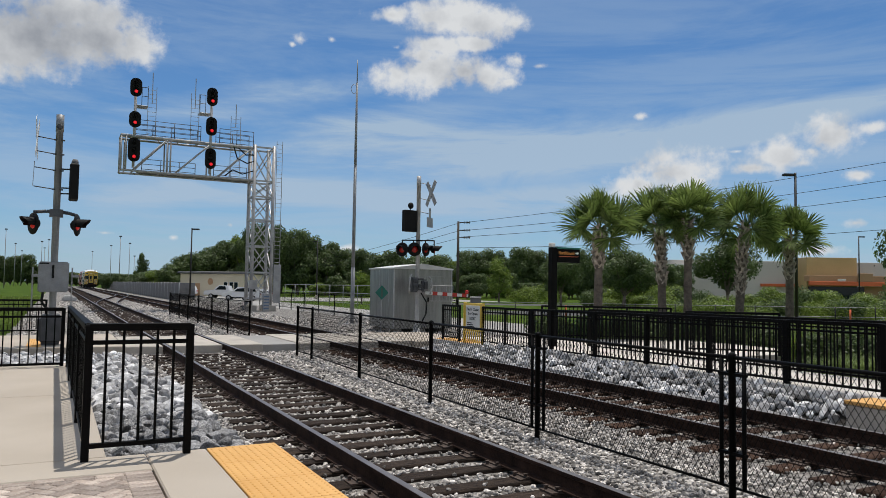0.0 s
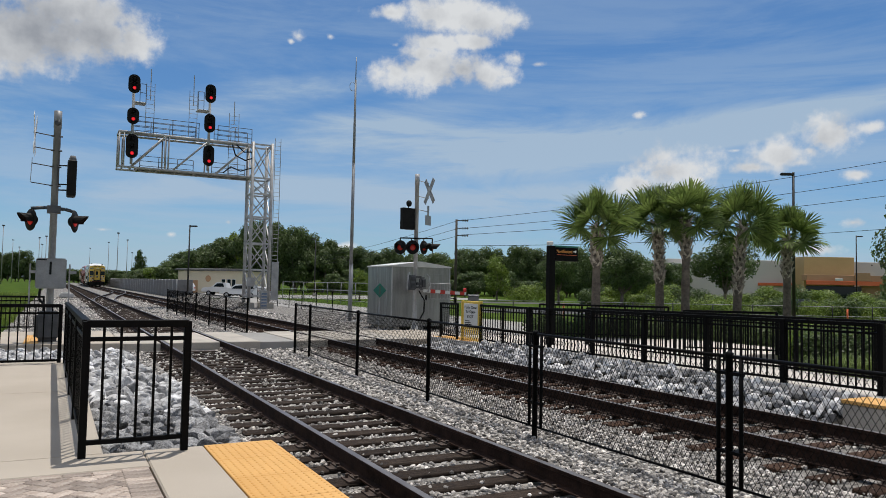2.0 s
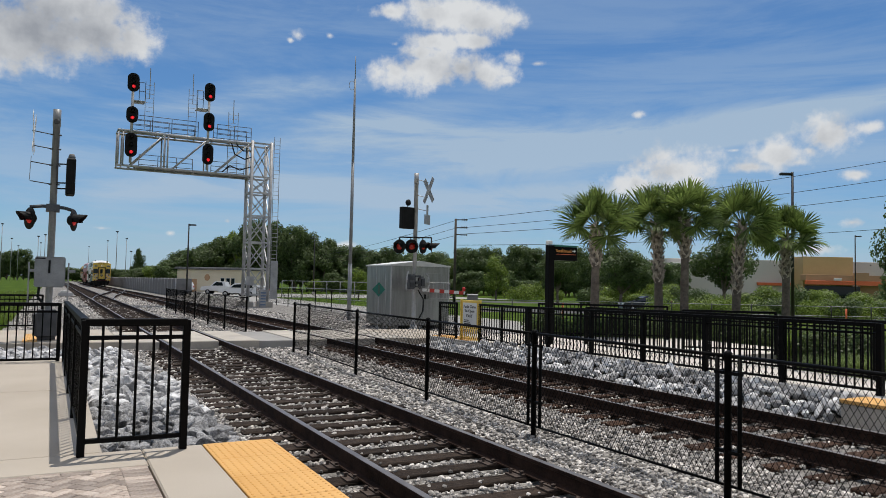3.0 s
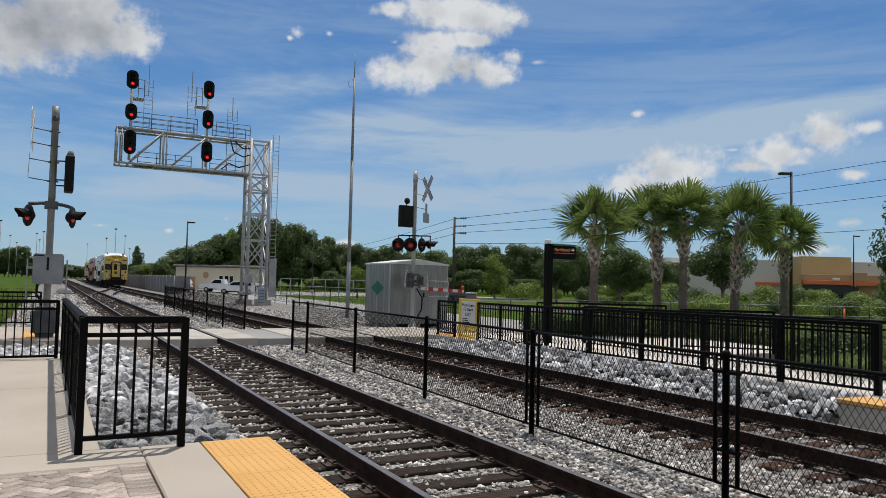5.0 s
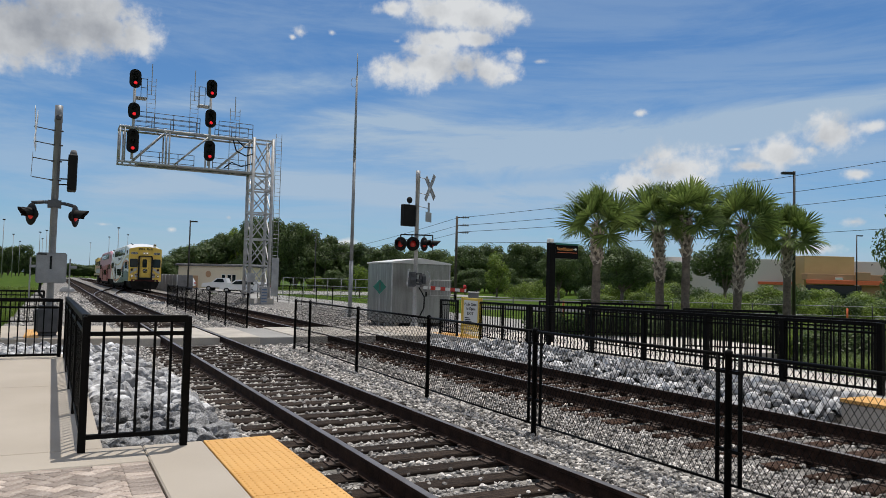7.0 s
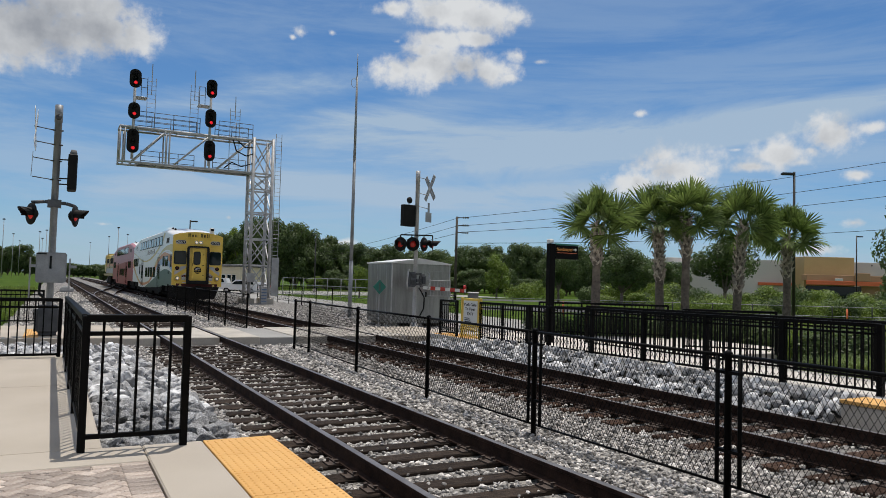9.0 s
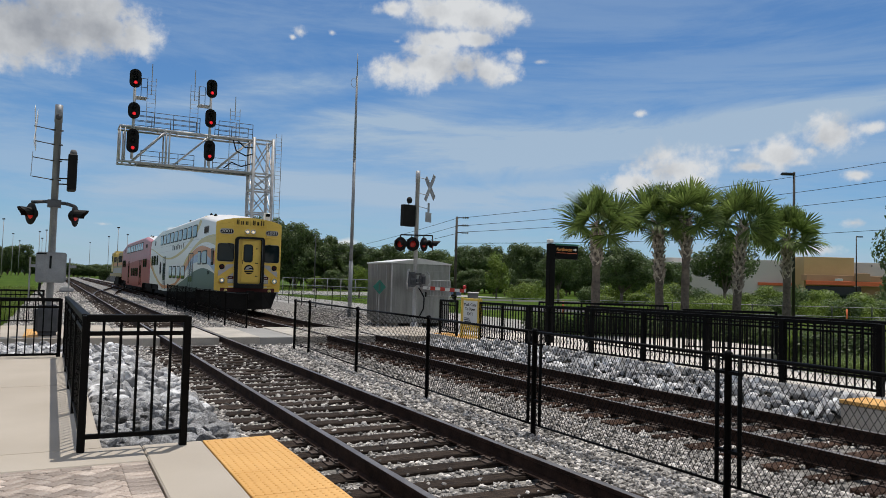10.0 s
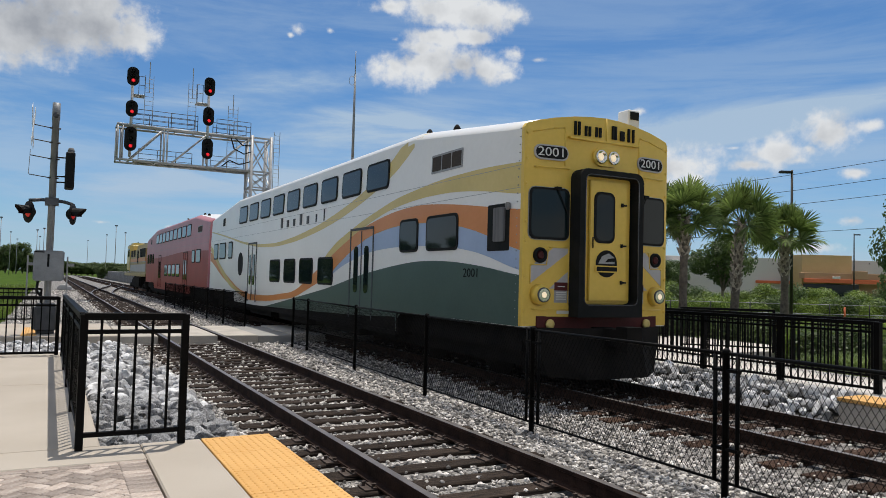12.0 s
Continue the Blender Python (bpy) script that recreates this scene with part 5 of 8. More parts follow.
def locomotive():
    ob = thing("locomotive", "dull gold diesel locomotive pushing the coaches", "locomotive")
    b = bmesh.new()
    box(b, -1.42, 1.42, 0.8, 13.2, 1.6, 4.1)
    bmesh.ops.bevel(b, geom=[e for e in b.edges if e.verts[0].co.z > 3 and e.verts[1].co.z > 3], offset=0.5, segments=3, affect="EDGES")
    hood = part("hood", b, DULL_GOLD, ob, "dull gold engine hood")
    part("cab", soft_box(-1.48, 1.48, 13.3, 16.4, 1.6, 4.4, 0.25, 3), OLIVE_PAINT, ob, "pale gold driver cab")
    part("nose", soft_box(-1.1, 1.1, 16.45, 18.2, 1.6, 3.0, 0.2, 2), YELLOW_PAINT, ob, "yellow nose")
    part("frame", soft_box(-1.5, 1.5, 0.2, 18.3, 1.3, 1.58, 0.03, 1), DULL_GOLD, ob, "dull gold side sill")
    part("fuel_tank", soft_box(-1.3, 1.3, 6.2, 12, 0.32, 1.28, 0.12, 2), BLACKER, ob, "black fuel tank")
    part("end_plate", soft_box(-1.45, 1.45, 0.12, 0.19, 0.6, 1.58, 0.02, 1), BLACKER, ob, "black end plate")
    for y in (1.4, 3.2, 5.0, 9.5):
        b = bmesh.new()
        lathe(b, [(0, 0.62), (0.22, 0.6), (0.24, 0.5), (0.2, 0.1)], (0, y + 0.6, 4.06), (0, y + 0.6, 6), 18)
        part("roof_fan", b, RUBBER, hood, "dark radiator fan")
    part("exhaust", soft_box(-0.35, 0.35, 7.4, 8.6, 4.05, 4.4, 0.05, 1), BLACKER, hood, "black exhaust stack")
    for s in (-1, 1):
        for a, c, z0, z1 in ((1.1, 3.4, 2.9, 3.6), (3.7, 5.0, 2.9, 3.6), (6.2, 7.2, 2.4, 3.5), (9.0, 10.4, 3.0, 3.6), (11.0, 12.6, 3.0, 3.6)):
            b = bmesh.new()
            box(b, s * 1.42 - 0.03, s * 1.42 + 0.03, a, c, z0, z1)
            part("grille", b, RUBBER, hood, "dark radiator grille")
        b = bmesh.new()
        box(b, s * 1.42 - 0.02, s * 1.42 + 0.02, 0.85, 13.2, 2.55, 2.85)
        part("livery_stripe", b, ORANGE_PAINT, hood, "orange side stripe")
        b = bmesh.new()
        box(b, s * 1.42 - 0.018, s * 1.42 + 0.018, 0.85, 13.2, 1.7, 2.3)
        part("livery_stripe", b, STRIPE_GREY, hood, "pale grey side stripe")
        b = bmesh.new()
        box(b, s * 1.48 - 0.02, s * 1.48 + 0.02, 14.0, 15.6, 3.1, 3.85)
        part("cab_window", b, GLASS_DARK, ob, "dark cab window")
        b = bmesh.new()
        pipe(b, [(s * 1.47, 0.3, 1.58), (s * 1.47, 0.3, 2.5), (s * 1.47, 13.0, 2.5), (s * 1.47, 13.0, 1.58)], 0.02, 5)
        part("handrail", b, GALV, ob)
    for y in (3.6, 14.6):
        bogie(ob, y)
    return ob


CAB_CAR, REAR_COACH, LOCO = cab_car(), rear_coach(), locomotive()


def train_at(t):
    """Distance of the cab end along the track, braking evenly towards the platform."""
    return 0.4435 * t * t - 22.162 * t + 211.58


def motions():
    times = [0.5 * k for k in range(25)]
    for ob, back in ((CAB_CAR, 0.0), (REAR_COACH, 26.0), (LOCO, 52.0)):
        walk(ob, [(t, pose(TRACK_B, train_at(t) + back, 0)) for t in times])
    traffic()


# ---- railings and fences ----
def bar_between(bm, a, b, w, h):
    """A square bar from a to b, w wide and h high."""
    a, b = Vector(a), Vector(b)
    d = b - a
    q = d.to_track_quat("Y", "Z").to_matrix().to_4x4()
    box(bm, -w / 2, w / 2, 0, d.length, -h / 2, h / 2, Matrix.Translation(a) @ q)


PICKET = {}


def picket_mesh(height, w=0.02):
    key = (round(height, 2), w)
    if key not in PICKET:
        bm = bmesh.new()
        box(bm, -w / 2, w / 2, -w / 2, w / 2, 0, height)
        PICKET[key] = mesh_of("picket", bm, BLACK)
    return PICKET[key]


def railing(a, b, posts, label, post_w=0.06, pitch=0.125, height=1.075, sink=0.0, group="black platform railings"):
    """A black guard railing from foot a to foot b; posts: shares of the length at which posts stand."""
    a, b = Vector(a), Vector(b)
    rl = thing("railing", label, "railing", group)
    d = b - a
    flat = Vector((d.x, d.y, 0)).length
    turn = math.degrees(math.atan2(-d.x, d.y))
    for s in posts:
        p = a + d * s
        part("post", soft_box(-post_w / 2, post_w / 2, -post_w / 2, post_w / 2, -sink, height - 0.01, 0.004, 1), BLACK, rl).matrix_basis = pose(*p, 0, 0, turn)
    up = Vector((0, 0, 1))
    for name, z, w, h in (("top_rail", height - 0.03, 0.065, 0.06), ("middle_rail", height - 0.155, 0.035, 0.035), ("bottom_rail", 0.12, 0.035, 0.04)):
        bm = bmesh.new()
        bar_between(bm, a + up * z, b + up * z, w, h)
        bmesh.ops.bevel(bm, geom=bm.edges[:], offset=0.005, segments=1, affect="EDGES")
        part(name, bm, BLACK, rl)
    me = picket_mesh(height - 0.16)
    n = int(flat / pitch)
    for k in range(1, n):
        s = k / n
        if min(abs(s - q) for q in posts) * flat < 0.05:
            continue
        shared("picket", me, rl, pose(*(a + d * s + up * 0.12), 0, 0, turn))
    return rl


def even(n):
    return [k / n for k in range(n + 1)]


railing((0.252, 6.62, 0.2), (1.035, 6.62, 0.2), (0, 1), height=1.105, label="short black steel end railing on the platform")
railing((0.252, 6.70, 0.2), (0.22, 14.15, 0.125), [0.24, 0.48, 0.72, 0.99], height=1.105, label="long black steel railing along the walkway")
railing((0.13, 14.2, 0.12), (-6.9, 14.2, 0.12), even(4), "black steel railing across the walkway end")
railing((-0.25, 25.9, 0.0), (-8.0, 25.9, 0.0), even(4), "black steel railing beside the crossing path")
railing((10.40, 6.34, 0.15), (10.40, 15.05, 0.07), [0.1814 * k for k in range(6)] + [1.0], post_w=0.085, label="black steel railing above the boulders")
railing((10.40, 15.15, 0.065), (10.40, 17.4, 0.06), even(2), "black steel railing beside the exit gate")
railing((10.40, 18.72, 0.055), (10.40, 19.75, 0.05), (0, 1), "short black steel railing beyond the exit gate")
railing((12.2, 3.0, 0.15), (12.2, 15.05, 0.07), even(8), "black steel railing on the inner side of the ramp")
RAIL_FROM, RAIL_TO = (14.0, 19.7, 0.035), (17.25, 17.3, 0.035)
railing(RAIL_FROM, RAIL_TO, even(3), "black steel railing below the palms")
railing((14.3, 13.8, 0.06), (15.95, 12.35, 0.06), even(1), "short black steel railing across the path")


def chain_mesh(a, b, z0, z1, parent, pitch=0.062, wire=0.0023):
    """Crossed diagonal wires between two posts."""
    a, b = Vector(a), Vector(b)
    length = (b - a).length
    d = (b - a).normalized()
    h = z1 - z0
    bm = bmesh.new()
    run = h * 0.62
    n = int((length + run) / pitch)
    for lean in (1, -1):
        for k in range(n + 1):
            s0 = k * pitch - run
            s1 = s0 + run
            c0, c1 = max(s0, 0.0), min(s1, length)
            if c1 - c0 < 0.02:
                continue
            f0, f1 = (c0 - s0) / run, (c1 - s0) / run
            if lean < 0:
                f0, f1 = 1 - f0, 1 - f1
            tube(bm, a + d * c0 + Vector((0, 0, z0 + h * f0)), a + d * c1 + Vector((0, 0, z0 + h * f1)), wire, wire, 3, False)
    tagged(part("wire_mesh", bm, BLACK, parent, "black coated chain-link mesh"), kind="stuff")


def fence_post(parent, x, y, z0, z1, r):
    bm = bmesh.new()
    lathe(bm, [(0, r), (z1 - z0 - 0.06, r), (z1 - z0 - 0.06, r * 1.25), (z1 - z0 - 0.02, r * 1.2), (z1 - z0, r * 0.4)], (x, y, z0), (x, y, z1), 10)
    part("post", bm, BLACK, parent)


def chain_fence(posts, label, z0=-0.3, z1=1.1, r=0.033, doubled=(), pitch=0.062, wire=0.0023, top=1.05, low=-0.1):
    fn = thing("chain_link_fence", label, "fence", "black chain-link fences")
    for i, (x, y) in enumerate(posts):
        fence_post(fn, x, y, z0, z1, r)
        if i in doubled:
            for dy in (-0.13, 0.12):
                bm = bmesh.new()
                tube(bm, (x, y + dy, low), (x, y + dy, top), 0.02, sides=8)
                part("gate_post", bm, BLACK, fn)
            for z in (0.2, 0.9):
                bm = bmesh.new()
                bar_between(bm, (x, y - 0.15, z), (x, y + 0.14, z), 0.05, 0.03)
                part("clamp", bm, BLACK, fn)
    for i, ((xa, ya), (xb, yb)) in enumerate(zip(posts, posts[1:])):
        bm = bmesh.new()
        tube(bm, (xa, ya, top), (xb, yb, top), 0.018, sides=8)
        part("top_rail", bm, BLACK, fn)
        bm = bmesh.new()
        tube(bm, (xa, ya, low), (xb, yb, low), 0.013, sides=6)
        part("bottom_rail", bm, BLACK, fn)
        chain_mesh((xa, ya, 0), (xb, yb, 0), low, top, fn, pitch, wire)
    return fn


chain_fence([(5.42, 1.6), (5.41, 4.68), (5.38, 7.65), (5.43, 10.72), (5.53, 14.13), (5.73, 17.93), (5.66, 18.95)], "low black chain-link fence between the tracks", doubled=(1, 2), wire=0.0028)
chain_fence([(5.85, 25.2), (5.8, 28.5), (5.8, 31.8), (5.85, 35.4), (5.9, 38.7), (5.95, 42.0), (6.0, 46.2)], "low black chain-link fence beyond the crossing", pitch=0.062, wire=0.0026)
chain_fence([(16.0, 29.0 + 3.3 * k) for k in range(12)], "low black chain-link fence along the gravel yard", z0=-0.4, z1=1.05, r=0.03, pitch=0.12, wire=0.003)


# ---- crossing signals ----
def flasher(parent, at, heading, lit=False):
    """A round black backboard with a hooded red lamp, facing along heading (degrees from +x)."""
    h = radians(heading)
    d = Vector((math.cos(h), math.sin(h), 0))
    c = Vector(at)
    bm = bmesh.new()
    lathe(bm, [(0, 0.05), (0.0, 0.285), (0.012, 0.285), (0.014, 0.1)], c, c + d, 24)
    lamp = part("flasher", bm, SIGNAL_BLACK, parent, "round black flasher backboard")
    bm = bmesh.new()
    lathe(bm, [(-0.14, 0.08), (-0.1, 0.13), (0.0, 0.15)], c, c + d, 16)
    part("lamp_body", bm, SIGNAL_BLACK, lamp)
    bm = bmesh.new()
    lathe(bm, [(0.015, 0.135), (0.04, 0.11), (0.05, 0.04)], c, c + d, 18)
    part("lens", bm, RED_DIM if lit else RED_LENS, lamp, "lit red lens" if lit else "red lens")
    # hood: open half tube
    bm = bmesh.new()
    side = Vector((-d.y, d.x, 0))
    rows = []
    for s, reach in ((0.012, 1.0), (0.34, 1.0)):
        ring = []
        for k in range(13):
            a = radians(-20 + 220 * k / 12)
            drop = 1.0 if s < 0.1 else 0.96
            out = s * (1.0 if s < 0.1 else 0.55 + 0.45 * max(0.0, math.sin(a)))
            ring.append((c + d * out + side * (0.155 * drop * math.cos(a)) + Vector((0, 0, 0.155 * drop * math.sin(a)))))
        rows.append(ring)
    va = [[bm.verts.new(p) for p in r] for r in rows]
    vb = [[bm.verts.new(c + (p - c) * 1.0 + Vector((0, 0, 0.006)) + (p - c - d * (p - c).dot(d)).normalized() * 0.006) for p in r] for r in rows]
    for k in range(12):
        bm.faces.new((va[0][k], va[0][k + 1], va[1][k + 1], va[1][k]))
        bm.faces.new((vb[0][k + 1], vb[0][k], vb[1][k], vb[1][k + 1]))
        bm.faces.new((va[1][k], va[1][k + 1], vb[1][k + 1], vb[1][k]))
    part("hood", bm, SIGNAL_BLACK, lamp, "black lamp hood")
    return lamp


def mast_pole(parent, x, y, z0, z1, r, metal):
    bm = bmesh.new()
    lathe(bm, [(0, r * 1.08), (0.5, r), (z1 - z0 - 0.45, r), (z1 - z0 - 0.45, r * 1.12), (z1 - z0, r * 1.12)], (x, y, z0), (x, y, z1), 20)
    part("pole", bm, metal, parent, "round galvanised pole")
    bm = bmesh.new()
    lathe(bm, [(0, 0.3), (0.03, 0.3), (0.03, 0.17), (0.28, 0.14), (0.3, r)], (x, y, z0), (x, y, z1), 16)
    part("base_casting", bm, GALV_DULL, parent, "grey cast base")


def crossbuck(parent, c, turn, blade=1.22, w=0.23, back=True):
    for s in (-1, 1):
        m = Matrix.Translation(c) @ pose(0, 0, 0, 0, 0, turn) @ pose(0, 0, 0, 0, s * 52, 0)
        bm = bmesh.new()
        box(bm, -blade / 2, blade / 2, -0.004 + s * 0.006, 0.004 + s * 0.006, -w / 2, w / 2, m)
        part("crossbuck_blade", bm, GALV_DULL if back else SIGN_WHITE, parent, "bare aluminium back of a crossbuck blade")


def right_mast():
    x, y = 13.1, 27.2
    ms = thing("crossing_signal", "galvanised crossing signal mast with red flashers and gate arm", "crossing signal", "crossing signals")
    mast_pole(ms, x, y, -0.31, 6.2, 0.085, GALV)
    crossbuck(ms, Vector((13.62, 27.1, 5.52)), 93)
    for z in (5.95, 5.3, 4.75):
        bm = bmesh.new()
        tube(bm, (x, y, z), (13.6, 27.1, z - 0.1), 0.015, sides=6)
        part("bracket", bm, GALV_DULL, ms)
    m = Matrix.Translation((13.58, 27.1, 4.3)) @ pose(0, 0, 0, 0, 0, 35)
    bm = bmesh.new()
    box(bm, -0.25, 0.25, -0.006, 0.006, -0.2, 0.2, m)
    box(bm, -0.08, 0.08, -0.006, 0.006, 0.2, 0.6, m)
    part("tracks_plate", bm, GALV_DULL, ms, "bare aluminium back of a small plate")
    # sign cabinet and bell
    m = Matrix.Translation((12.68, 27.15, 4.32)) @ pose(0, 0, 0, 0, 0, 12)
    bm = bmesh.new()
    box(bm, -0.31, 0.31, -0.12, 0.12, -0.44, 0.44, m)
    bmesh.ops.bevel(bm, geom=bm.edges[:], offset=0.02, segments=1, affect="EDGES")
    part("sign_cabinet", bm, SIGNAL_BLACK, ms, "black warning sign cabinet")
    for z in (4.0, 4.62):
        bm = bmesh.new()
        tube(bm, (x, y, z), (12.9, 27.15, z), 0.025, sides=6)
        part("bracket", bm, SIGNAL_BLACK, ms)
    bm = bmesh.new()
    lathe(bm, [(-0.07, 0.05), (0.0, 0.13), (0.06, 0.13), (0.09, 0.03)], (12.7, 27.15, 4.95), (12.9, 26.5, 4.95), 14)
    tube(bm, (12.7, 27.15, 4.75), (12.7, 27.15, 4.9), 0.02, sides=6)
    part("bell", bm, SIGNAL_BLACK, ms, "dark crossing bell")
    # cross arm and flashers
    bm = bmesh.new()
    pipe(bm, [(12.35, 27.1, 3.2), (12.35, 27.1, 3.52), (13.8, 27.1, 3.56), (13.8, 27.1, 3.25)], 0.03)
    pipe(bm, [(12.85, 27.1, 3.2), (12.85, 27.1, 3.54)], 0.025)
    pipe(bm, [(13.4, 27.1, 3.2), (13.4, 27.1, 3.55)], 0.025)
    part("cross_arm", bm, SIGNAL_BLACK, ms, "black cross arm")
    flasher(ms, (12.33, 27.05, 3.14), 215)
    flasher(ms, (12.85, 27.0, 3.16), 258)
    flasher(ms, (13.36, 27.0, 3.17), 300)
    flasher(ms, (13.78, 27.05, 3.18), 330)
    # gate mechanism, arm and counterweight side plates
    part("gate_mechanism", soft_box(12.7, 13.0, 26.85, 27.15, 1.42, 2.02, 0.04, 2), MAST_GREY, ms, "grey gate mechanism box")
    part("gate_mechanism_cover", soft_box(13.2, 13.46, 26.88, 27.12, 1.42, 1.95, 0.06, 2), SLAT_GREY, ms, "grey rounded gate cover")
    for x0, x1, z0, z1 in ((12.76, 12.94, 1.8, 1.96), (12.76, 12.94, 1.5, 1.7), (13.0, 13.2, 1.62, 1.74), (13.26, 13.4, 1.55, 1.85)):
        part("cover_plate", soft_box(x0, x1, 26.82, 26.9, z0, z1, 0.012, 1), SLAT_DARK, ms, "dark cast cover plate")
    for z in (1.5, 1.92):
        part("mast_clamp", soft_box(12.98, 13.22, 26.84, 27.16, z, z + 0.07, 0.01, 1), SLAT_DARK, ms, "dark mast clamp")
    bm = bmesh.new()
    pipe(bm, [(12.62, 26.9, 1.35), (12.58, 26.85, 1.6), (12.62, 26.85, 2.05), (12.7, 26.9, 2.12)], 0.03, 8)
    part("counterweight_arm", bm, GALV, ms, "bent galvanised counterweight arm")
    bm = bmesh.new()
    pipe(bm, [(13.55, 26.9, 1.35), (13.6, 26.85, 1.6), (13.57, 26.85, 1.95), (13.48, 26.9, 2.05)], 0.03, 8)
    part("counterweight_arm", bm, GALV, ms, "bent galvanised counterweight arm")
    bm = bmesh.new()
    bar_between(bm, (13.35, 26.95, 1.4), (15.36, 26.95, 1.3), 0.03, 0.125)
    arm = part("gate_arm", bm, SIGN_WHITE, ms, "white gate arm with red stripes")
    for k in range(4):
        x0 = 13.68 + 0.46 * k
        bm = bmesh.new()
        bar_between(bm, (x0, 26.95, 1.383 - 0.0228 * k), (x0 + 0.22, 26.95, 1.372 - 0.0228 * k), 0.036, 0.154)
        part("stripe", bm, RED_REFLECT, arm, "red reflective stripe")
    bm = bmesh.new()
    lathe(bm, [(0, 0.05), (0.02, 0.07), (0.14, 0.07), (0.17, 0.03)], (15.3, 26.95, 1.37), (15.3, 26.95, 2), 10)
    part("arm_lamp", bm, RED_LENS, arm, "red gate arm lamp")
    bm = bmesh.new()
    pipe(bm, [(13.2, 27.05, 1.4), (13.42, 26.95, 1.0), (13.4, 26.95, 0.55), (13.2, 27.0, 0.15)], 0.03, 6)
    part("cable", bm, RUBBER, ms, "black cable")


right_mast()


def left_mast():
    x, y = -0.07, 21.8
    ms = thing("crossing_signal", "galvanised crossing signal mast with hooded red flashers", "crossing signal", "crossing signals")
    mast_pole(ms, x, y, -0.3, 6.04, 0.086, POLE_GREY)
    bm = bmesh.new()
    lathe(bm, [(0, 0.07), (0.012, 0.075), (0.02, 0.03)], (x + 0.0, y - 0.115, 5.7), (x + 0.0, y - 1, 5.7), 14)
    part("cap_mark", bm, SLAT_DARK, ms, "dark round mark near the pole top")
    crossbuck(ms, Vector((-0.58, 21.7, 5.35)), 87, back=False)
    for z in (5.36, 4.98, 4.55, 4.05):
        bm = bmesh.new()
        tube(bm, (x, y, z), (-0.62, 21.72, z + 0.05), 0.014, sides=6)
        part("bracket", bm, SLAT_DARK, ms)
        bm = bmesh.new()
        tube(bm, (x - 0.13, y - 0.05, z), (x + 0.13, y - 0.05, z), 0.022, sides=6)
        part("clamp", bm, SLAT_DARK, ms)
    bm = bmesh.new()
    tube(bm, (-0.64, 21.72, 4.1), (-0.62, 21.72, 4.75), 0.008, sides=5)
    part("stay", bm, GALV_DULL, ms)
    part("sign_cabinet", soft_box(0.2, 0.42, 21.3, 21.95, 3.78, 4.72, 0.03, 1), SIGNAL_BLACK, ms, "black warning sign cabinet seen edge-on")
    for z in (3.95, 4.1, 4.6):
        bm = bmesh.new()
        tube(bm, (x, y, z), (0.22, 21.7, z), 0.02, sides=6)
        part("bracket", bm, SIGNAL_BLACK, ms)
    bm = bmesh.new()
    lathe(bm, [(0, 0.07), (0.08, 0.09), (0.16, 0.06)], (0.32, 21.6, 4.7), (0.32, 21.6, 6), 12)
    part("bell", bm, SLAT_GREY, ms)
    bm = bmesh.new()
    pipe(bm, [(-0.6, 21.7, 3.42), (-0.3, 21.7, 3.46), (0.2, 21.7, 3.44), (0.42, 21.7, 3.38)], 0.045, 8)
    box(bm, x - 0.16, x + 0.16, y - 0.16, y + 0.16, 3.33, 3.52)
    part("cross_arm", bm, MAST_GREY, ms, "grey cross arm and hub")
    flasher(ms, (-0.58, 21.62, 3.12), 208, True)
    flasher(ms, (0.42, 21.62, 3.12), 340, True)
    part("control_box", soft_box(-0.42, 0.28, 21.3, 21.62, 1.36, 2.14, 0.03, 2), POLE_GREY, ms, "grey metal control box")
    bm = bmesh.new()
    box(bm, -0.11, -0.06, 21.27, 21.3, 1.72, 2.05)
    box(bm, -0.4, -0.18, 21.285, 21.3, 2.08, 2.11)
    part("hasp", bm, RUBBER, ms, "dark latch")
    for sx in (-0.55, 0.36):
        bm = bmesh.new()
        bar_between(bm, (sx, 21.7, 0.9), (sx, 21.7, 2.0), 0.035, 0.05)
        box(bm, sx - 0.02, sx + 0.16, 21.6, 21.7, 1.75, 1.82)
        part("mount_arm", bm, GALV_DULL, ms)
    bm = bmesh.new()
    pipe(bm, [(-0.3, 21.5, 1.36), (-0.32, 21.45, 1.1), (-0.2, 21.5, 0.95), (-0.1, 21.6, 0.9)], 0.035, 6)
    part("cable", bm, RUBBER, ms, "black cable")
    part("pedestal_box", soft_box(-0.4, 0.22, 21.3, 21.8, 0.02, 0.78, 0.1, 3), SLAT_DARK, ms, "dark pedestal box at the foot")


left_mast()


# ---- signal bridge ----
def signal_head(parent, x, y, z0, z1, w, lit):
    bm = bmesh.new()
    prism(bm, rounded(x - w / 2, x + w / 2, z0, z1, w * 0.47, 6), y - 0.02, y + 0.02, XZ)
    hd = part("signal_head", bm, SIGNAL_BLACK, parent, "black oval signal head")
    n = 3 if z1 - z0 > 1.2 else 2
    for k in range(n):
        z = z0 + 0.3 + (z1 - z0 - 0.6) * k / (n - 1)
        bm = bmesh.new()
        lathe(bm, [(0, 0.14), (0.3, 0.14), (0.3, 0.125), (0.03, 0.12)], (x, y - 0.02, z), (x, y - 1, z), 14)
        part("visor", bm, SIGNAL_BLACK, hd)
        bm = bmesh.new()
        lathe(bm, [(0, 0.115), (0.03, 0.06)], (x, y - 0.25, z), (x, y - 1, z), 14)
        part("lens", bm, RED_LIT if k == 0 and lit else SIGNAL_BLACK, hd, "lit red lens" if k == 0 and lit else "unlit dark lens")


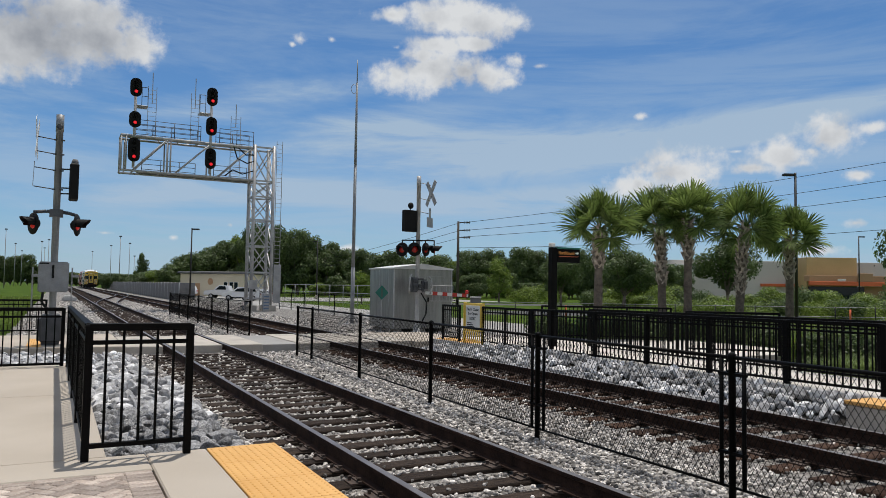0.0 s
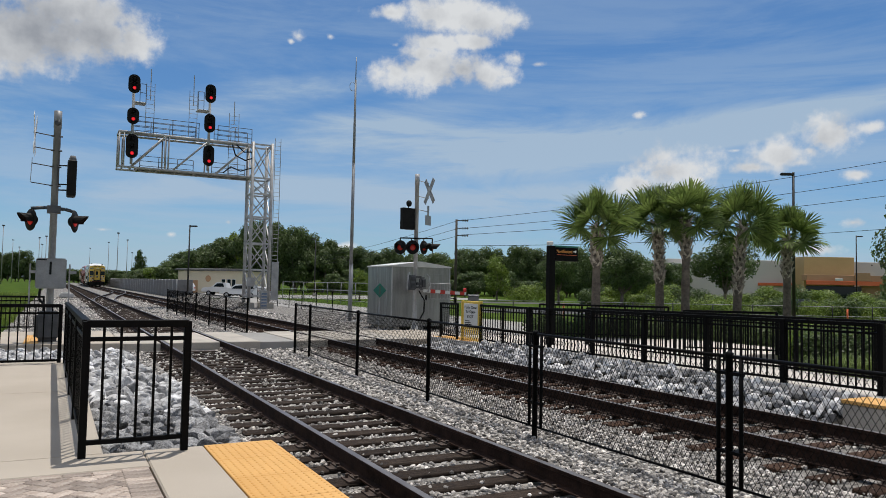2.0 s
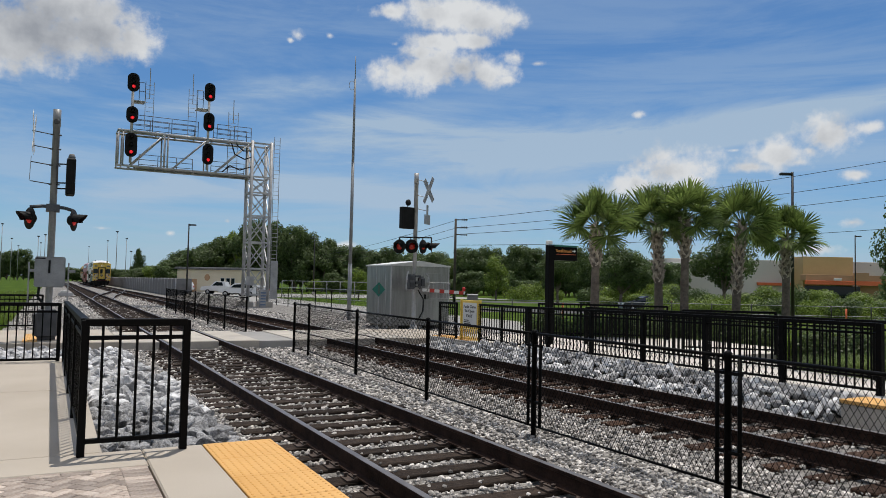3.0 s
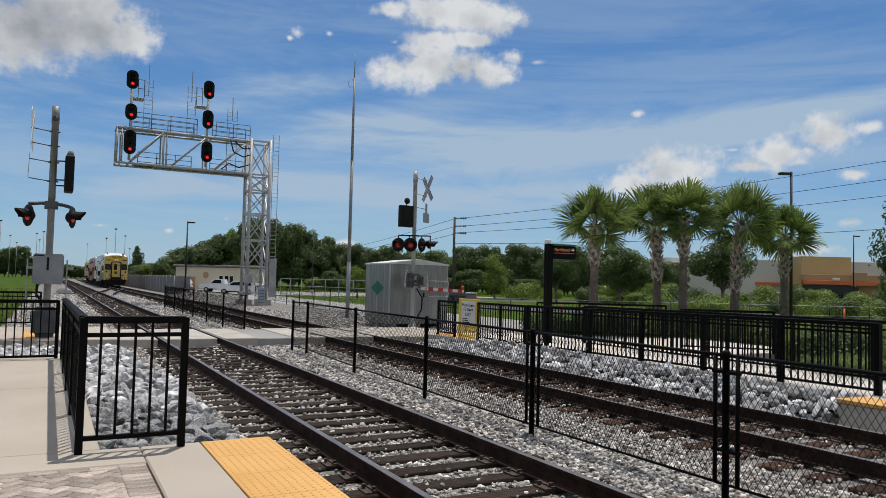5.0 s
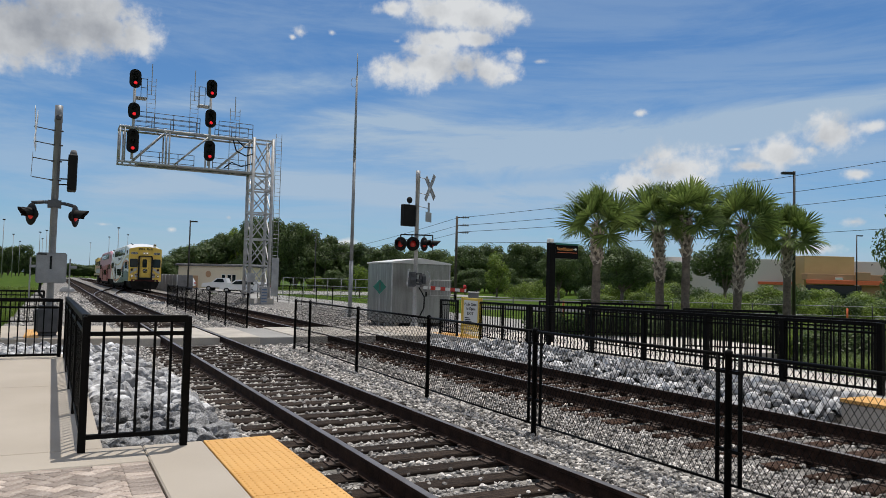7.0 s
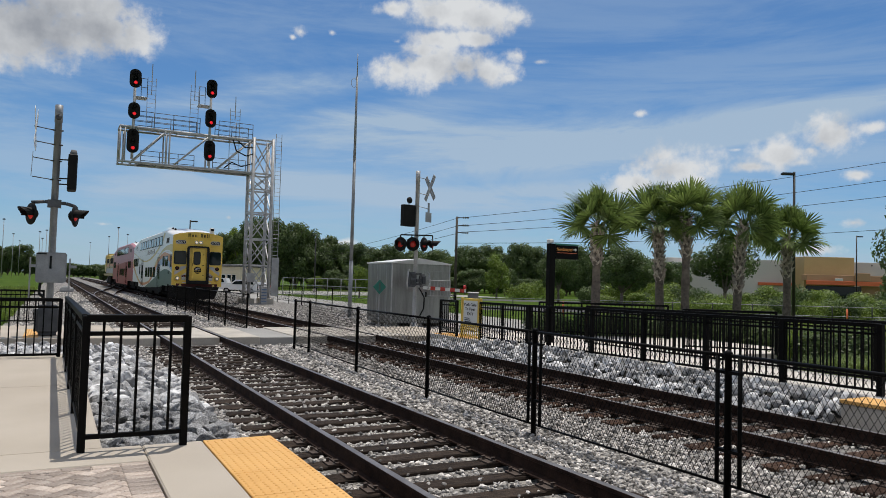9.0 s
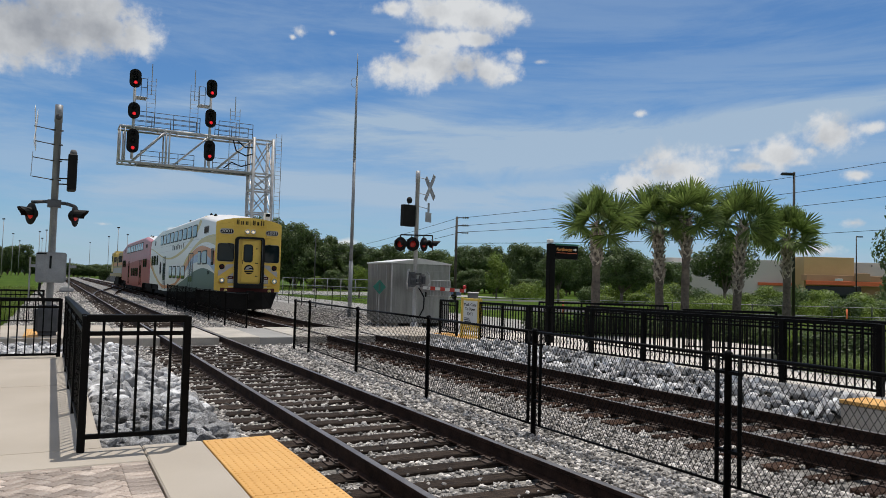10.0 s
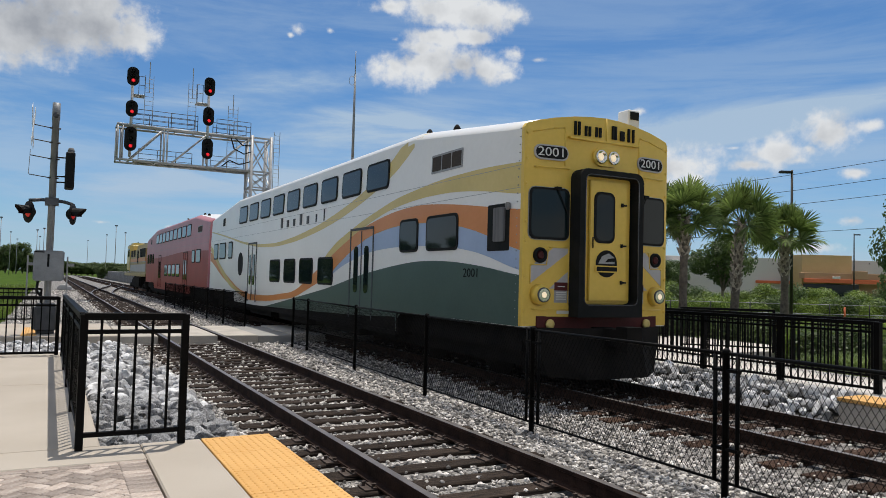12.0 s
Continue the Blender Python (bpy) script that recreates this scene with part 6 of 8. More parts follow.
def brace(parent, a, b, w=0.09):
    bm = bmesh.new()
    bar_between(bm, a, b, w, w)
    part("brace", bm, GALV, parent)


def ladder(parent, x, y, z0, z1, w=0.4):
    for s in (-1, 1):
        bm = bmesh.new()
        bar_between(bm, (x + s * w / 2, y, z0), (x + s * w / 2, y, z1), 0.034, 0.034)
        part("ladder_rail", bm, GALV_DULL, parent)
    bm = bmesh.new()
    tube(bm, (-w / 2, 0, 0), (w / 2, 0, 0), 0.014, sides=5)
    rung = mesh_of("rung", bm, GALV)
    for k in range(int((z1 - z0) / 0.31)):
        shared("rung", rung, parent, pose(x, y, z0 + 0.15 + 0.31 * k))


def signal_bridge():
    g = thing("signal_bridge", "galvanised cantilever signal bridge over both tracks", "signal bridge")
    x0, x1, ya, yb, top = 12.4, 13.8, 53.2, 54.8, 11.75
    for x in (x0, x1):
        for y in (ya, yb):
            bm = bmesh.new()
            tube(bm, (x, y, -0.35), (x, y, top), 0.125, sides=10)
            part("leg", bm, GALV, g, "galvanised tube leg")
            part("footing", soft_box(x - 0.35, x + 0.35, y - 0.35, y + 0.35, -0.45, 0.12, 0.03, 1), CONCRETE_OLD, g, "concrete footing")
    levels = [0.6, 2.5, 4.4, 6.3, 8.0, 9.15, 11.6]
    for z in levels:
        for a, b in (((x0, ya, z), (x1, ya, z)), ((x0, yb, z), (x1, yb, z)), ((x0, ya, z), (x0, yb, z)), ((x1, ya, z), (x1, yb, z))):
            brace(g, a, b, 0.11)
    for lo, hi in zip(levels, levels[1:]):
        for y in (ya, yb):
            brace(g, (x0, y, lo), (x1, y, hi), 0.07)
            brace(g, (x1, y, lo), (x0, y, hi), 0.07)
        for x in (x0, x1):
            brace(g, (x, ya, lo), (x, yb, hi), 0.07)
    # cantilever truss
    bx = 3.45
    for y in (ya, yb):
        for z in (9.15, 11.5):
            bm = bmesh.new()
            tube(bm, (bx, y, z), (x0, y, z), 0.075, sides=10)
            part("chord", bm, GALV, g, "galvanised tube chord")
        bays = [bx + 0.25, 6.4, 9.3, 12.2]
        for k, (a, b) in enumerate(zip(bays, bays[1:])):
            bm = bmesh.new()
            tube(bm, (a + 0.5, y, 9.15), (b, y, 11.5), 0.058, sides=8)
            part("diagonal", bm, GALV, g)
        for xv in (bx + 0.05, bx + 0.35, 6.4, 6.62, 9.3):
            bm = bmesh.new()
            tube(bm, (xv, y, 9.15), (xv, y, 11.5), 0.055, sides=8)
            part("upright", bm, GALV, g)
    for z in (9.15, 11.5):
        for k in range(8):
            brace(g, (bx + 1.25 * k, ya, z), (bx + 1.25 * k, yb, z), 0.06)
    # walkway grating and handrails on both levels, the handrails coloured dark like backlit silhouettes
    part("grating", soft_box(bx, 12.3, ya + 0.2, yb - 0.1, 11.6, 11.64, 0.01, 1), GALV_DULL, g, "steel walkway grating")
    part("grating", soft_box(4.6, 12.3, ya + 0.9, yb + 0.5, 9.24, 9.28, 0.01, 1), GALV_DULL, g, "steel walkway grating")
    for za, xa, y in ((11.62, bx + 0.9, yb), (11.62, bx + 0.9, ya + 0.15), (9.26, 5.0, yb + 0.5)):
        for dz in (1.05, 0.7, 0.35):
            for u, v in ((xa, 8.6), (9.9, 12.3)):
                bm = bmesh.new()
                tube(bm, (u, y, za + dz), (v, y, za + dz), 0.022, sides=6)
                part("handrail", bm, MAST_GREY, g)
        xs = [xa, xa + 1.25, xa + 2.5, 8.6, 9.9, 11.1, 12.3]
        for x in xs:
            bm = bmesh.new()
            tube(bm, (x, y, za), (x, y, za + 1.05), 0.025, sides=6)
            part("handrail_post", bm, MAST_GREY, g)
    # signal masts
    for x, heads in ((4.24, ((14.06, 15.32, 0.74), (11.97, 13.07, 0.74), (9.68, 11.3, 0.76))), (9.19, ((14.06, 15.36, 0.72), (11.97, 13.27, 0.74), (9.62, 11.07, 0.74)))):
        bm = bmesh.new()
        tube(bm, (x, ya - 0.35, 9.3), (x, ya - 0.35, 15.2), 0.09, sides=10)
        part("signal_mast", bm, GALV, g, "galvanised signal mast tube")
        for z0, z1, w in heads:
            signal_head(g, x, ya - 0.55, z0, z1, w, True)
        side = 1 if x < 6 else -1
        part("signal_platform", soft_box(min(x, x + side * 0.8), max(x, x + side * 0.8), ya - 0.4, ya + 0.5, 13.50, 13.56, 0.01, 1), GALV_DULL, g, "small steel service platform")
        bm = bmesh.new()
        pipe(bm, [(x + side * 0.4, ya - 0.35, 13.56), (x + side * 0.4, ya - 0.35, 14.8), (x + side * 0.78, ya - 0.35, 14.8), (x + side * 0.78, ya - 0.35, 13.56)], 0.022, 5)
        pipe(bm, [(x + side * 0.4, ya - 0.35, 14.2), (x + side * 0.78, ya - 0.35, 14.2)], 0.022, 5)
        part("handrail", bm, MAST_GREY, g)
        lx = x + 1.25 if x < 6 else x - 0.8
        ladder(g, lx, yb, 11.6, 15.4 if x < 6 else 15.3, 0.55)
        bm = bmesh.new()
        tube(bm, (lx, yb, 14.2), (lx, yb, 16.4), 0.03, sides=5)
        part("antenna", bm, GALV_DULL, g)
    ladder(g, 11.3, yb, 9.3, 14.0, 0.7)
    bm = bmesh.new()
    tube(bm, (11.3, yb, 13.2), (11.3, yb, 14.9), 0.03, sides=5)
    part("antenna", bm, GALV_DULL, g)
    ladder(g, 14.22, 53.3, 2.8, 12.2, 0.42)
    part("ladder_guard", soft_box(13.97, 14.5, 53.12, 53.2, 0.3, 3.1, 0.01, 1), GALV_DULL, g, "plain aluminium climbing guard")
    for pts in ([(10.9, ya, 11.4), (11.1, ya - 0.2, 10.6), (11.8, ya - 0.2, 10.3), (12.5, ya, 10.6)], [(10.3, ya, 9.3), (10.8, ya - 0.2, 9.75), (11.5, ya - 0.2, 9.5), (12.5, ya, 9.9)],
                [(11.2, ya, 11.4), (11.7, ya - 0.2, 10.9), (12.5, ya, 11.0)]):
        bm = bmesh.new()
        pipe(bm, pts, 0.045, 6)
        part("cable", bm, RUBBER, g, "black hanging cable")
    part("meter_board", soft_box(12.0, 12.56, 52.2, 52.3, 1.28, 1.92, 0.02, 1), GALV_DULL, g, "grey meter board")
    panel = part("junction_box", soft_box(13.05, 13.52, 52.3, 52.5, -0.35, 1.0, 0.03, 1), GALV_DULL, g, "grey junction box with blue bars")
    for k in range(5):
        part("blue_bar", soft_box(13.1, 13.47, 52.285, 52.299, -0.12 + 0.21 * k, -0.01 + 0.21 * k, 0.004, 1), CAR_BLUE, panel, "dull blue bar")


signal_bridge()


def radio_mast():
    x, y = 13.34, 35.25
    ms = thing("radio_mast", "tall slender steel radio mast", "mast")
    bm = bmesh.new()
    tube(bm, (x, y, -0.35), (x, y, 2.6), 0.105, 0.1, 12)
    tube(bm, (x, y, 2.6), (x, y, 7.8), 0.09, 0.078, 12)
    tube(bm, (x, y, 7.8), (x, y, 12.1), 0.075, 0.05, 10)
    tube(bm, (x, y, 12.1), (x, y, 13.3), 0.03, 0.02, 8)
    part("pole", bm, POLE_GREY, ms, "stepped grey steel pole")
    bm = bmesh.new()
    for k in range(10):
        a, b = 2 * math.pi * k / 10, 2 * math.pi * (k + 1) / 10
        tube(bm, (x - 0.16 + 0.16 * math.cos(a), y, 11.75 + 0.24 * math.sin(a)), (x - 0.16 + 0.16 * math.cos(b), y, 11.75 + 0.24 * math.sin(b)), 0.012, sides=5)
    part("loop_antenna", bm, GALV_DULL, ms, "small loop antenna")
    bm = bmesh.new()
    for sx, sy in ((-1, -1), (1, -1), (1, 1), (-1, 1)):
        tube(bm, (x, y, 0.3), (x + sx * 0.5, y + sy * 0.5, -0.28), 0.03, sides=6)
    box(bm, x - 0.6, x + 0.6, y - 0.6, y + 0.6, -0.32, -0.26)
    part("base_frame", bm, GALV_DULL, ms, "grey steel base frame")


radio_mast()


def equipment_house():
    h = thing("equipment_house", "brushed steel signal equipment house on a skid", "equipment house")
    x0, x1, y0, y1, z0, z1 = 12.4, 15.15, 28.0, 30.6, -0.12, 2.38
    part("body", soft_box(x0, x1, y0, y1, z0, z1, 0.015, 1), STAINLESS, h, "brushed steel walls")
    bm = bmesh.new()
    xm = (x0 + x1) / 2
    prism(bm, [(x0 - 0.05, z1), (x1 + 0.05, z1), (x1 + 0.05, z1 + 0.05), (xm, z1 + 0.24), (x0 - 0.05, z1 + 0.05)], y0 - 0.05, y1 + 0.05, XZ)
    part("roof", bm, SIGN_WHITE, h, "shallow pale metal gable roof")
    for x in (x0 + 0.02, x1 - 0.02):
        bm = bmesh.new()
        box(bm, x - 0.03, x + 0.03, y0 - 0.012, y0 + 0.02, z0, z1)
        part("corner_trim", bm, GALV, h)
    bm = bmesh.new()
    box(bm, x0 - 0.012, x0 + 0.02, 28.5, 28.53, z0, z1)
    box(bm, x0 - 0.012, x0 + 0.02, 29.5, 29.53, z0, z1)
    part("seam", bm, GALV, h)
    part("door", soft_box(13.9, 14.75, y0 - 0.03, y0 + 0.01, 0.0, 2.1, 0.01, 1), STAINLESS, h, "plain steel door")
    part("door_latch", soft_box(13.96, 14.02, y0 - 0.07, y0 - 0.025, 1.0, 1.2, 0.01, 1), RUBBER, h, "dark latch")
    for k in range(7):
        bm = bmesh.new()
        x = 14.1 + 0.16 * k
        tube(bm, (x, y0 - 0.25, 1.06), (x, y0 - 0.25, 1.69), 0.014, sides=5)
        part("cage_bar", bm, GALV, h, "steel bar of a wall cage")
    for z in (1.05, 1.7):
        bm = bmesh.new()
        pipe(bm, [(14.1, y0, z), (14.1, y0 - 0.25, z), (15.06, y0 - 0.25, z), (15.06, y0, z)], 0.016, 5)
        part("cage_hoop", bm, GALV, h, "bent steel hoop of a wall cage")
    for x in (12.7, 13.8, 14.9):
        part("skid", soft_box(x - 0.12, x + 0.12, y0 + 0.05, y1 - 0.05, -0.36, -0.12, 0.01, 1), CONCRETE_OLD, h, "concrete support block")
    for x in (12.56, 12.62):
        bm = bmesh.new()
        tube(bm, (x, y0 + 0.3 + (x - 12.5) * 6, -0.36), (x, y0 + 0.3 + (x - 12.5) * 6, -0.1), 0.05, sides=8)
        part("conduit", bm, SIGN_WHITE, h, "white conduit")


equipment_house()


def diamond_sign():
    sg = thing("diamond_sign", "green diamond sign on a thin post", "sign")
    bm = bmesh.new()
    bar_between(bm, (11.44, 27.02, -0.36), (11.44, 27.02, 1.6), 0.03, 0.05)
    part("post", bm, GALV_DULL, sg)
    bm = bmesh.new()
    prism(bm, [(11.16, 1.39), (11.44, 1.1), (11.72, 1.39), (11.44, 1.68)], 26.97, 26.98, XZ)
    part("plate", bm, SIGN_GREEN, sg, "green reflective plate")
    bm = bmesh.new()
    box(bm, 11.40, 11.48, 26.962, 26.97, 1.22, 1.56)
    part("mark", bm, GREEN_PAINT, sg, "darker green bar")


diamond_sign()


def exit_gate():
    g = thing("exit_gate", "yellow emergency exit gate with a white notice", "gate")
    x = 10.40
    for y in (17.40, 18.42):
        bm = bmesh.new()
        bar_between(bm, (x, y, 0.05), (x, y, 1.22), 0.06, 0.06)
        part("gate_post", bm, SIGN_YELLOW, g, "yellow gate post")
    part("panel", soft_box(x - 0.02, x + 0.02, 17.43, 18.39, 0.42, 1.21, 0.01, 1), SIGN_YELLOW, g, "yellow sheet panel")
    for k in range(9):
        bm = bmesh.new()
        bar_between(bm, (x, 17.47 + 0.11 * k, 0.1), (x, 17.47 + 0.11 * k, 0.42), 0.025, 0.025)
        part("bar", bm, SIGN_YELLOW, g)
    part("notice", soft_box(x - 0.034, x - 0.02, 17.53, 18.29, 0.47, 1.14, 0.004, 1), SIGN_WHITE, g, "white notice with black text")
    face = Matrix(((0, 0, -1, 0), (-1, 0, 0, 0), (0, 1, 0, 0), (0, 0, 0, 1)))
    for text, z, w in (("Push Gate", 1.03, 0.66), ("To Open", 0.91, 0.54), ("EXIT", 0.77, 0.34)):
        lettering("lettering", text, 0.115, Matrix.Translation((x - 0.037, 17.91, z)) @ face, SIGNAL_BLACK, g, 0.003, w)
    for k in range(3):
        bm = bmesh.new()
        box(bm, x - 0.04, x - 0.034, 17.95 - 0.06 * k, 18.21, 0.64 - 0.05 * k, 0.662 - 0.05 * k)
        part("text_line", bm, SIGNAL_BLACK, g, "small text shown as a bar")


exit_gate()


def direction_sign():
    x, y = 12.0, 16.4
    sg = thing("direction_sign", "dark platform direction sign on a square post", "sign")
    part("post", soft_box(x - 0.09, x + 0.09, y - 0.09, y + 0.09, -0.1, 2.78, 0.01, 1), BLACK, sg, "black square post")
    part("cap_lamp", soft_box(x - 0.1, x + 0.04, y - 0.08, y + 0.08, 2.79, 2.9, 0.02, 1), SIGN_WHITE, sg, "small white box on the post")
    part("panel", soft_box(x + 0.095, x + 0.87, y - 0.08, y + 0.08, 2.37, 2.74, 0.01, 1), BLACK, sg, "black sign panel")
    part("panel_strip", soft_box(x + 0.095, x + 0.87, y - 0.085, y + 0.085, 2.745, 2.79, 0.005, 1), SIGN_GREEN, sg, "dark green top strip")
    face = Matrix(((1, 0, 0, 0), (0, 0, -1, 0), (0, 1, 0, 0), (0, 0, 0, 1)))
    lettering("lettering", "Northbound", 0.13, Matrix.Translation((x + 0.40, y - 0.083, 2.63)) @ face, SIGN_TEXT, sg, 0.002, 0.52)
    bm = bmesh.new()
    prism(bm, [(x + 0.70, 2.62), (x + 0.76, 2.62), (x + 0.76, 2.59), (x + 0.82, 2.635), (x + 0.76, 2.68), (x + 0.76, 2.65), (x + 0.70, 2.65)], y - 0.086, y - 0.078, XZ)
    part("arrow", bm, SIGN_WHITE, sg, "white arrow")
    bm = bmesh.new()
    box(bm, x + 0.14, x + 0.82, y - 0.084, y - 0.078, 2.53, 2.542)
    part("rule", bm, ORANGE_WALL, sg, "thin orange line")


direction_sign()


# ---- plants ----
AHEAD = 27.88                     # the view's heading; far things are set out to the right of and ahead of the platform
CA, SA = math.cos(radians(AHEAD)), math.sin(radians(AHEAD))


def out(right, ahead):
    return right * CA + ahead * SA, -right * SA + ahead * CA


def fan_frond(bm, r, reach, blades, droop):
    """One fan palm leaf along +x: a stalk, then stiff pointed blades spread round its end and folded along the middle."""
    stalk = reach * 0.47
    tube(bm, (0, 0, 0), (stalk * 0.6, 0, 0.06 * reach), 0.022, 0.016, 4, False)
    tube(bm, (stalk * 0.6, 0, 0.06 * reach), (stalk, 0, 0.05 * reach), 0.016, 0.012, 4, False)
    hub = Vector((stalk, 0, 0.05 * reach))
    for k in range(blades):
        a = radians(-125 + 250 * k / (blades - 1)) + r.uniform(-0.05, 0.05)
        ln = reach * 0.62 * (1.0 - 0.16 * abs(a)) * r.uniform(0.88, 1.1)
        d = Vector((math.cos(a), math.sin(a), 0))
        n = Vector((-d.y, d.x, 0))
        fold = Vector((0, 0, 0.34 * abs(math.sin(a))))
        sag = droop * (0.4 + 0.6 * max(0.0, d.x))
        p1 = hub + (d + fold) * ln * 0.5 - Vector((0, 0, 0.15 * sag * ln))
        p2 = hub + (d + fold) * ln * 0.78 - Vector((0, 0, 0.42 * sag * ln))
        p3 = hub + (d + fold) * ln - Vector((0, 0, (0.95 * sag + r.uniform(0.0, 0.12)) * ln))
        w = 0.027
        v = [bm.verts.new(q) for q in (hub - n * 0.006, hub + n * 0.006, p1 + n * w, p1 - n * w, p2 + n * w * 0.8, p2 - n * w * 0.8, p3)]
        bm.faces.new((v[0], v[1], v[2], v[3]))
        bm.faces.new((v[3], v[2], v[4], v[5]))
        bm.faces.new((v[5], v[4], v[6]))


def palm(x, y, ground, crown, lean, spread, seed, boots, label):
    r = random.Random(seed)
    pm = thing("palm_tree", label, "palm tree", "cabbage palms beside the ramp", at=(x, y, ground))
    h = crown - ground
    top = Vector((lean[0], lean[1], h))

    def axis(f):
        return Vector((lean[0] * f * f, lean[1] * f * f, h * f))
    bm = bmesh.new()
    rings = []
    for k in range(15):
        f = k / 14
        rad = (0.165 - 0.04 * f) * (1 + 0.05 * r.uniform(-1, 1)) + (0.08 * (1 - f * 7) if f < 0.14 else 0)
        rings.append([bm.verts.new(axis(f) + Vector((rad * math.cos(a), rad * math.sin(a), 0))) for a in [2 * math.pi * i / 12 for i in range(12)]])
    for a, b in zip(rings, rings[1:]):
        for i in range(12):
            bm.faces.new((a[i], a[(i + 1) % 12], b[(i + 1) % 12], b[i])).smooth = True
    trunk = part("trunk", bm, BARK, pm, "grey-brown fibrous trunk")
    bm = bmesh.new()
    n = int(105 * (1 - boots))
    for k in range(n):                                   # split leaf bases, crossing in a spiral
        f = boots + (0.985 - boots) * k / n
        a = 2.4 * k
        d = Vector((math.cos(a), math.sin(a), 0))
        side = Vector((-d.y, d.x, 0))
        c = axis(f)
        for lean_to in (-1, 1):
            lo = c + d * 0.115 + side * 0.075 * lean_to
            tip = c + d * (0.19 + 0.05 * f + r.uniform(0.0, 0.06)) - side * 0.05 * lean_to + Vector((0, 0, r.uniform(0.24, 0.36)))
            w0, w1 = side * 0.045, side * 0.026
            back = -d * 0.035
            v = [bm.verts.new(q) for q in (lo - w0, lo + w0, tip + w1, tip - w1, lo - w0 + back, lo + w0 + back, tip + w1 + back, tip - w1 + back)]
            for q in ((0, 1, 2, 3), (7, 6, 5, 4), (1, 5, 6, 2), (0, 3, 7, 4), (3, 2, 6, 7)):
                bm.faces.new([v[i] for i in q])
    tagged(part("trunk_husk", bm, BOOT, trunk, "criss-cross pale leaf bases"), kind="stuff")
    bm = bmesh.new()
    for k in range(25):
        one = bmesh.new()
        f = k / 24
        fan_frond(one, r, spread * r.uniform(0.9, 1.12) * (0.86 + 0.14 * math.sin(math.pi * f)), 38, 0.03 + 0.2 * f)
        up = 86 - 122 * f + r.uniform(-7, 7)
        m = Matrix.Translation(top) @ pose(0, 0, 0, 0, 0, 137.5 * k + r.uniform(-14, 14)) @ pose(0, 0, 0, 0, -up, 0) @ pose(0, 0, 0, r.uniform(-75, 75), 0, 0)
        me = bpy.data.meshes.new("tmp")
        bmesh.ops.transform(one, matrix=m, verts=one.verts[:])
        one.to_mesh(me)
        one.free()
        bm.from_mesh(me)
        bpy.data.meshes.remove(me)
    tagged(part("crown", bm, LEAF_PALM, pm, "round crown of green fan leaves"), kind="stuff")
    for k in range(3 if seed == 2 else 0):               # timber props at the foot
        a = 2.1 * k + seed
        bm = bmesh.new()
        bar_between(bm, (0.2 * math.cos(a), 0.2 * math.sin(a), 1.25), (1.0 * math.cos(a), 1.0 * math.sin(a), 0.02), 0.05, 0.08)
        part("prop", bm, DARK_WOOD, pm, "timber prop tied to the trunk")
    return pm


palm(16.28, 19.67, -0.42, 3.7, (0.05, 0.0), 1.48, 1, 0.66, "cabbage palm with a shaggy round crown")
palm(19.31, 19.77, -0.42, 4.03, (-0.05, 0.1), 1.53, 2, 0.5, "cabbage palm with pale criss-cross trunk")
palm(19.75, 19.0, -0.42, 4.12, (0.05, 0.0), 1.42, 3, 0.68, "cabbage palm with a dark straight trunk")
palm(21.75, 18.5, -0.42, 4.0, (0.25, -0.1), 1.62, 4, 0.42, "cabbage palm leaning a little with a full crown")
palm(25.55, 19.3, -0.42, 3.78, (0.02, 0.0), 1.46, 5, 0.6, "smaller cabbage palm with drooping leaves")


def leaf_cloud(bm, centre, radii, count, size, r, shell=0.45):
    """Small leaf clumps scattered through an uneven ball."""
    cx, cy, cz = centre
    for _ in range(count):
        while True:
            p = Vector((r.uniform(-1, 1), r.uniform(-1, 1), r.uniform(-1, 1)))
            if shell < p.length < 1:
                break
        c = Vector((cx + p.x * radii[0], cy + p.y * radii[1], cz + p.z * radii[2]))
        s = size * r.uniform(0.6, 1.4)
        n = (p.normalized() + Vector((r.uniform(-1, 1), r.uniform(-1, 1), r.uniform(-0.4, 1.2)))).normalized()
        t = n.orthogonal().normalized()
        t.rotate(Matrix.Rotation(r.uniform(0, 6.28), 3, n))
        b = n.cross(t)
        q = [c + t * s, c + b * s * 0.5 + n * s * 0.15, c - t * s, c - b * s * 0.5 - n * s * 0.1]
        bm.faces.new([bm.verts.new(v) for v in q])


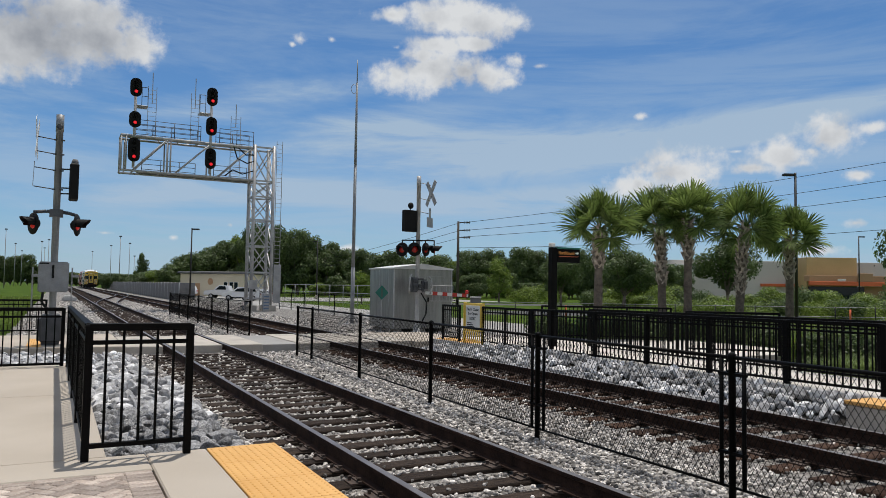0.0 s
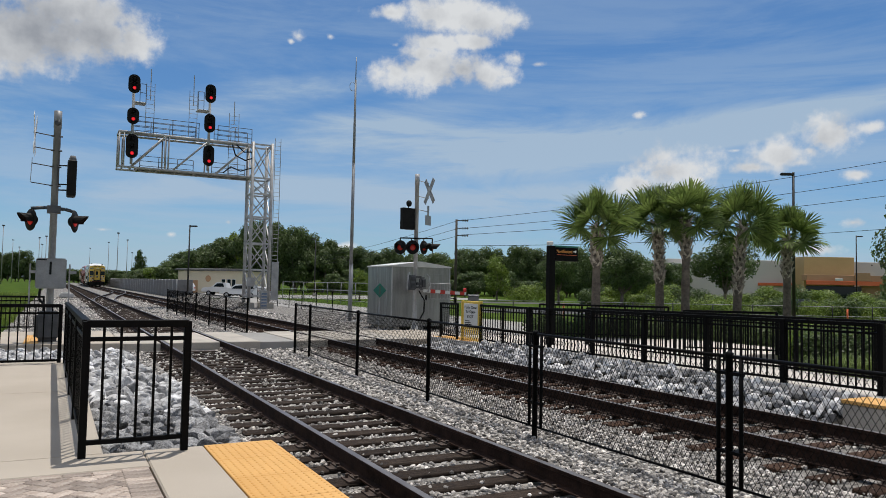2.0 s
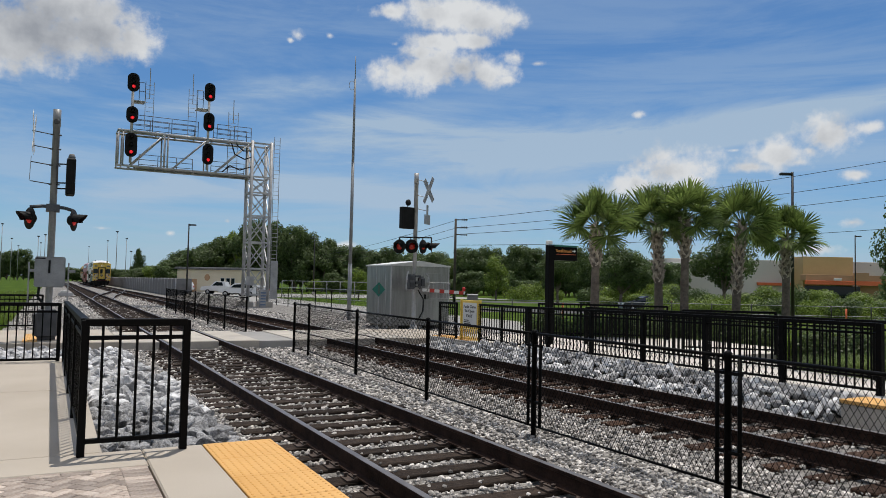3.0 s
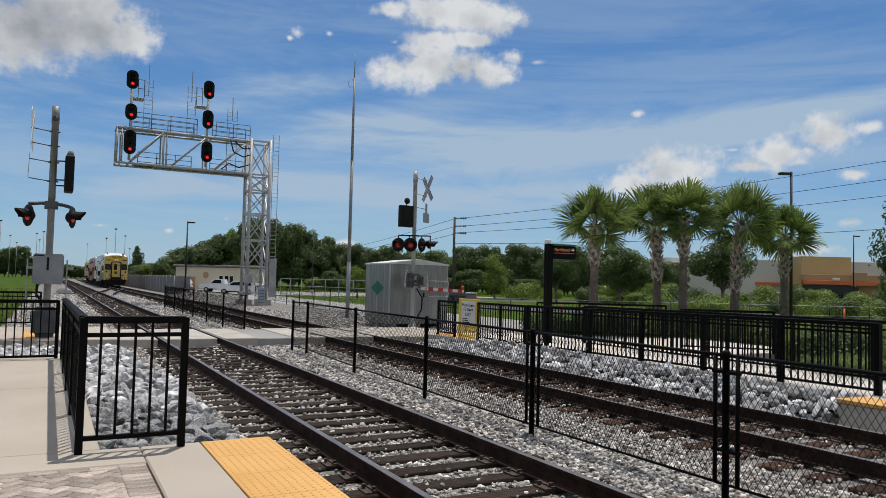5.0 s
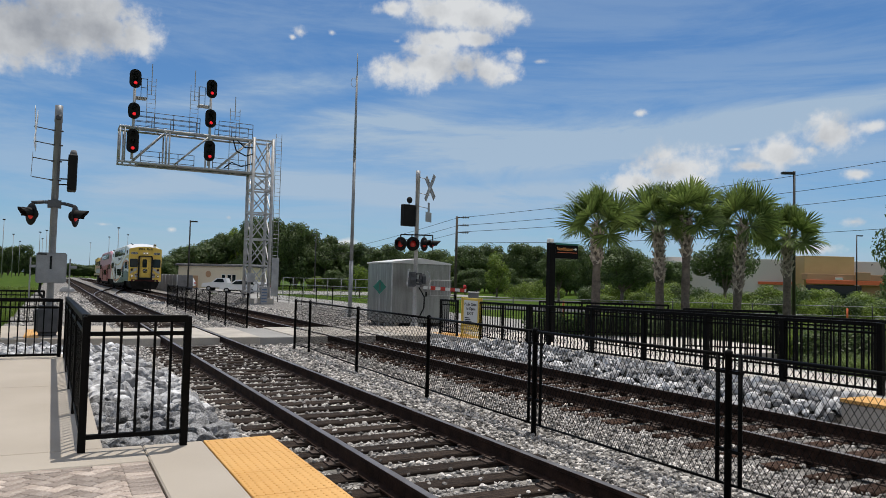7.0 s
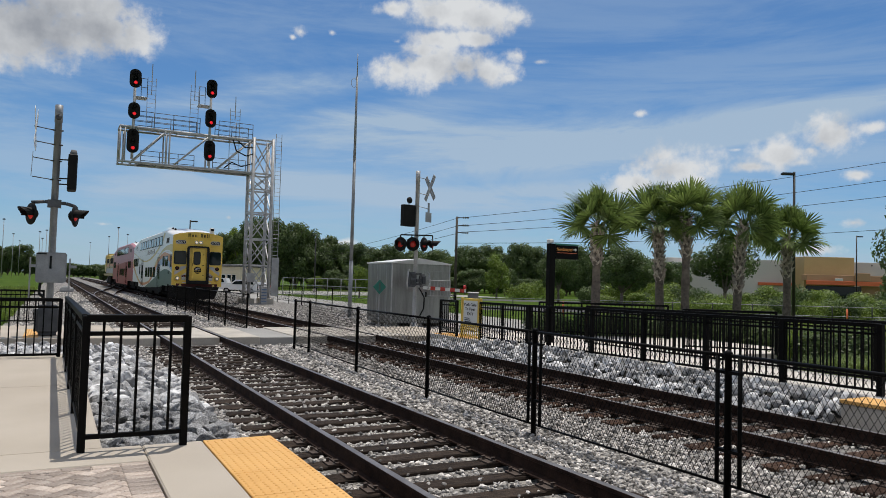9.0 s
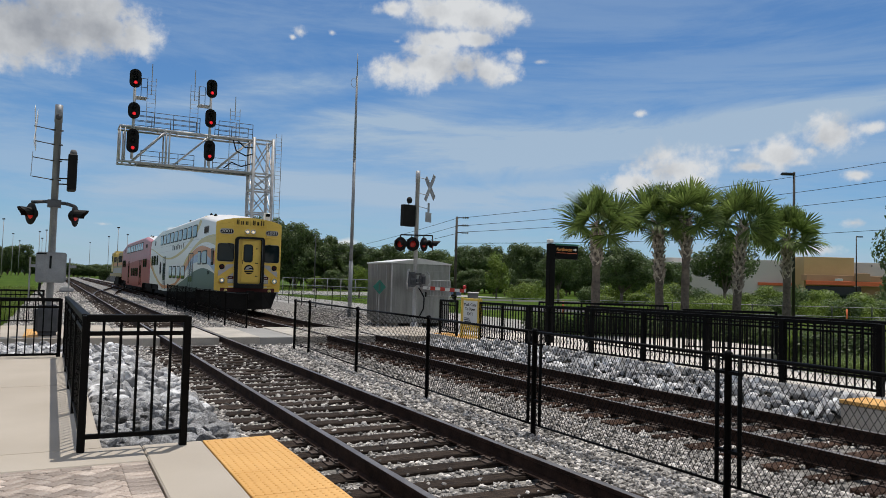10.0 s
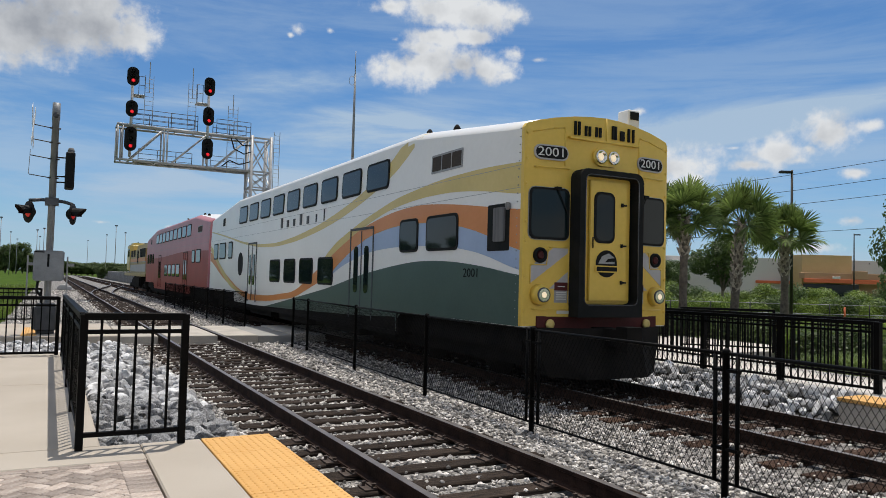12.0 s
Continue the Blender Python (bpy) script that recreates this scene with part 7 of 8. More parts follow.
def tree_meshes(name, height, width, leaf, seed, clumps=16, count=170, size=0.16, trunk=0.25):
    """Trunk with limbs and a crown of leaf clumps, as two meshes."""
    r = random.Random(seed)
    wood, crown = bmesh.new(), bmesh.new()
    fork = height * trunk
    tube(wood, (0, 0, -0.1), (0.05, 0.0, fork), height * 0.028, height * 0.02, 8)
    for k in range(clumps):
        a = 2.4 * k + r.uniform(-0.4, 0.4)
        f = r.random() ** 0.6
        z = fork + (height - fork) * (0.16 + 0.7 * r.random())
        span = width / 2 * math.sin(math.pi * min(0.98, max(0.12, (z - fork * 0.6) / (height - fork * 0.5)))) ** 0.7
        c = Vector((span * 0.72 * f * math.cos(a), span * 0.72 * f * math.sin(a), z))
        if k < 9:
            mid = Vector((c.x * 0.45, c.y * 0.45, fork + (c.z - fork) * 0.5))
            tube(wood, (0.05, 0, fork * 0.95), mid, height * 0.013, height * 0.009, 5, False)
            tube(wood, mid, c, height * 0.009, height * 0.004, 5, False)
        rad = width * r.uniform(0.11, 0.22)
        leaf_cloud(crown, c, (rad, rad, rad * 0.8), count, size, r)
    return mesh_of("trunk", wood, BARK), mesh_of("crown", crown, leaf)


def plant(name, meshes, at, turn, scale, label, category, group):
    x, y, z = at
    tr = thing(name, label, category, group, at=(x, y, z), rz=turn)
    tr.scale = scale
    shared("trunk", meshes[0], tr, Matrix())
    tagged(shared("crown", meshes[1], tr, Matrix()), kind="stuff")
    return tr


def trees():
    r = random.Random(31)
    near = [tree_meshes("oak", 5.6, 5.4, LEAF_OAK, 40 + k, 24, 620, 0.095, 0.2) for k in range(2)]
    light = tree_meshes("light_tree", 5.0, 4.6, LEAF_MID, 50, 18, 260, 0.11, 0.2)
    far = [tree_meshes("wood_tree", 10.0, 8.5, LEAF_OAK, 60 + k, 34, 330, 0.19, 0.02) for k in range(4)]
    mixed = tree_meshes("wood_tree", 9.0, 7.5, LEAF_MID, 70, 32, 300, 0.19, 0.02)
    for (x, y), kind, s, label in ((out(20.4, 84), near[0], (1.41, 1.41, 1.23), "dense rounded live oak behind the railings"), (out(32.2, 84), near[1], (1.58, 1.58, 1.5), "dark live oak behind the palms"),
                                   (out(13.4, 85), near[1], (1.0, 1.0, 1.2), "live oak beside the road"), (out(7.4, 101), light, (1.13, 1.13, 1.28), "light green young tree on the grass"),
                                   (out(20.05, 30.5), near[0], (0.8, 0.8, 1.2), "live oak with hanging branches"), (out(-9.5, 84), light, (0.8, 0.8, 0.75), "small dark tree by the drive")):
        plant("tree", kind, (x, y, -0.42), r.uniform(0, 360), s, label, "tree", "trees round the road")
    # the wood behind the yard: two ragged rows, higher towards its middle
    for row in range(3):
        for k in range(44):
            u = 255 + 22 * k + r.uniform(-9, 9)
            z = (150, 166, 185)[row] + r.uniform(-6, 6)
            tall = float(np.interp(u, (255, 300, 340, 400, 430, 510, 560, 600, 640, 700, 800, 1000, 1220), (4.6, 6.2, 9.2, 13.2, 15.6, 15.6, 12.2, 10.6, 9.4, 9.4, 9.6, 10.2, 7.6))) * r.uniform(0.86, 1.08)
            x, y = out((u - 784) / 1300 * z, z)
            kind = mixed if r.random() < 0.18 else r.choice(far)
            w = r.uniform(0.8, 1.1)
            plant("tree", kind, (x, y, -0.42), r.uniform(0, 360), (w, w, tall / 10), "dark green broadleaf tree in the far wood", "tree", "trees of the far wood")
    for k in range(16):                       # low growth along the wood's foot
        u = 560 + 26 * k + r.uniform(-8, 8)
        x, y = out((u - 784) / 1300 * 128, 128)
        plant("tree", mixed if k % 4 == 0 else far[0], (x, y, -0.42), r.uniform(0, 360), (0.55, 0.55, r.uniform(0.3, 0.5)), "low green tree at the edge of the wood", "tree", "low trees at the edge of the wood")
    for k in range(36):                       # far wood across the field
        u = -60 + 9.5 * k + r.uniform(-3, 3)
        x, y = out((u - 784) / 1300 * 330, 330)
        plant("tree", r.choice(far), (x, y, -0.42), r.uniform(0, 360), (1.1, 1.1, r.uniform(0.85, 1.05) * (1.42 if u < 50 else 1.0 if u < 75 else 0.62)), "dark tree in the wood across the field", "tree", "trees across the field")
    for k in range(30):                       # the wood goes on round the field, added unseen to darken train reflections
        plant("tree", r.choice(far), (-42 + r.uniform(-6, 6), 38 + 5.5 * k + r.uniform(-2, 2), -0.42), r.uniform(0, 360), (1.0, 1.0, r.uniform(0.75, 1.0)), "dark tree in the wood across the field", "tree", "trees across the field")
    for u, h in ((236, 0.5), (247, 0.95), (262, 0.45), (225, 0.35), (205, 0.42), (185, 0.4), (280, 0.5)):
        x, y = out((u - 784) / 1300 * 175, 175)
        plant("tree", far[1], (x, y, -0.42), r.uniform(0, 360), (0.42, 0.42, h), "dark tree beside the track", "tree", "trees beside the track")


trees()


def bushes():
    r = random.Random(77)
    kinds = []
    for k in range(4):
        bm = bmesh.new()
        for _ in range(9):
            a, d = r.uniform(0, 6.28), r.uniform(0, 0.75)
            leaf_cloud(bm, (d * math.cos(a), d * math.sin(a), r.uniform(0.3, 0.85)), (0.5, 0.5, 0.42), 260, 0.052, r, 0.2)
        kinds.append(mesh_of("bush", bm, LEAF_MID if k % 2 else LEAF_OAK))
    # scrub beyond the road
    spots = []
    for k in range(46):
        u = 1040 + 12.5 * k + r.uniform(-10, 10)
        z = r.uniform(84, 96)
        spots.append((u, z, r.uniform(1.2, 2.5) if u < 1400 else r.uniform(1.5, 2.9)))
    for u, z, s in spots:
        x, y = out((u - 784) / 1300 * z, z)
        b = new("bush", kinds[r.choice((1, 3, 0))])
        b.matrix_basis = pose(x, y, -0.42, 0, 0, r.uniform(0, 360)) @ Matrix.Diagonal((s, s, s * r.uniform(0.5, 1.2), 1))
        tagged(b, "light green scrub bush beyond the road", "bush", "scrub beyond the road")
    # rank scrub on the near side of the road
    for k in range(30):
        right, ahead = 15.8 + 0.66 * k + r.uniform(-0.3, 0.3), r.uniform(50, 54)
        b = new("bush", kinds[r.choice((1, 3, 1, 0))])
        s = r.uniform(1.15, 1.5)
        b.matrix_basis = pose(*out(right, ahead), -0.42, 0, 0, r.uniform(0, 360)) @ Matrix.Diagonal((s, s, s * r.uniform(0.75, 1.15), 1))
        tagged(b, "yellow-green rank scrub bush on the near side of the road", "bush", "scrub before the road")
    for u, z, s in ((930, 100, 2.0), (945, 102, 2.2), (915, 104, 1.6), (985, 99, 1.5)):
        x, y = out((u - 784) / 1300 * z, z)
        b = new("bush", kinds[1])
        b.matrix_basis = pose(x, y, -0.42, 0, 0, r.uniform(0, 360)) @ Matrix.Diagonal((s, s, s, 1))
        tagged(b, "yellow-green bush on the grass", "bush", "bushes on the grass")
    # hedge behind the ramp railings
    for k in range(19):
        b = new("bush", kinds[2 * (k % 2)])
        s = r.uniform(0.85, 1.1)
        b.matrix_basis = pose((14.7 if k < 12 else 16.9) + r.uniform(-0.3, 0.5), 2.2 + 0.58 * k, -0.35, 0, 0, r.uniform(0, 360)) @ Matrix.Diagonal((s, s, s * 0.9, 1))
        tagged(b, "clipped green shrub behind the black railing", "shrub", "shrubs behind the ramp")
    # low dark planting behind the railing below the palms
    for k in range(10):
        b = new("bush", kinds[2 * (k % 2)])
        s = r.uniform(0.85, 1.05)
        b.matrix_basis = pose(18.9 + 0.1 * k + r.uniform(-0.2, 0.2), 18.0 - 0.62 * k, -0.42, 0, 0, r.uniform(0, 360)) @ Matrix.Diagonal((s, s, s * 1.05, 1))
        tagged(b, "dark green shrub behind the railing below the palms", "shrub", "shrubs below the palms")
    for k in range(11):
        f = k / 10
        b = new("bush", kinds[2 * (k % 2)])
        s = r.uniform(0.8, 1.0)
        b.matrix_basis = pose(RAIL_FROM[0] + (RAIL_TO[0] - RAIL_FROM[0]) * f + 0.6 + r.uniform(-0.1, 0.2), RAIL_FROM[1] + (RAIL_TO[1] - RAIL_FROM[1]) * f + 0.8 + r.uniform(-0.1, 0.2), -0.42, 0, 0, r.uniform(0, 360)) @ Matrix.Diagonal((s, s, s * 1.05, 1))
        tagged(b, "dark green shrub behind the railing below the palms", "shrub", "shrubs below the palms")


bushes()


def grass_tufts(name, spots, height, material, label, blades=46, seed=5):
    r = random.Random(seed)
    verts, faces = [], []
    for x, y, z in spots:
        for _ in range(blades):
            a, lean = r.uniform(0, 6.28), r.uniform(0.15, 0.75)
            h = height * r.uniform(0.6, 1.1)
            px, py = x + r.uniform(-0.18, 0.18), y + r.uniform(-0.18, 0.18)
            dx, dy = math.cos(a), math.sin(a)
            w = 0.012
            i = len(verts)
            verts += [(px - dy * w, py + dx * w, z), (px + dy * w, py - dx * w, z),
                      (px + dx * lean * h * 0.4 + dy * w, py + dy * lean * h * 0.4 - dx * w, z + h * 0.7), (px + dx * lean * h * 0.4 - dy * w, py + dy * lean * h * 0.4 + dx * w, z + h * 0.7),
                      (px + dx * lean * h, py + dy * lean * h, z + h * (1.0 - 0.35 * lean))]
            faces += [(i, i + 1, i + 2, i + 3), (i + 3, i + 2, i + 4)]
    me = bpy.data.meshes.new(name)
    me.from_pydata(verts, [], faces)
    me.materials.append(material)
    return tagged(new(name, me), label, "grass", kind="stuff")


def grasses():
    r = random.Random(13)
    spots = []
    for _ in range(260):
        ahead, u = r.uniform(18.5, 27), r.uniform(1395, 1640)
        x, y = out((u - 784) / 1300 * ahead, ahead)
        spots.append((x, y, -0.42))
    grass_tufts("ornamental_grass", spots, 1.25, LEAF_MID, "tall pale green ornamental grass clumps")
    spots = []
    for _ in range(240):
        spots.append((r.uniform(14.2, 16.0), r.uniform(3, 10.5), -0.42))
    grass_tufts("border_grass", spots, 0.8, LEAF_PALM, "dark green border grass behind the railing", seed=6)
    spots = []
    for _ in range(1300):
        y = r.uniform(24, 95)
        spots.append((r.uniform(-1.8 - y * 0.22, -1.6), y, -0.42))
    grass_tufts("field_grass", spots, 0.55, LEAF_MID, "rough green field grass beside the track", blades=22, seed=7)


grasses()

# ---- roads, buildings, poles, vehicles ----
sheet("drive", 17.0, 24.0, 24.0, 150.0, -0.412, ROAD_PALE, "pale worn asphalt drive beside the yard", "road")
sheet("parking_yard", 13.5, 60.0, 92.0, 118.0, -0.408, ROAD_PALE, "pale asphalt parking yard", "road")


def angled_sheet(name, right0, right1, ahead0, ahead1, z, material, label, category):
    bm = bmesh.new()
    vs = [bm.verts.new((*out(a, b), z)) for a, b in ((right0, ahead0), (right1, ahead0), (right1, ahead1), (right0, ahead1))]
    bm.faces.new(vs)
    return tagged(part(name, bm, material), label, category, kind="structure")


angled_sheet("road", 2, 200, 57.0, 67.0, -0.410, ASPHALT, "dark asphalt road beyond the palms", "road")
angled_sheet("side_road", -8, 70, 88.0, 97.0, -0.409, ASPHALT, "grey asphalt side road before the wood", "road")


def chain_rail():
    """Low metal fence along the road."""
    fn = thing("road_fence", "low galvanised rail fence along the road", "fence")
    for k in range(26):
        right = 2 + 2.6 * k
        x, y = out(right, 48)
        bm = bmesh.new()
        tube(bm, (x, y, -0.42), (x, y, 0.78), 0.035, sides=6)
        part("post", bm, BRONZE, fn)
    for z in (0.72, 0.1):
        bm = bmesh.new()
        tube(bm, (*out(2, 48), z), (*out(67, 48), z), 0.02, sides=6)
        part("rail", bm, GALV_DULL, fn)
    for right in (7.8, 26.1):
        a = out(right, 47.5)
        bm = bmesh.new()
        tube(bm, (*a, -0.42), (*a, 0.6), 0.055, sides=8)
        tagged(part("marker_post", bm, ORANGE_WALL), "orange marker post beside the road fence", "marker post", "orange marker posts")


chain_rail()


def store():
    """Large retail building seen over the scrub."""
    st = thing("store_building", "large beige and ochre store with an orange fascia", "building", at=(*out(0, 200), -0.42), rz=-AHEAD)

    def block(name, u0, u1, v0, v1, depth0, depth1, material, label="", bottom=False, parent=st):
        x0, x1 = (u0 - 784) / 1300 * 200, (u1 - 784) / 1300 * 200
        h = [499.3 + 0.0251 * (u - 784) for u in (u0, u1)]
        z1 = 2.06 + (sum(h) / 2 - v0) / 1300 * 200
        z0 = 0.0 if bottom else 2.06 + (sum(h) / 2 - v1) / 1300 * 200
        return part(name, soft_box(x0, x1, depth0, depth1, z0, z1, 0.05, 1), material, parent, label)
    block("wall", 1180, 1700, 461, 0, 0, 60, GREY_WALL, "beige grey wall", True)
    block("wall", 1700, 1900, 470, 0, 4, 60, GREY_WALL, "beige grey wall", True)
    block("entrance_tower", 1403, 1489, 455, 0, -6, -0.1, GOLD_WALL, "ochre entrance block", True)
    block("canopy", 1398, 1560, 487, 497, -9, -6.1, BROWN_WALL, "brown canopy")
    block("canopy", 1478, 1504, 483, 497, -9.4, -9.1, BROWN_WALL, "brown gable")
    block("fascia", 1340, 1401, 499, 504, -1, -0.05, ORANGE_WALL, "orange fascia")
    block("fascia", 1396, 1562, 497, 504, -9.6, -9.05, ORANGE_WALL, "orange fascia")
    block("opening", 1405, 1500, 505, 0, -6.4, -6.05, GLASS_DARK, "dark glazed entrance", True)
    block("sign_panel", 1443, 1456, 492, 496, -9.9, -9.65, SIGN_WHITE, "small pale sign panel")
    block("low_wall", 1500, 1560, 505, 0, -6, -5, BROWN_WALL, "brown lower wall", True)
    for u in (1370, 1540, 1560):
        block("wall_lamp", u, u + 2, 468, 470, -0.4, -0.1, RUBBER, "dark wall lamp")
    for u in (1190, 1196, 1203):
        block("roof_unit", u, u + 5, 456, 461, 3, 8, GALV_DULL, "grey roof unit")
    block("side_block", 1185, 1215, 463, 0, -3, -0.2, SIGN_WHITE, "white side block", True)


store()


def yard_office():
    b = thing("yard_office", "low tan building with a pale roof edge", "building", at=(*out(-43.0, 124), -0.42), rz=-AHEAD - 18)
    part("wall", soft_box(-2.0, 10.4, 0, 9, 0, 3.7, 0.03, 1), TAN_WALL, b, "tan stucco wall")
    part("roof", soft_box(-2.4, 10.8, -0.4, 9.4, 3.72, 3.95, 0.03, 1), SLAT_GREY, b, "thin grey roof edge")
    part("roof_deck", soft_box(-2.3, 10.7, -0.3, 9.3, 4.0, 4.08, 0.03, 1), GALV_DULL, b, "pale metal roof")
    for x in (6.6, 7.7, 8.6):
        w = part("window", soft_box(x, x + 0.8, -0.05, 0.02, 1.1, 2.4, 0.02, 1), SIGN_WHITE, b, "white window frame")
        part("pane", soft_box(x + 0.08, x + 0.72, -0.07, -0.04, 1.18, 2.32, 0.01, 1), GLASS_DARK, w, "dark glass pane")
    part("door", soft_box(1.0, 2.0, -0.05, 0.02, 0.0, 2.1, 0.02, 1), BROWN_WALL, b, "brown door")
    bm = bmesh.new()
    lathe(bm, [(0, 0.55), (0.05, 0.5)], (4.0, 0.0, 2.4), (4.0, -1, 2.4), 16)
    part("emblem", bm, BROWN_WALL, b, "round brown emblem")


yard_office()


def slat_fence():
    """Grey privacy fence of the rail yard."""
    fn = thing("yard_fence", "long grey slatted privacy fence of the yard", "fence")
    posts = [(11.8, 84 + 3.0 * k) for k in range(42)]
    for x, y in posts:
        bm = bmesh.new()
        tube(bm, (x, y, -0.42), (x, y, 1.75), 0.05, sides=6)
        part("post", bm, GALV_DULL, fn)
    for (xa, ya), (xb, yb) in zip(posts, posts[1:]):
        part("panel", soft_box(xa - 0.02, xa + 0.02, ya + 0.03, yb - 0.03, -0.3, 1.65, 0.005, 1), SLAT_GREY, fn, "grey slatted panel")
    tagged(part("storage_container", soft_box(12.6, 15.4, 96, 108, -0.42, 1.7, 0.05, 1), SLAT_GREY), "plain grey storage container in the yard", "container")
    wire = thing("yard_fence", "tall galvanised chain-link fence by the drive", "fence")
    for k in range(10):
        x, y = 24.6 + 0.25 * k, 88 - 3.4 * k
        bm = bmesh.new()
        tube(bm, (x, y, -0.42), (x, y, 1.7), 0.04, sides=6)
        part("post", bm, GALV_DULL, wire)
    bm = bmesh.new()
    for z in (1.68, 0.9, -0.1):
        tube(bm, (24.6, 88, z), (26.85, 57.4, z), 0.03, sides=5)
    part("rail", bm, GALV_DULL, wire)


slat_fence()


def street_lamp(x, y, top, arm, label, base=-0.42, mat=None):
    mat = mat or BRONZE
    lp = thing("street_lamp", label, "street lamp", "dark street lamps", at=(x, y, base), rz=-AHEAD)
    h = top - base
    bm = bmesh.new()
    tube(bm, (0, 0, 0.5), (0, 0, h), 0.10, 0.065, 10)
    part("pole", bm, mat, lp, "dark tapered pole")
    bm = bmesh.new()
    tube(bm, (0, 0, 0), (0, 0, 0.55), 0.24, 0.24, 12)
    part("footing", bm, CONCRETE_OLD, lp, "concrete footing")
    bm = soft_box(min(0, arm), max(0, arm), -0.16, 0.16, h - 0.2, h - 0.06, 0.04, 2)
    part("lamp_head", bm, mat, lp, "flat dark lamp head")
    return lp


def utility_cabinet():
    c = thing("utility_cabinet", "grey-green metal utility cabinet on a pad", "cabinet", at=(*out(1.5, 36), -0.42), rz=-AHEAD)
    part("body", soft_box(-0.25, 0.25, -0.2, 0.2, 0.08, 1.55, 0.03, 2), SLAT_GREY, c, "grey-green metal body")
    part("lid", soft_box(-0.28, 0.28, -0.23, 0.23, 1.55, 1.62, 0.02, 1), GALV_DULL, c, "pale metal lid")
    part("pad", soft_box(-0.4, 0.4, -0.35, 0.35, 0.0, 0.08, 0.01, 1), CONCRETE_OLD, c, "concrete pad")


utility_cabinet()


def switch_machine():
    c = thing("switch_machine", "pale grey switch machine beside the track", "switch machine", at=(1.25, 77.0, -0.23))
    part("body", soft_box(-0.75, 0.5, -0.45, 0.45, 0.05, 0.38, 0.06, 2), GALV, c, "pale grey cast body")
    part("motor_cover", soft_box(-0.6, 0.0, -0.35, 0.35, 0.38, 0.55, 0.06, 2), SIGN_WHITE, c, "white motor cover")
    part("tie_bed", soft_box(-0.9, 1.4, -0.6, 0.6, -0.1, 0.05, 0.02, 1), SLEEPER, c, "dark timber bed")


switch_machine()
street_lamp(*out(20.5, 43), 8.68, -0.75, "dark shoebox street lamp behind the palms")
street_lamp(*out(53.4, 95), 9.1, 0.8, "dark street lamp in the store car park")
street_lamp(*out(-19.2, 110), 8.3, -0.7, "dark street lamp by the drive")
street_lamp(*out(-26.0, 75), 7.3, 0.75, "dark street lamp at the yard")


def light_mast(u, v, z):
    x, y = out((u - 784) / 1300 * z, z)
    top = 1.64 + (499.3 + 0.0251 * (u - 784) - v) / 1300 * z
    lm = thing("light_mast", "tall thin yard lighting mast", "light mast", "yard lighting masts", at=(x, y, -0.42))
    bm = bmesh.new()
    tube(bm, (0, 0, 0), (0, 0, top), 0.12, 0.07, 8)
    part("pole", bm, GALV_DULL, lm)
    for k in range(4):
        a = 1.57 * k
        bm = bmesh.new()
        box(bm, 0.22 * math.cos(a) - 0.12, 0.22 * math.cos(a) + 0.12, 0.22 * math.sin(a) - 0.12, 0.22 * math.sin(a) + 0.12, top - 0.3, top)
        part("floodlight", bm, BRONZE, lm, "dark floodlight")


for u, v, z in ((158, 428, 330), (191, 417, 260), (207, 400, 200), (224, 413, 240), (3, 385, 200), (21, 412, 260), (33, 425, 300), (68, 408, 230), (73, 420, 260), (80, 405, 220), (233, 436, 260)):
    light_mast(u, v, z)


def utility_line():
    def pole(u, v, z, arms):
        x, y = out((u - 784) / 1300 * z, z)
        top = 1.64 + (499.3 + 0.0251 * (u - 784) - v) / 1300 * z
        p = thing("utility_pole", "dark weathered wooden utility pole", "utility pole", "utility poles", at=(x, y, -0.42), rz=-AHEAD)
        bm = bmesh.new()
        tube(bm, (0, 0, 0), (0, 0, top + 0.42), 0.17, 0.12, 8)
        part("pole", bm, DARK_WOOD, p)
        for dz in arms:
            bm = bmesh.new()
            bar_between(bm, (0, 0, top + 0.42 - dz), (1.3, 0, top + 0.42 - dz), 0.07, 0.07)
            for k in range(3):
                tube(bm, (0.7 + 0.25 * k, 0, top + 0.42 - dz - 0.12), (0.7 + 0.25 * k, 0, top + 0.42 - dz + 0.12), 0.055, sides=6)
            part("insulator_arm", bm, DARK_WOOD, p, "stand-off arm with insulators")
        return x, y, top
    pole(806, 383, 80, (0.1, 0.95, 1.75))
    wires = thing("overhead_wires", "thin dark overhead power wires", "wires")
    # spans: right, ahead, height at both ends
    for (ua, va, za), (ub, vb, zb) in (((806, 386, 80), (1700, 262, 62)), ((806, 400, 80), (1700, 298, 62)), ((806, 411, 80), (1700, 330, 62)), ((806, 430, 82), (1700, 396, 64)),
                                       ((806, 386, 80), (560, 448, 150)), ((806, 400, 80), (560, 455, 150)), ((806, 413, 80), (560, 461, 150))):
        pa = Vector((*out((ua - 784) / 1300 * za, za), 1.64 + (499.3 + 0.0251 * (ua - 784) - va) / 1300 * za))
        pb = Vector((*out((ub - 784) / 1300 * zb, zb), 1.64 + (499.3 + 0.0251 * (ub - 784) - vb) / 1300 * zb))
        pts = [pa.lerp(pb, k / 12) - Vector((0, 0, 0.5 * math.sin(math.pi * k / 12))) for k in range(13)]
        bm = bmesh.new()
        q = (pb - pa).to_track_quat("Z", "Y")
        rings = [[bm.verts.new(p + q @ Vector((0.022 * math.cos(1.571 * i), 0.022 * math.sin(1.571 * i), 0))) for i in range(4)] for p in pts]
        for u, v in zip(rings, rings[1:]):
            for i in range(4):
                bm.faces.new((u[i], u[(i + 1) % 4], v[(i + 1) % 4], v[i]))
        part("wire", bm, RUBBER, wires)


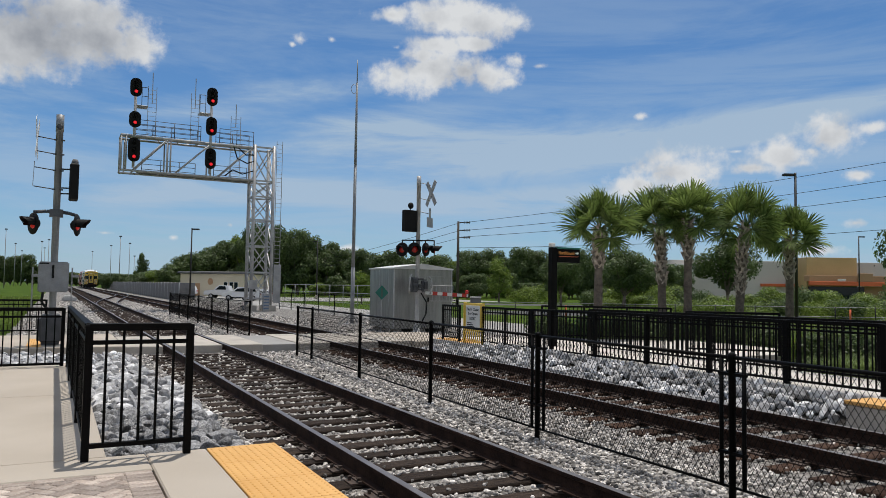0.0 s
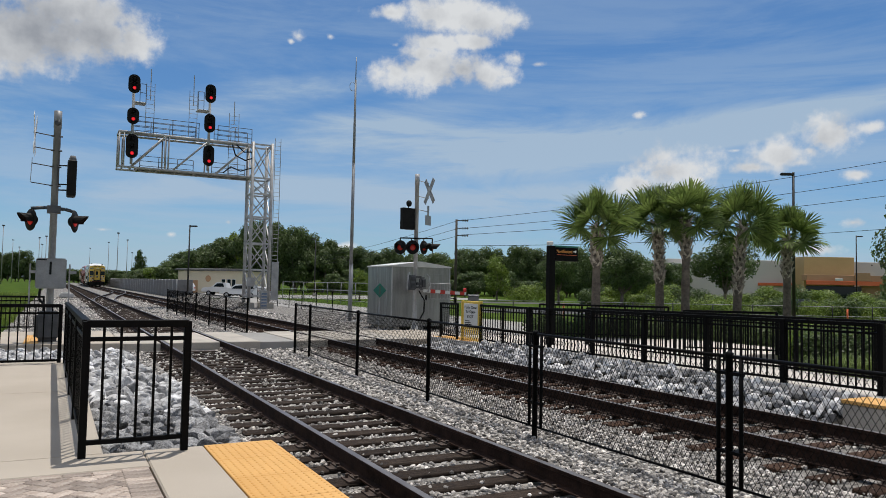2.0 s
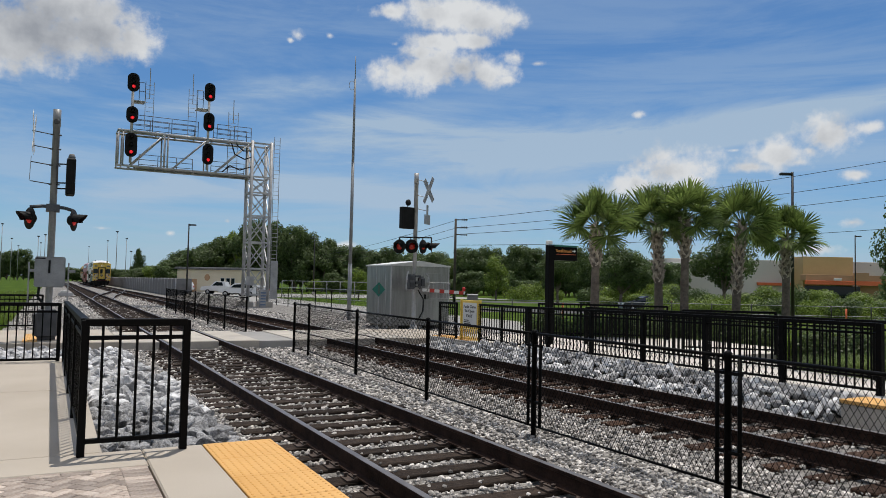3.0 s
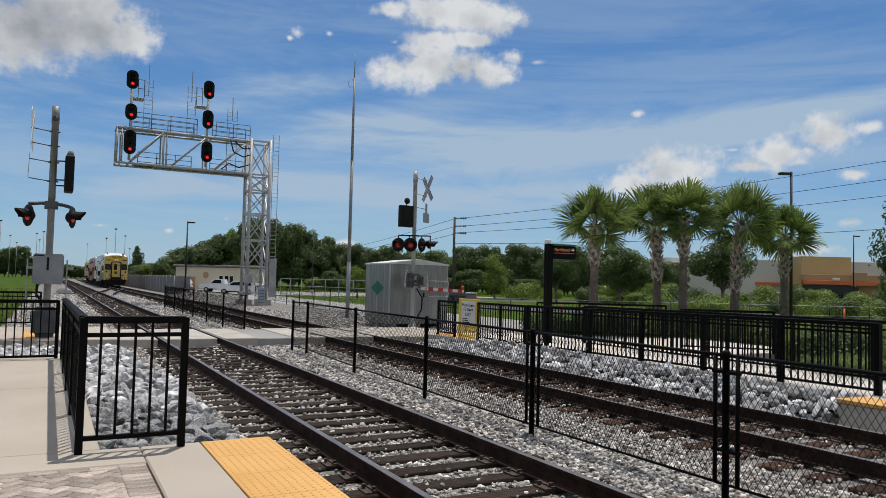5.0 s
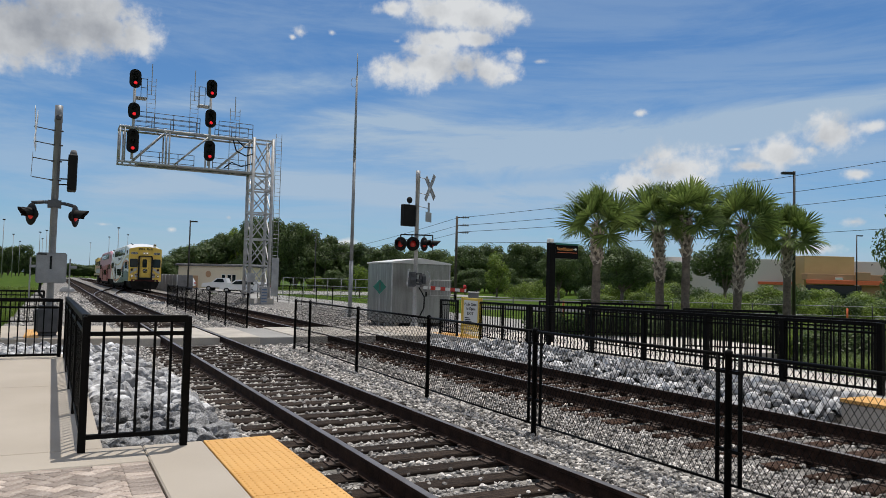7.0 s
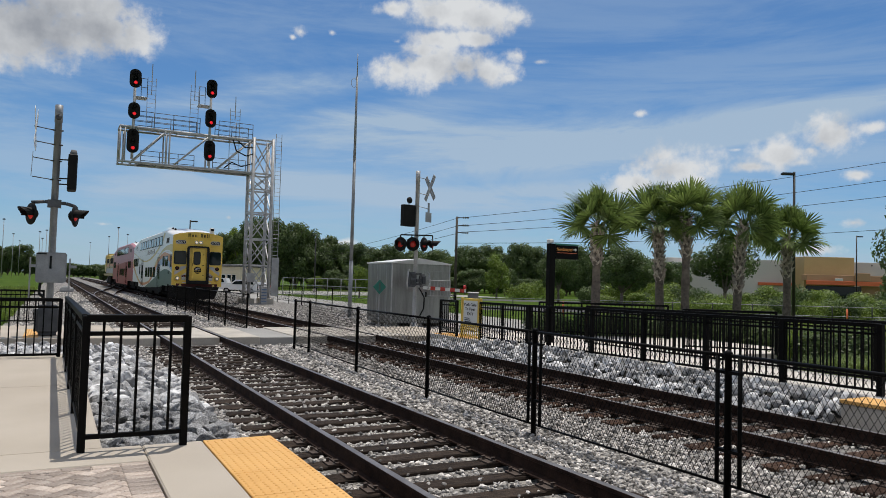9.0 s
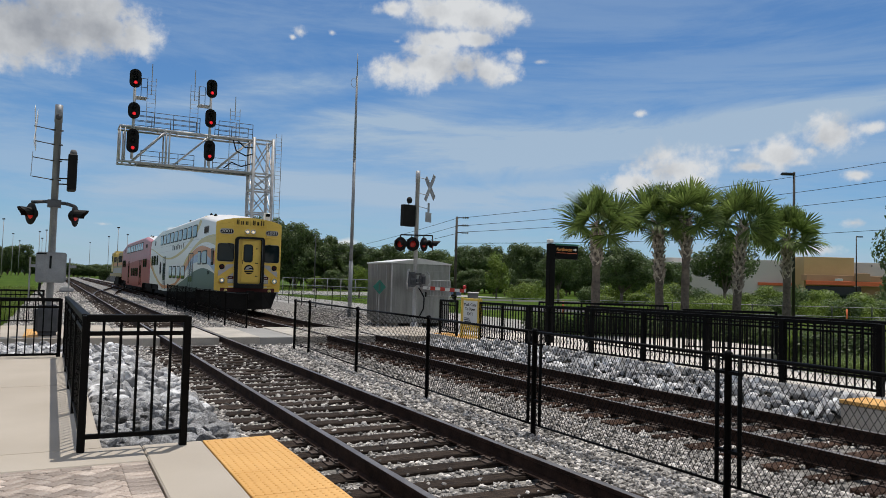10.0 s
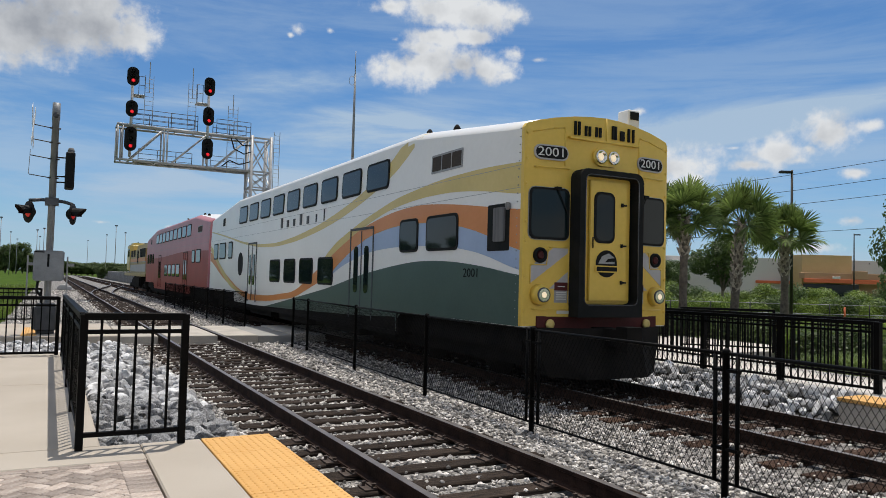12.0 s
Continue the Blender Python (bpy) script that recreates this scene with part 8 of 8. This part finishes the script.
utility_line()


def car(name, paint, label, kind="suv"):
    """A vehicle along +x, wheels on z = 0."""
    c = thing(name, label, "car")
    ln, wd, ht = (4.7, 1.85, 1.7) if kind == "suv" else ((5.6, 1.95, 1.85) if kind == "pickup" else (4.6, 1.8, 1.45))
    if kind == "pickup":
        prof = [(-2.8, 0.45), (-2.8, 1.05), (-0.75, 1.1), (-0.65, 1.8), (0.75, 1.82), (1.35, 1.15), (2.7, 1.05), (2.8, 0.5)]
    elif kind == "suv":
        prof = [(-2.35, 0.4), (-2.35, 1.0), (-2.05, 1.62), (-1.7, 1.7), (0.4, 1.68), (1.1, 1.08), (2.2, 0.95), (2.35, 0.45)]
    else:
        prof = [(-2.3, 0.35), (-2.3, 0.9), (-1.7, 0.98), (-1.1, 1.42), (0.3, 1.44), (1.0, 0.98), (2.15, 0.82), (2.3, 0.38)]
    bm = bmesh.new()
    prism(bm, prof, -wd / 2, wd / 2, XZ)
    for v in bm.verts:
        if v.co.z > 1.2:
            v.co.y *= 0.82
    bmesh.ops.bevel(bm, geom=bm.edges[:], offset=0.06, segments=2, affect="EDGES", clamp_overlap=True)
    part("body", bm, paint, c)
    x0, x1 = {"suv": (-1.9, 0.75), "pickup": (-0.5, 1.0), "sedan": (-1.35, 0.7)}[kind]
    zt = ht - 0.14
    for s in (-1, 1):
        bm = bmesh.new()
        vs = [bm.verts.new(p) for p in ((x0 + 0.05, s * (wd / 2 - 0.0), ht * 0.66), (x1 + 0.1, s * (wd / 2 - 0.0), ht * 0.66), (x1 - 0.4, s * (wd / 2 * 0.84 + 0.01), zt), (x0 + 0.25, s * (wd / 2 * 0.84 + 0.01), zt))]
        bm.faces.new(vs)
        bmesh.ops.solidify(bm, geom=bm.faces[:], thickness=0.02)
        part("side_window", bm, GLASS_DARK, c, "dark side windows")
        for x in (-ln * 0.31, ln * 0.31):
            bm = bmesh.new()
            lathe(bm, [(0, 0.3), (0.02, 0.34), (0.2, 0.34), (0.22, 0.22)], (x, s * (wd / 2 - 0.2), 0.34), (x, s * 9, 0.34), 16)
            w = part("wheel", bm, RUBBER, c, "black tyre")
            bm = bmesh.new()
            lathe(bm, [(0, 0.2), (0.02, 0.1)], (x, s * (wd / 2 + 0.02), 0.34), (x, s * 9, 0.34), 12)
            part("rim", bm, GALV, w, "silver rim")
    bm = bmesh.new()
    xa, za, xb, zb = {"suv": (0.42, 1.62, 1.06, 1.12), "pickup": (0.78, 1.76, 1.3, 1.2), "sedan": (0.32, 1.38, 0.96, 1.02)}[kind]
    vs = [bm.verts.new(p) for p in ((xa + 0.04, -wd * 0.36, za), (xb + 0.04, -wd * 0.42, zb), (xb + 0.04, wd * 0.42, zb), (xa + 0.04, wd * 0.36, za))]
    bm.faces.new(vs)
    bmesh.ops.solidify(bm, geom=bm.faces[:], thickness=0.02)
    part("windscreen", bm, GLASS_DARK, c, "dark windscreen")
    for s in (-1, 1):
        part("headlight", soft_box(prof[-2][0] + 0.02, prof[-2][0] + 0.12, s * wd * 0.36 - 0.14, s * wd * 0.36 + 0.14, 0.68, 0.82, 0.02, 1), SIGN_WHITE, c, "clear headlight")
        part("tail_light", soft_box(prof[1][0] - 0.03, prof[1][0] + 0.05, s * wd * 0.4 - 0.1, s * wd * 0.4 + 0.1, 0.75, 1.0, 0.02, 1), RED_LENS, c, "red tail light")
    return c


def parked(kind, paint, u, z, turn, label):
    c = car("parked_car", paint, label, kind)
    x, y = out((u - 784) / 1300 * z, z)
    c.matrix_basis = pose(x, y, -0.41, 0, 0, turn)
    tagged(c, group="parked cars")


parked("pickup", CAR_WHITE, 396, 104, 150, "white pickup truck parked in the yard")
parked("suv", CAR_WHITE, 425, 92, 160, "white car parked beside the drive")
parked("sedan", CAR_WHITE, 452, 96, 150, "white sedan parked in the yard")
parked("suv", CAR_WHITE, 322, 118, 120, "white van parked by the fence")
parked("suv", CAR_WHITE, 1376, 150, -20, "white car parked before the store")
PASSING_DARK = car("passing_car", CAR_DARK, "dark sedan driving along the road", "sedan")
PASSING_BLUE = car("passing_car", CAR_BLUE, "blue-grey car driving along the side road", "suv")


def drive_by(ob, right_at, ahead, turn):
    """The car keeps to its lane; right_at(t) is its way along the road."""
    rows = []
    for k in range(25):
        t = 0.5 * k
        rows.append((t, pose(*out(right_at(t), ahead), -0.41, 0, 0, turn)))
    walk(ob, rows)


def traffic():
    # a dark car comes from the right and stops behind the equipment house; later another sets off from there
    drive_by(PASSING_DARK, lambda t: float(np.interp(t, (0, 2.0, 2.5, 3.0, 3.5, 4.0, 4.5, 5.0, 5.5, 6.0, 12), (53.8, 29.9, 23.7, 17.3, 11.9, 7.5, 3.7, 0.7, -1.5, -2.7, -2.7))), 62, 180 - AHEAD)
    drive_by(PASSING_BLUE, lambda t: float(np.interp(t, (0, 9.0, 9.5, 10.0, 10.5, 11.0, 12.0), (-5.0, -5.0, -3.6, 0.0, 4.4, 9.3, 21.0))), 92, -AHEAD)


motions()
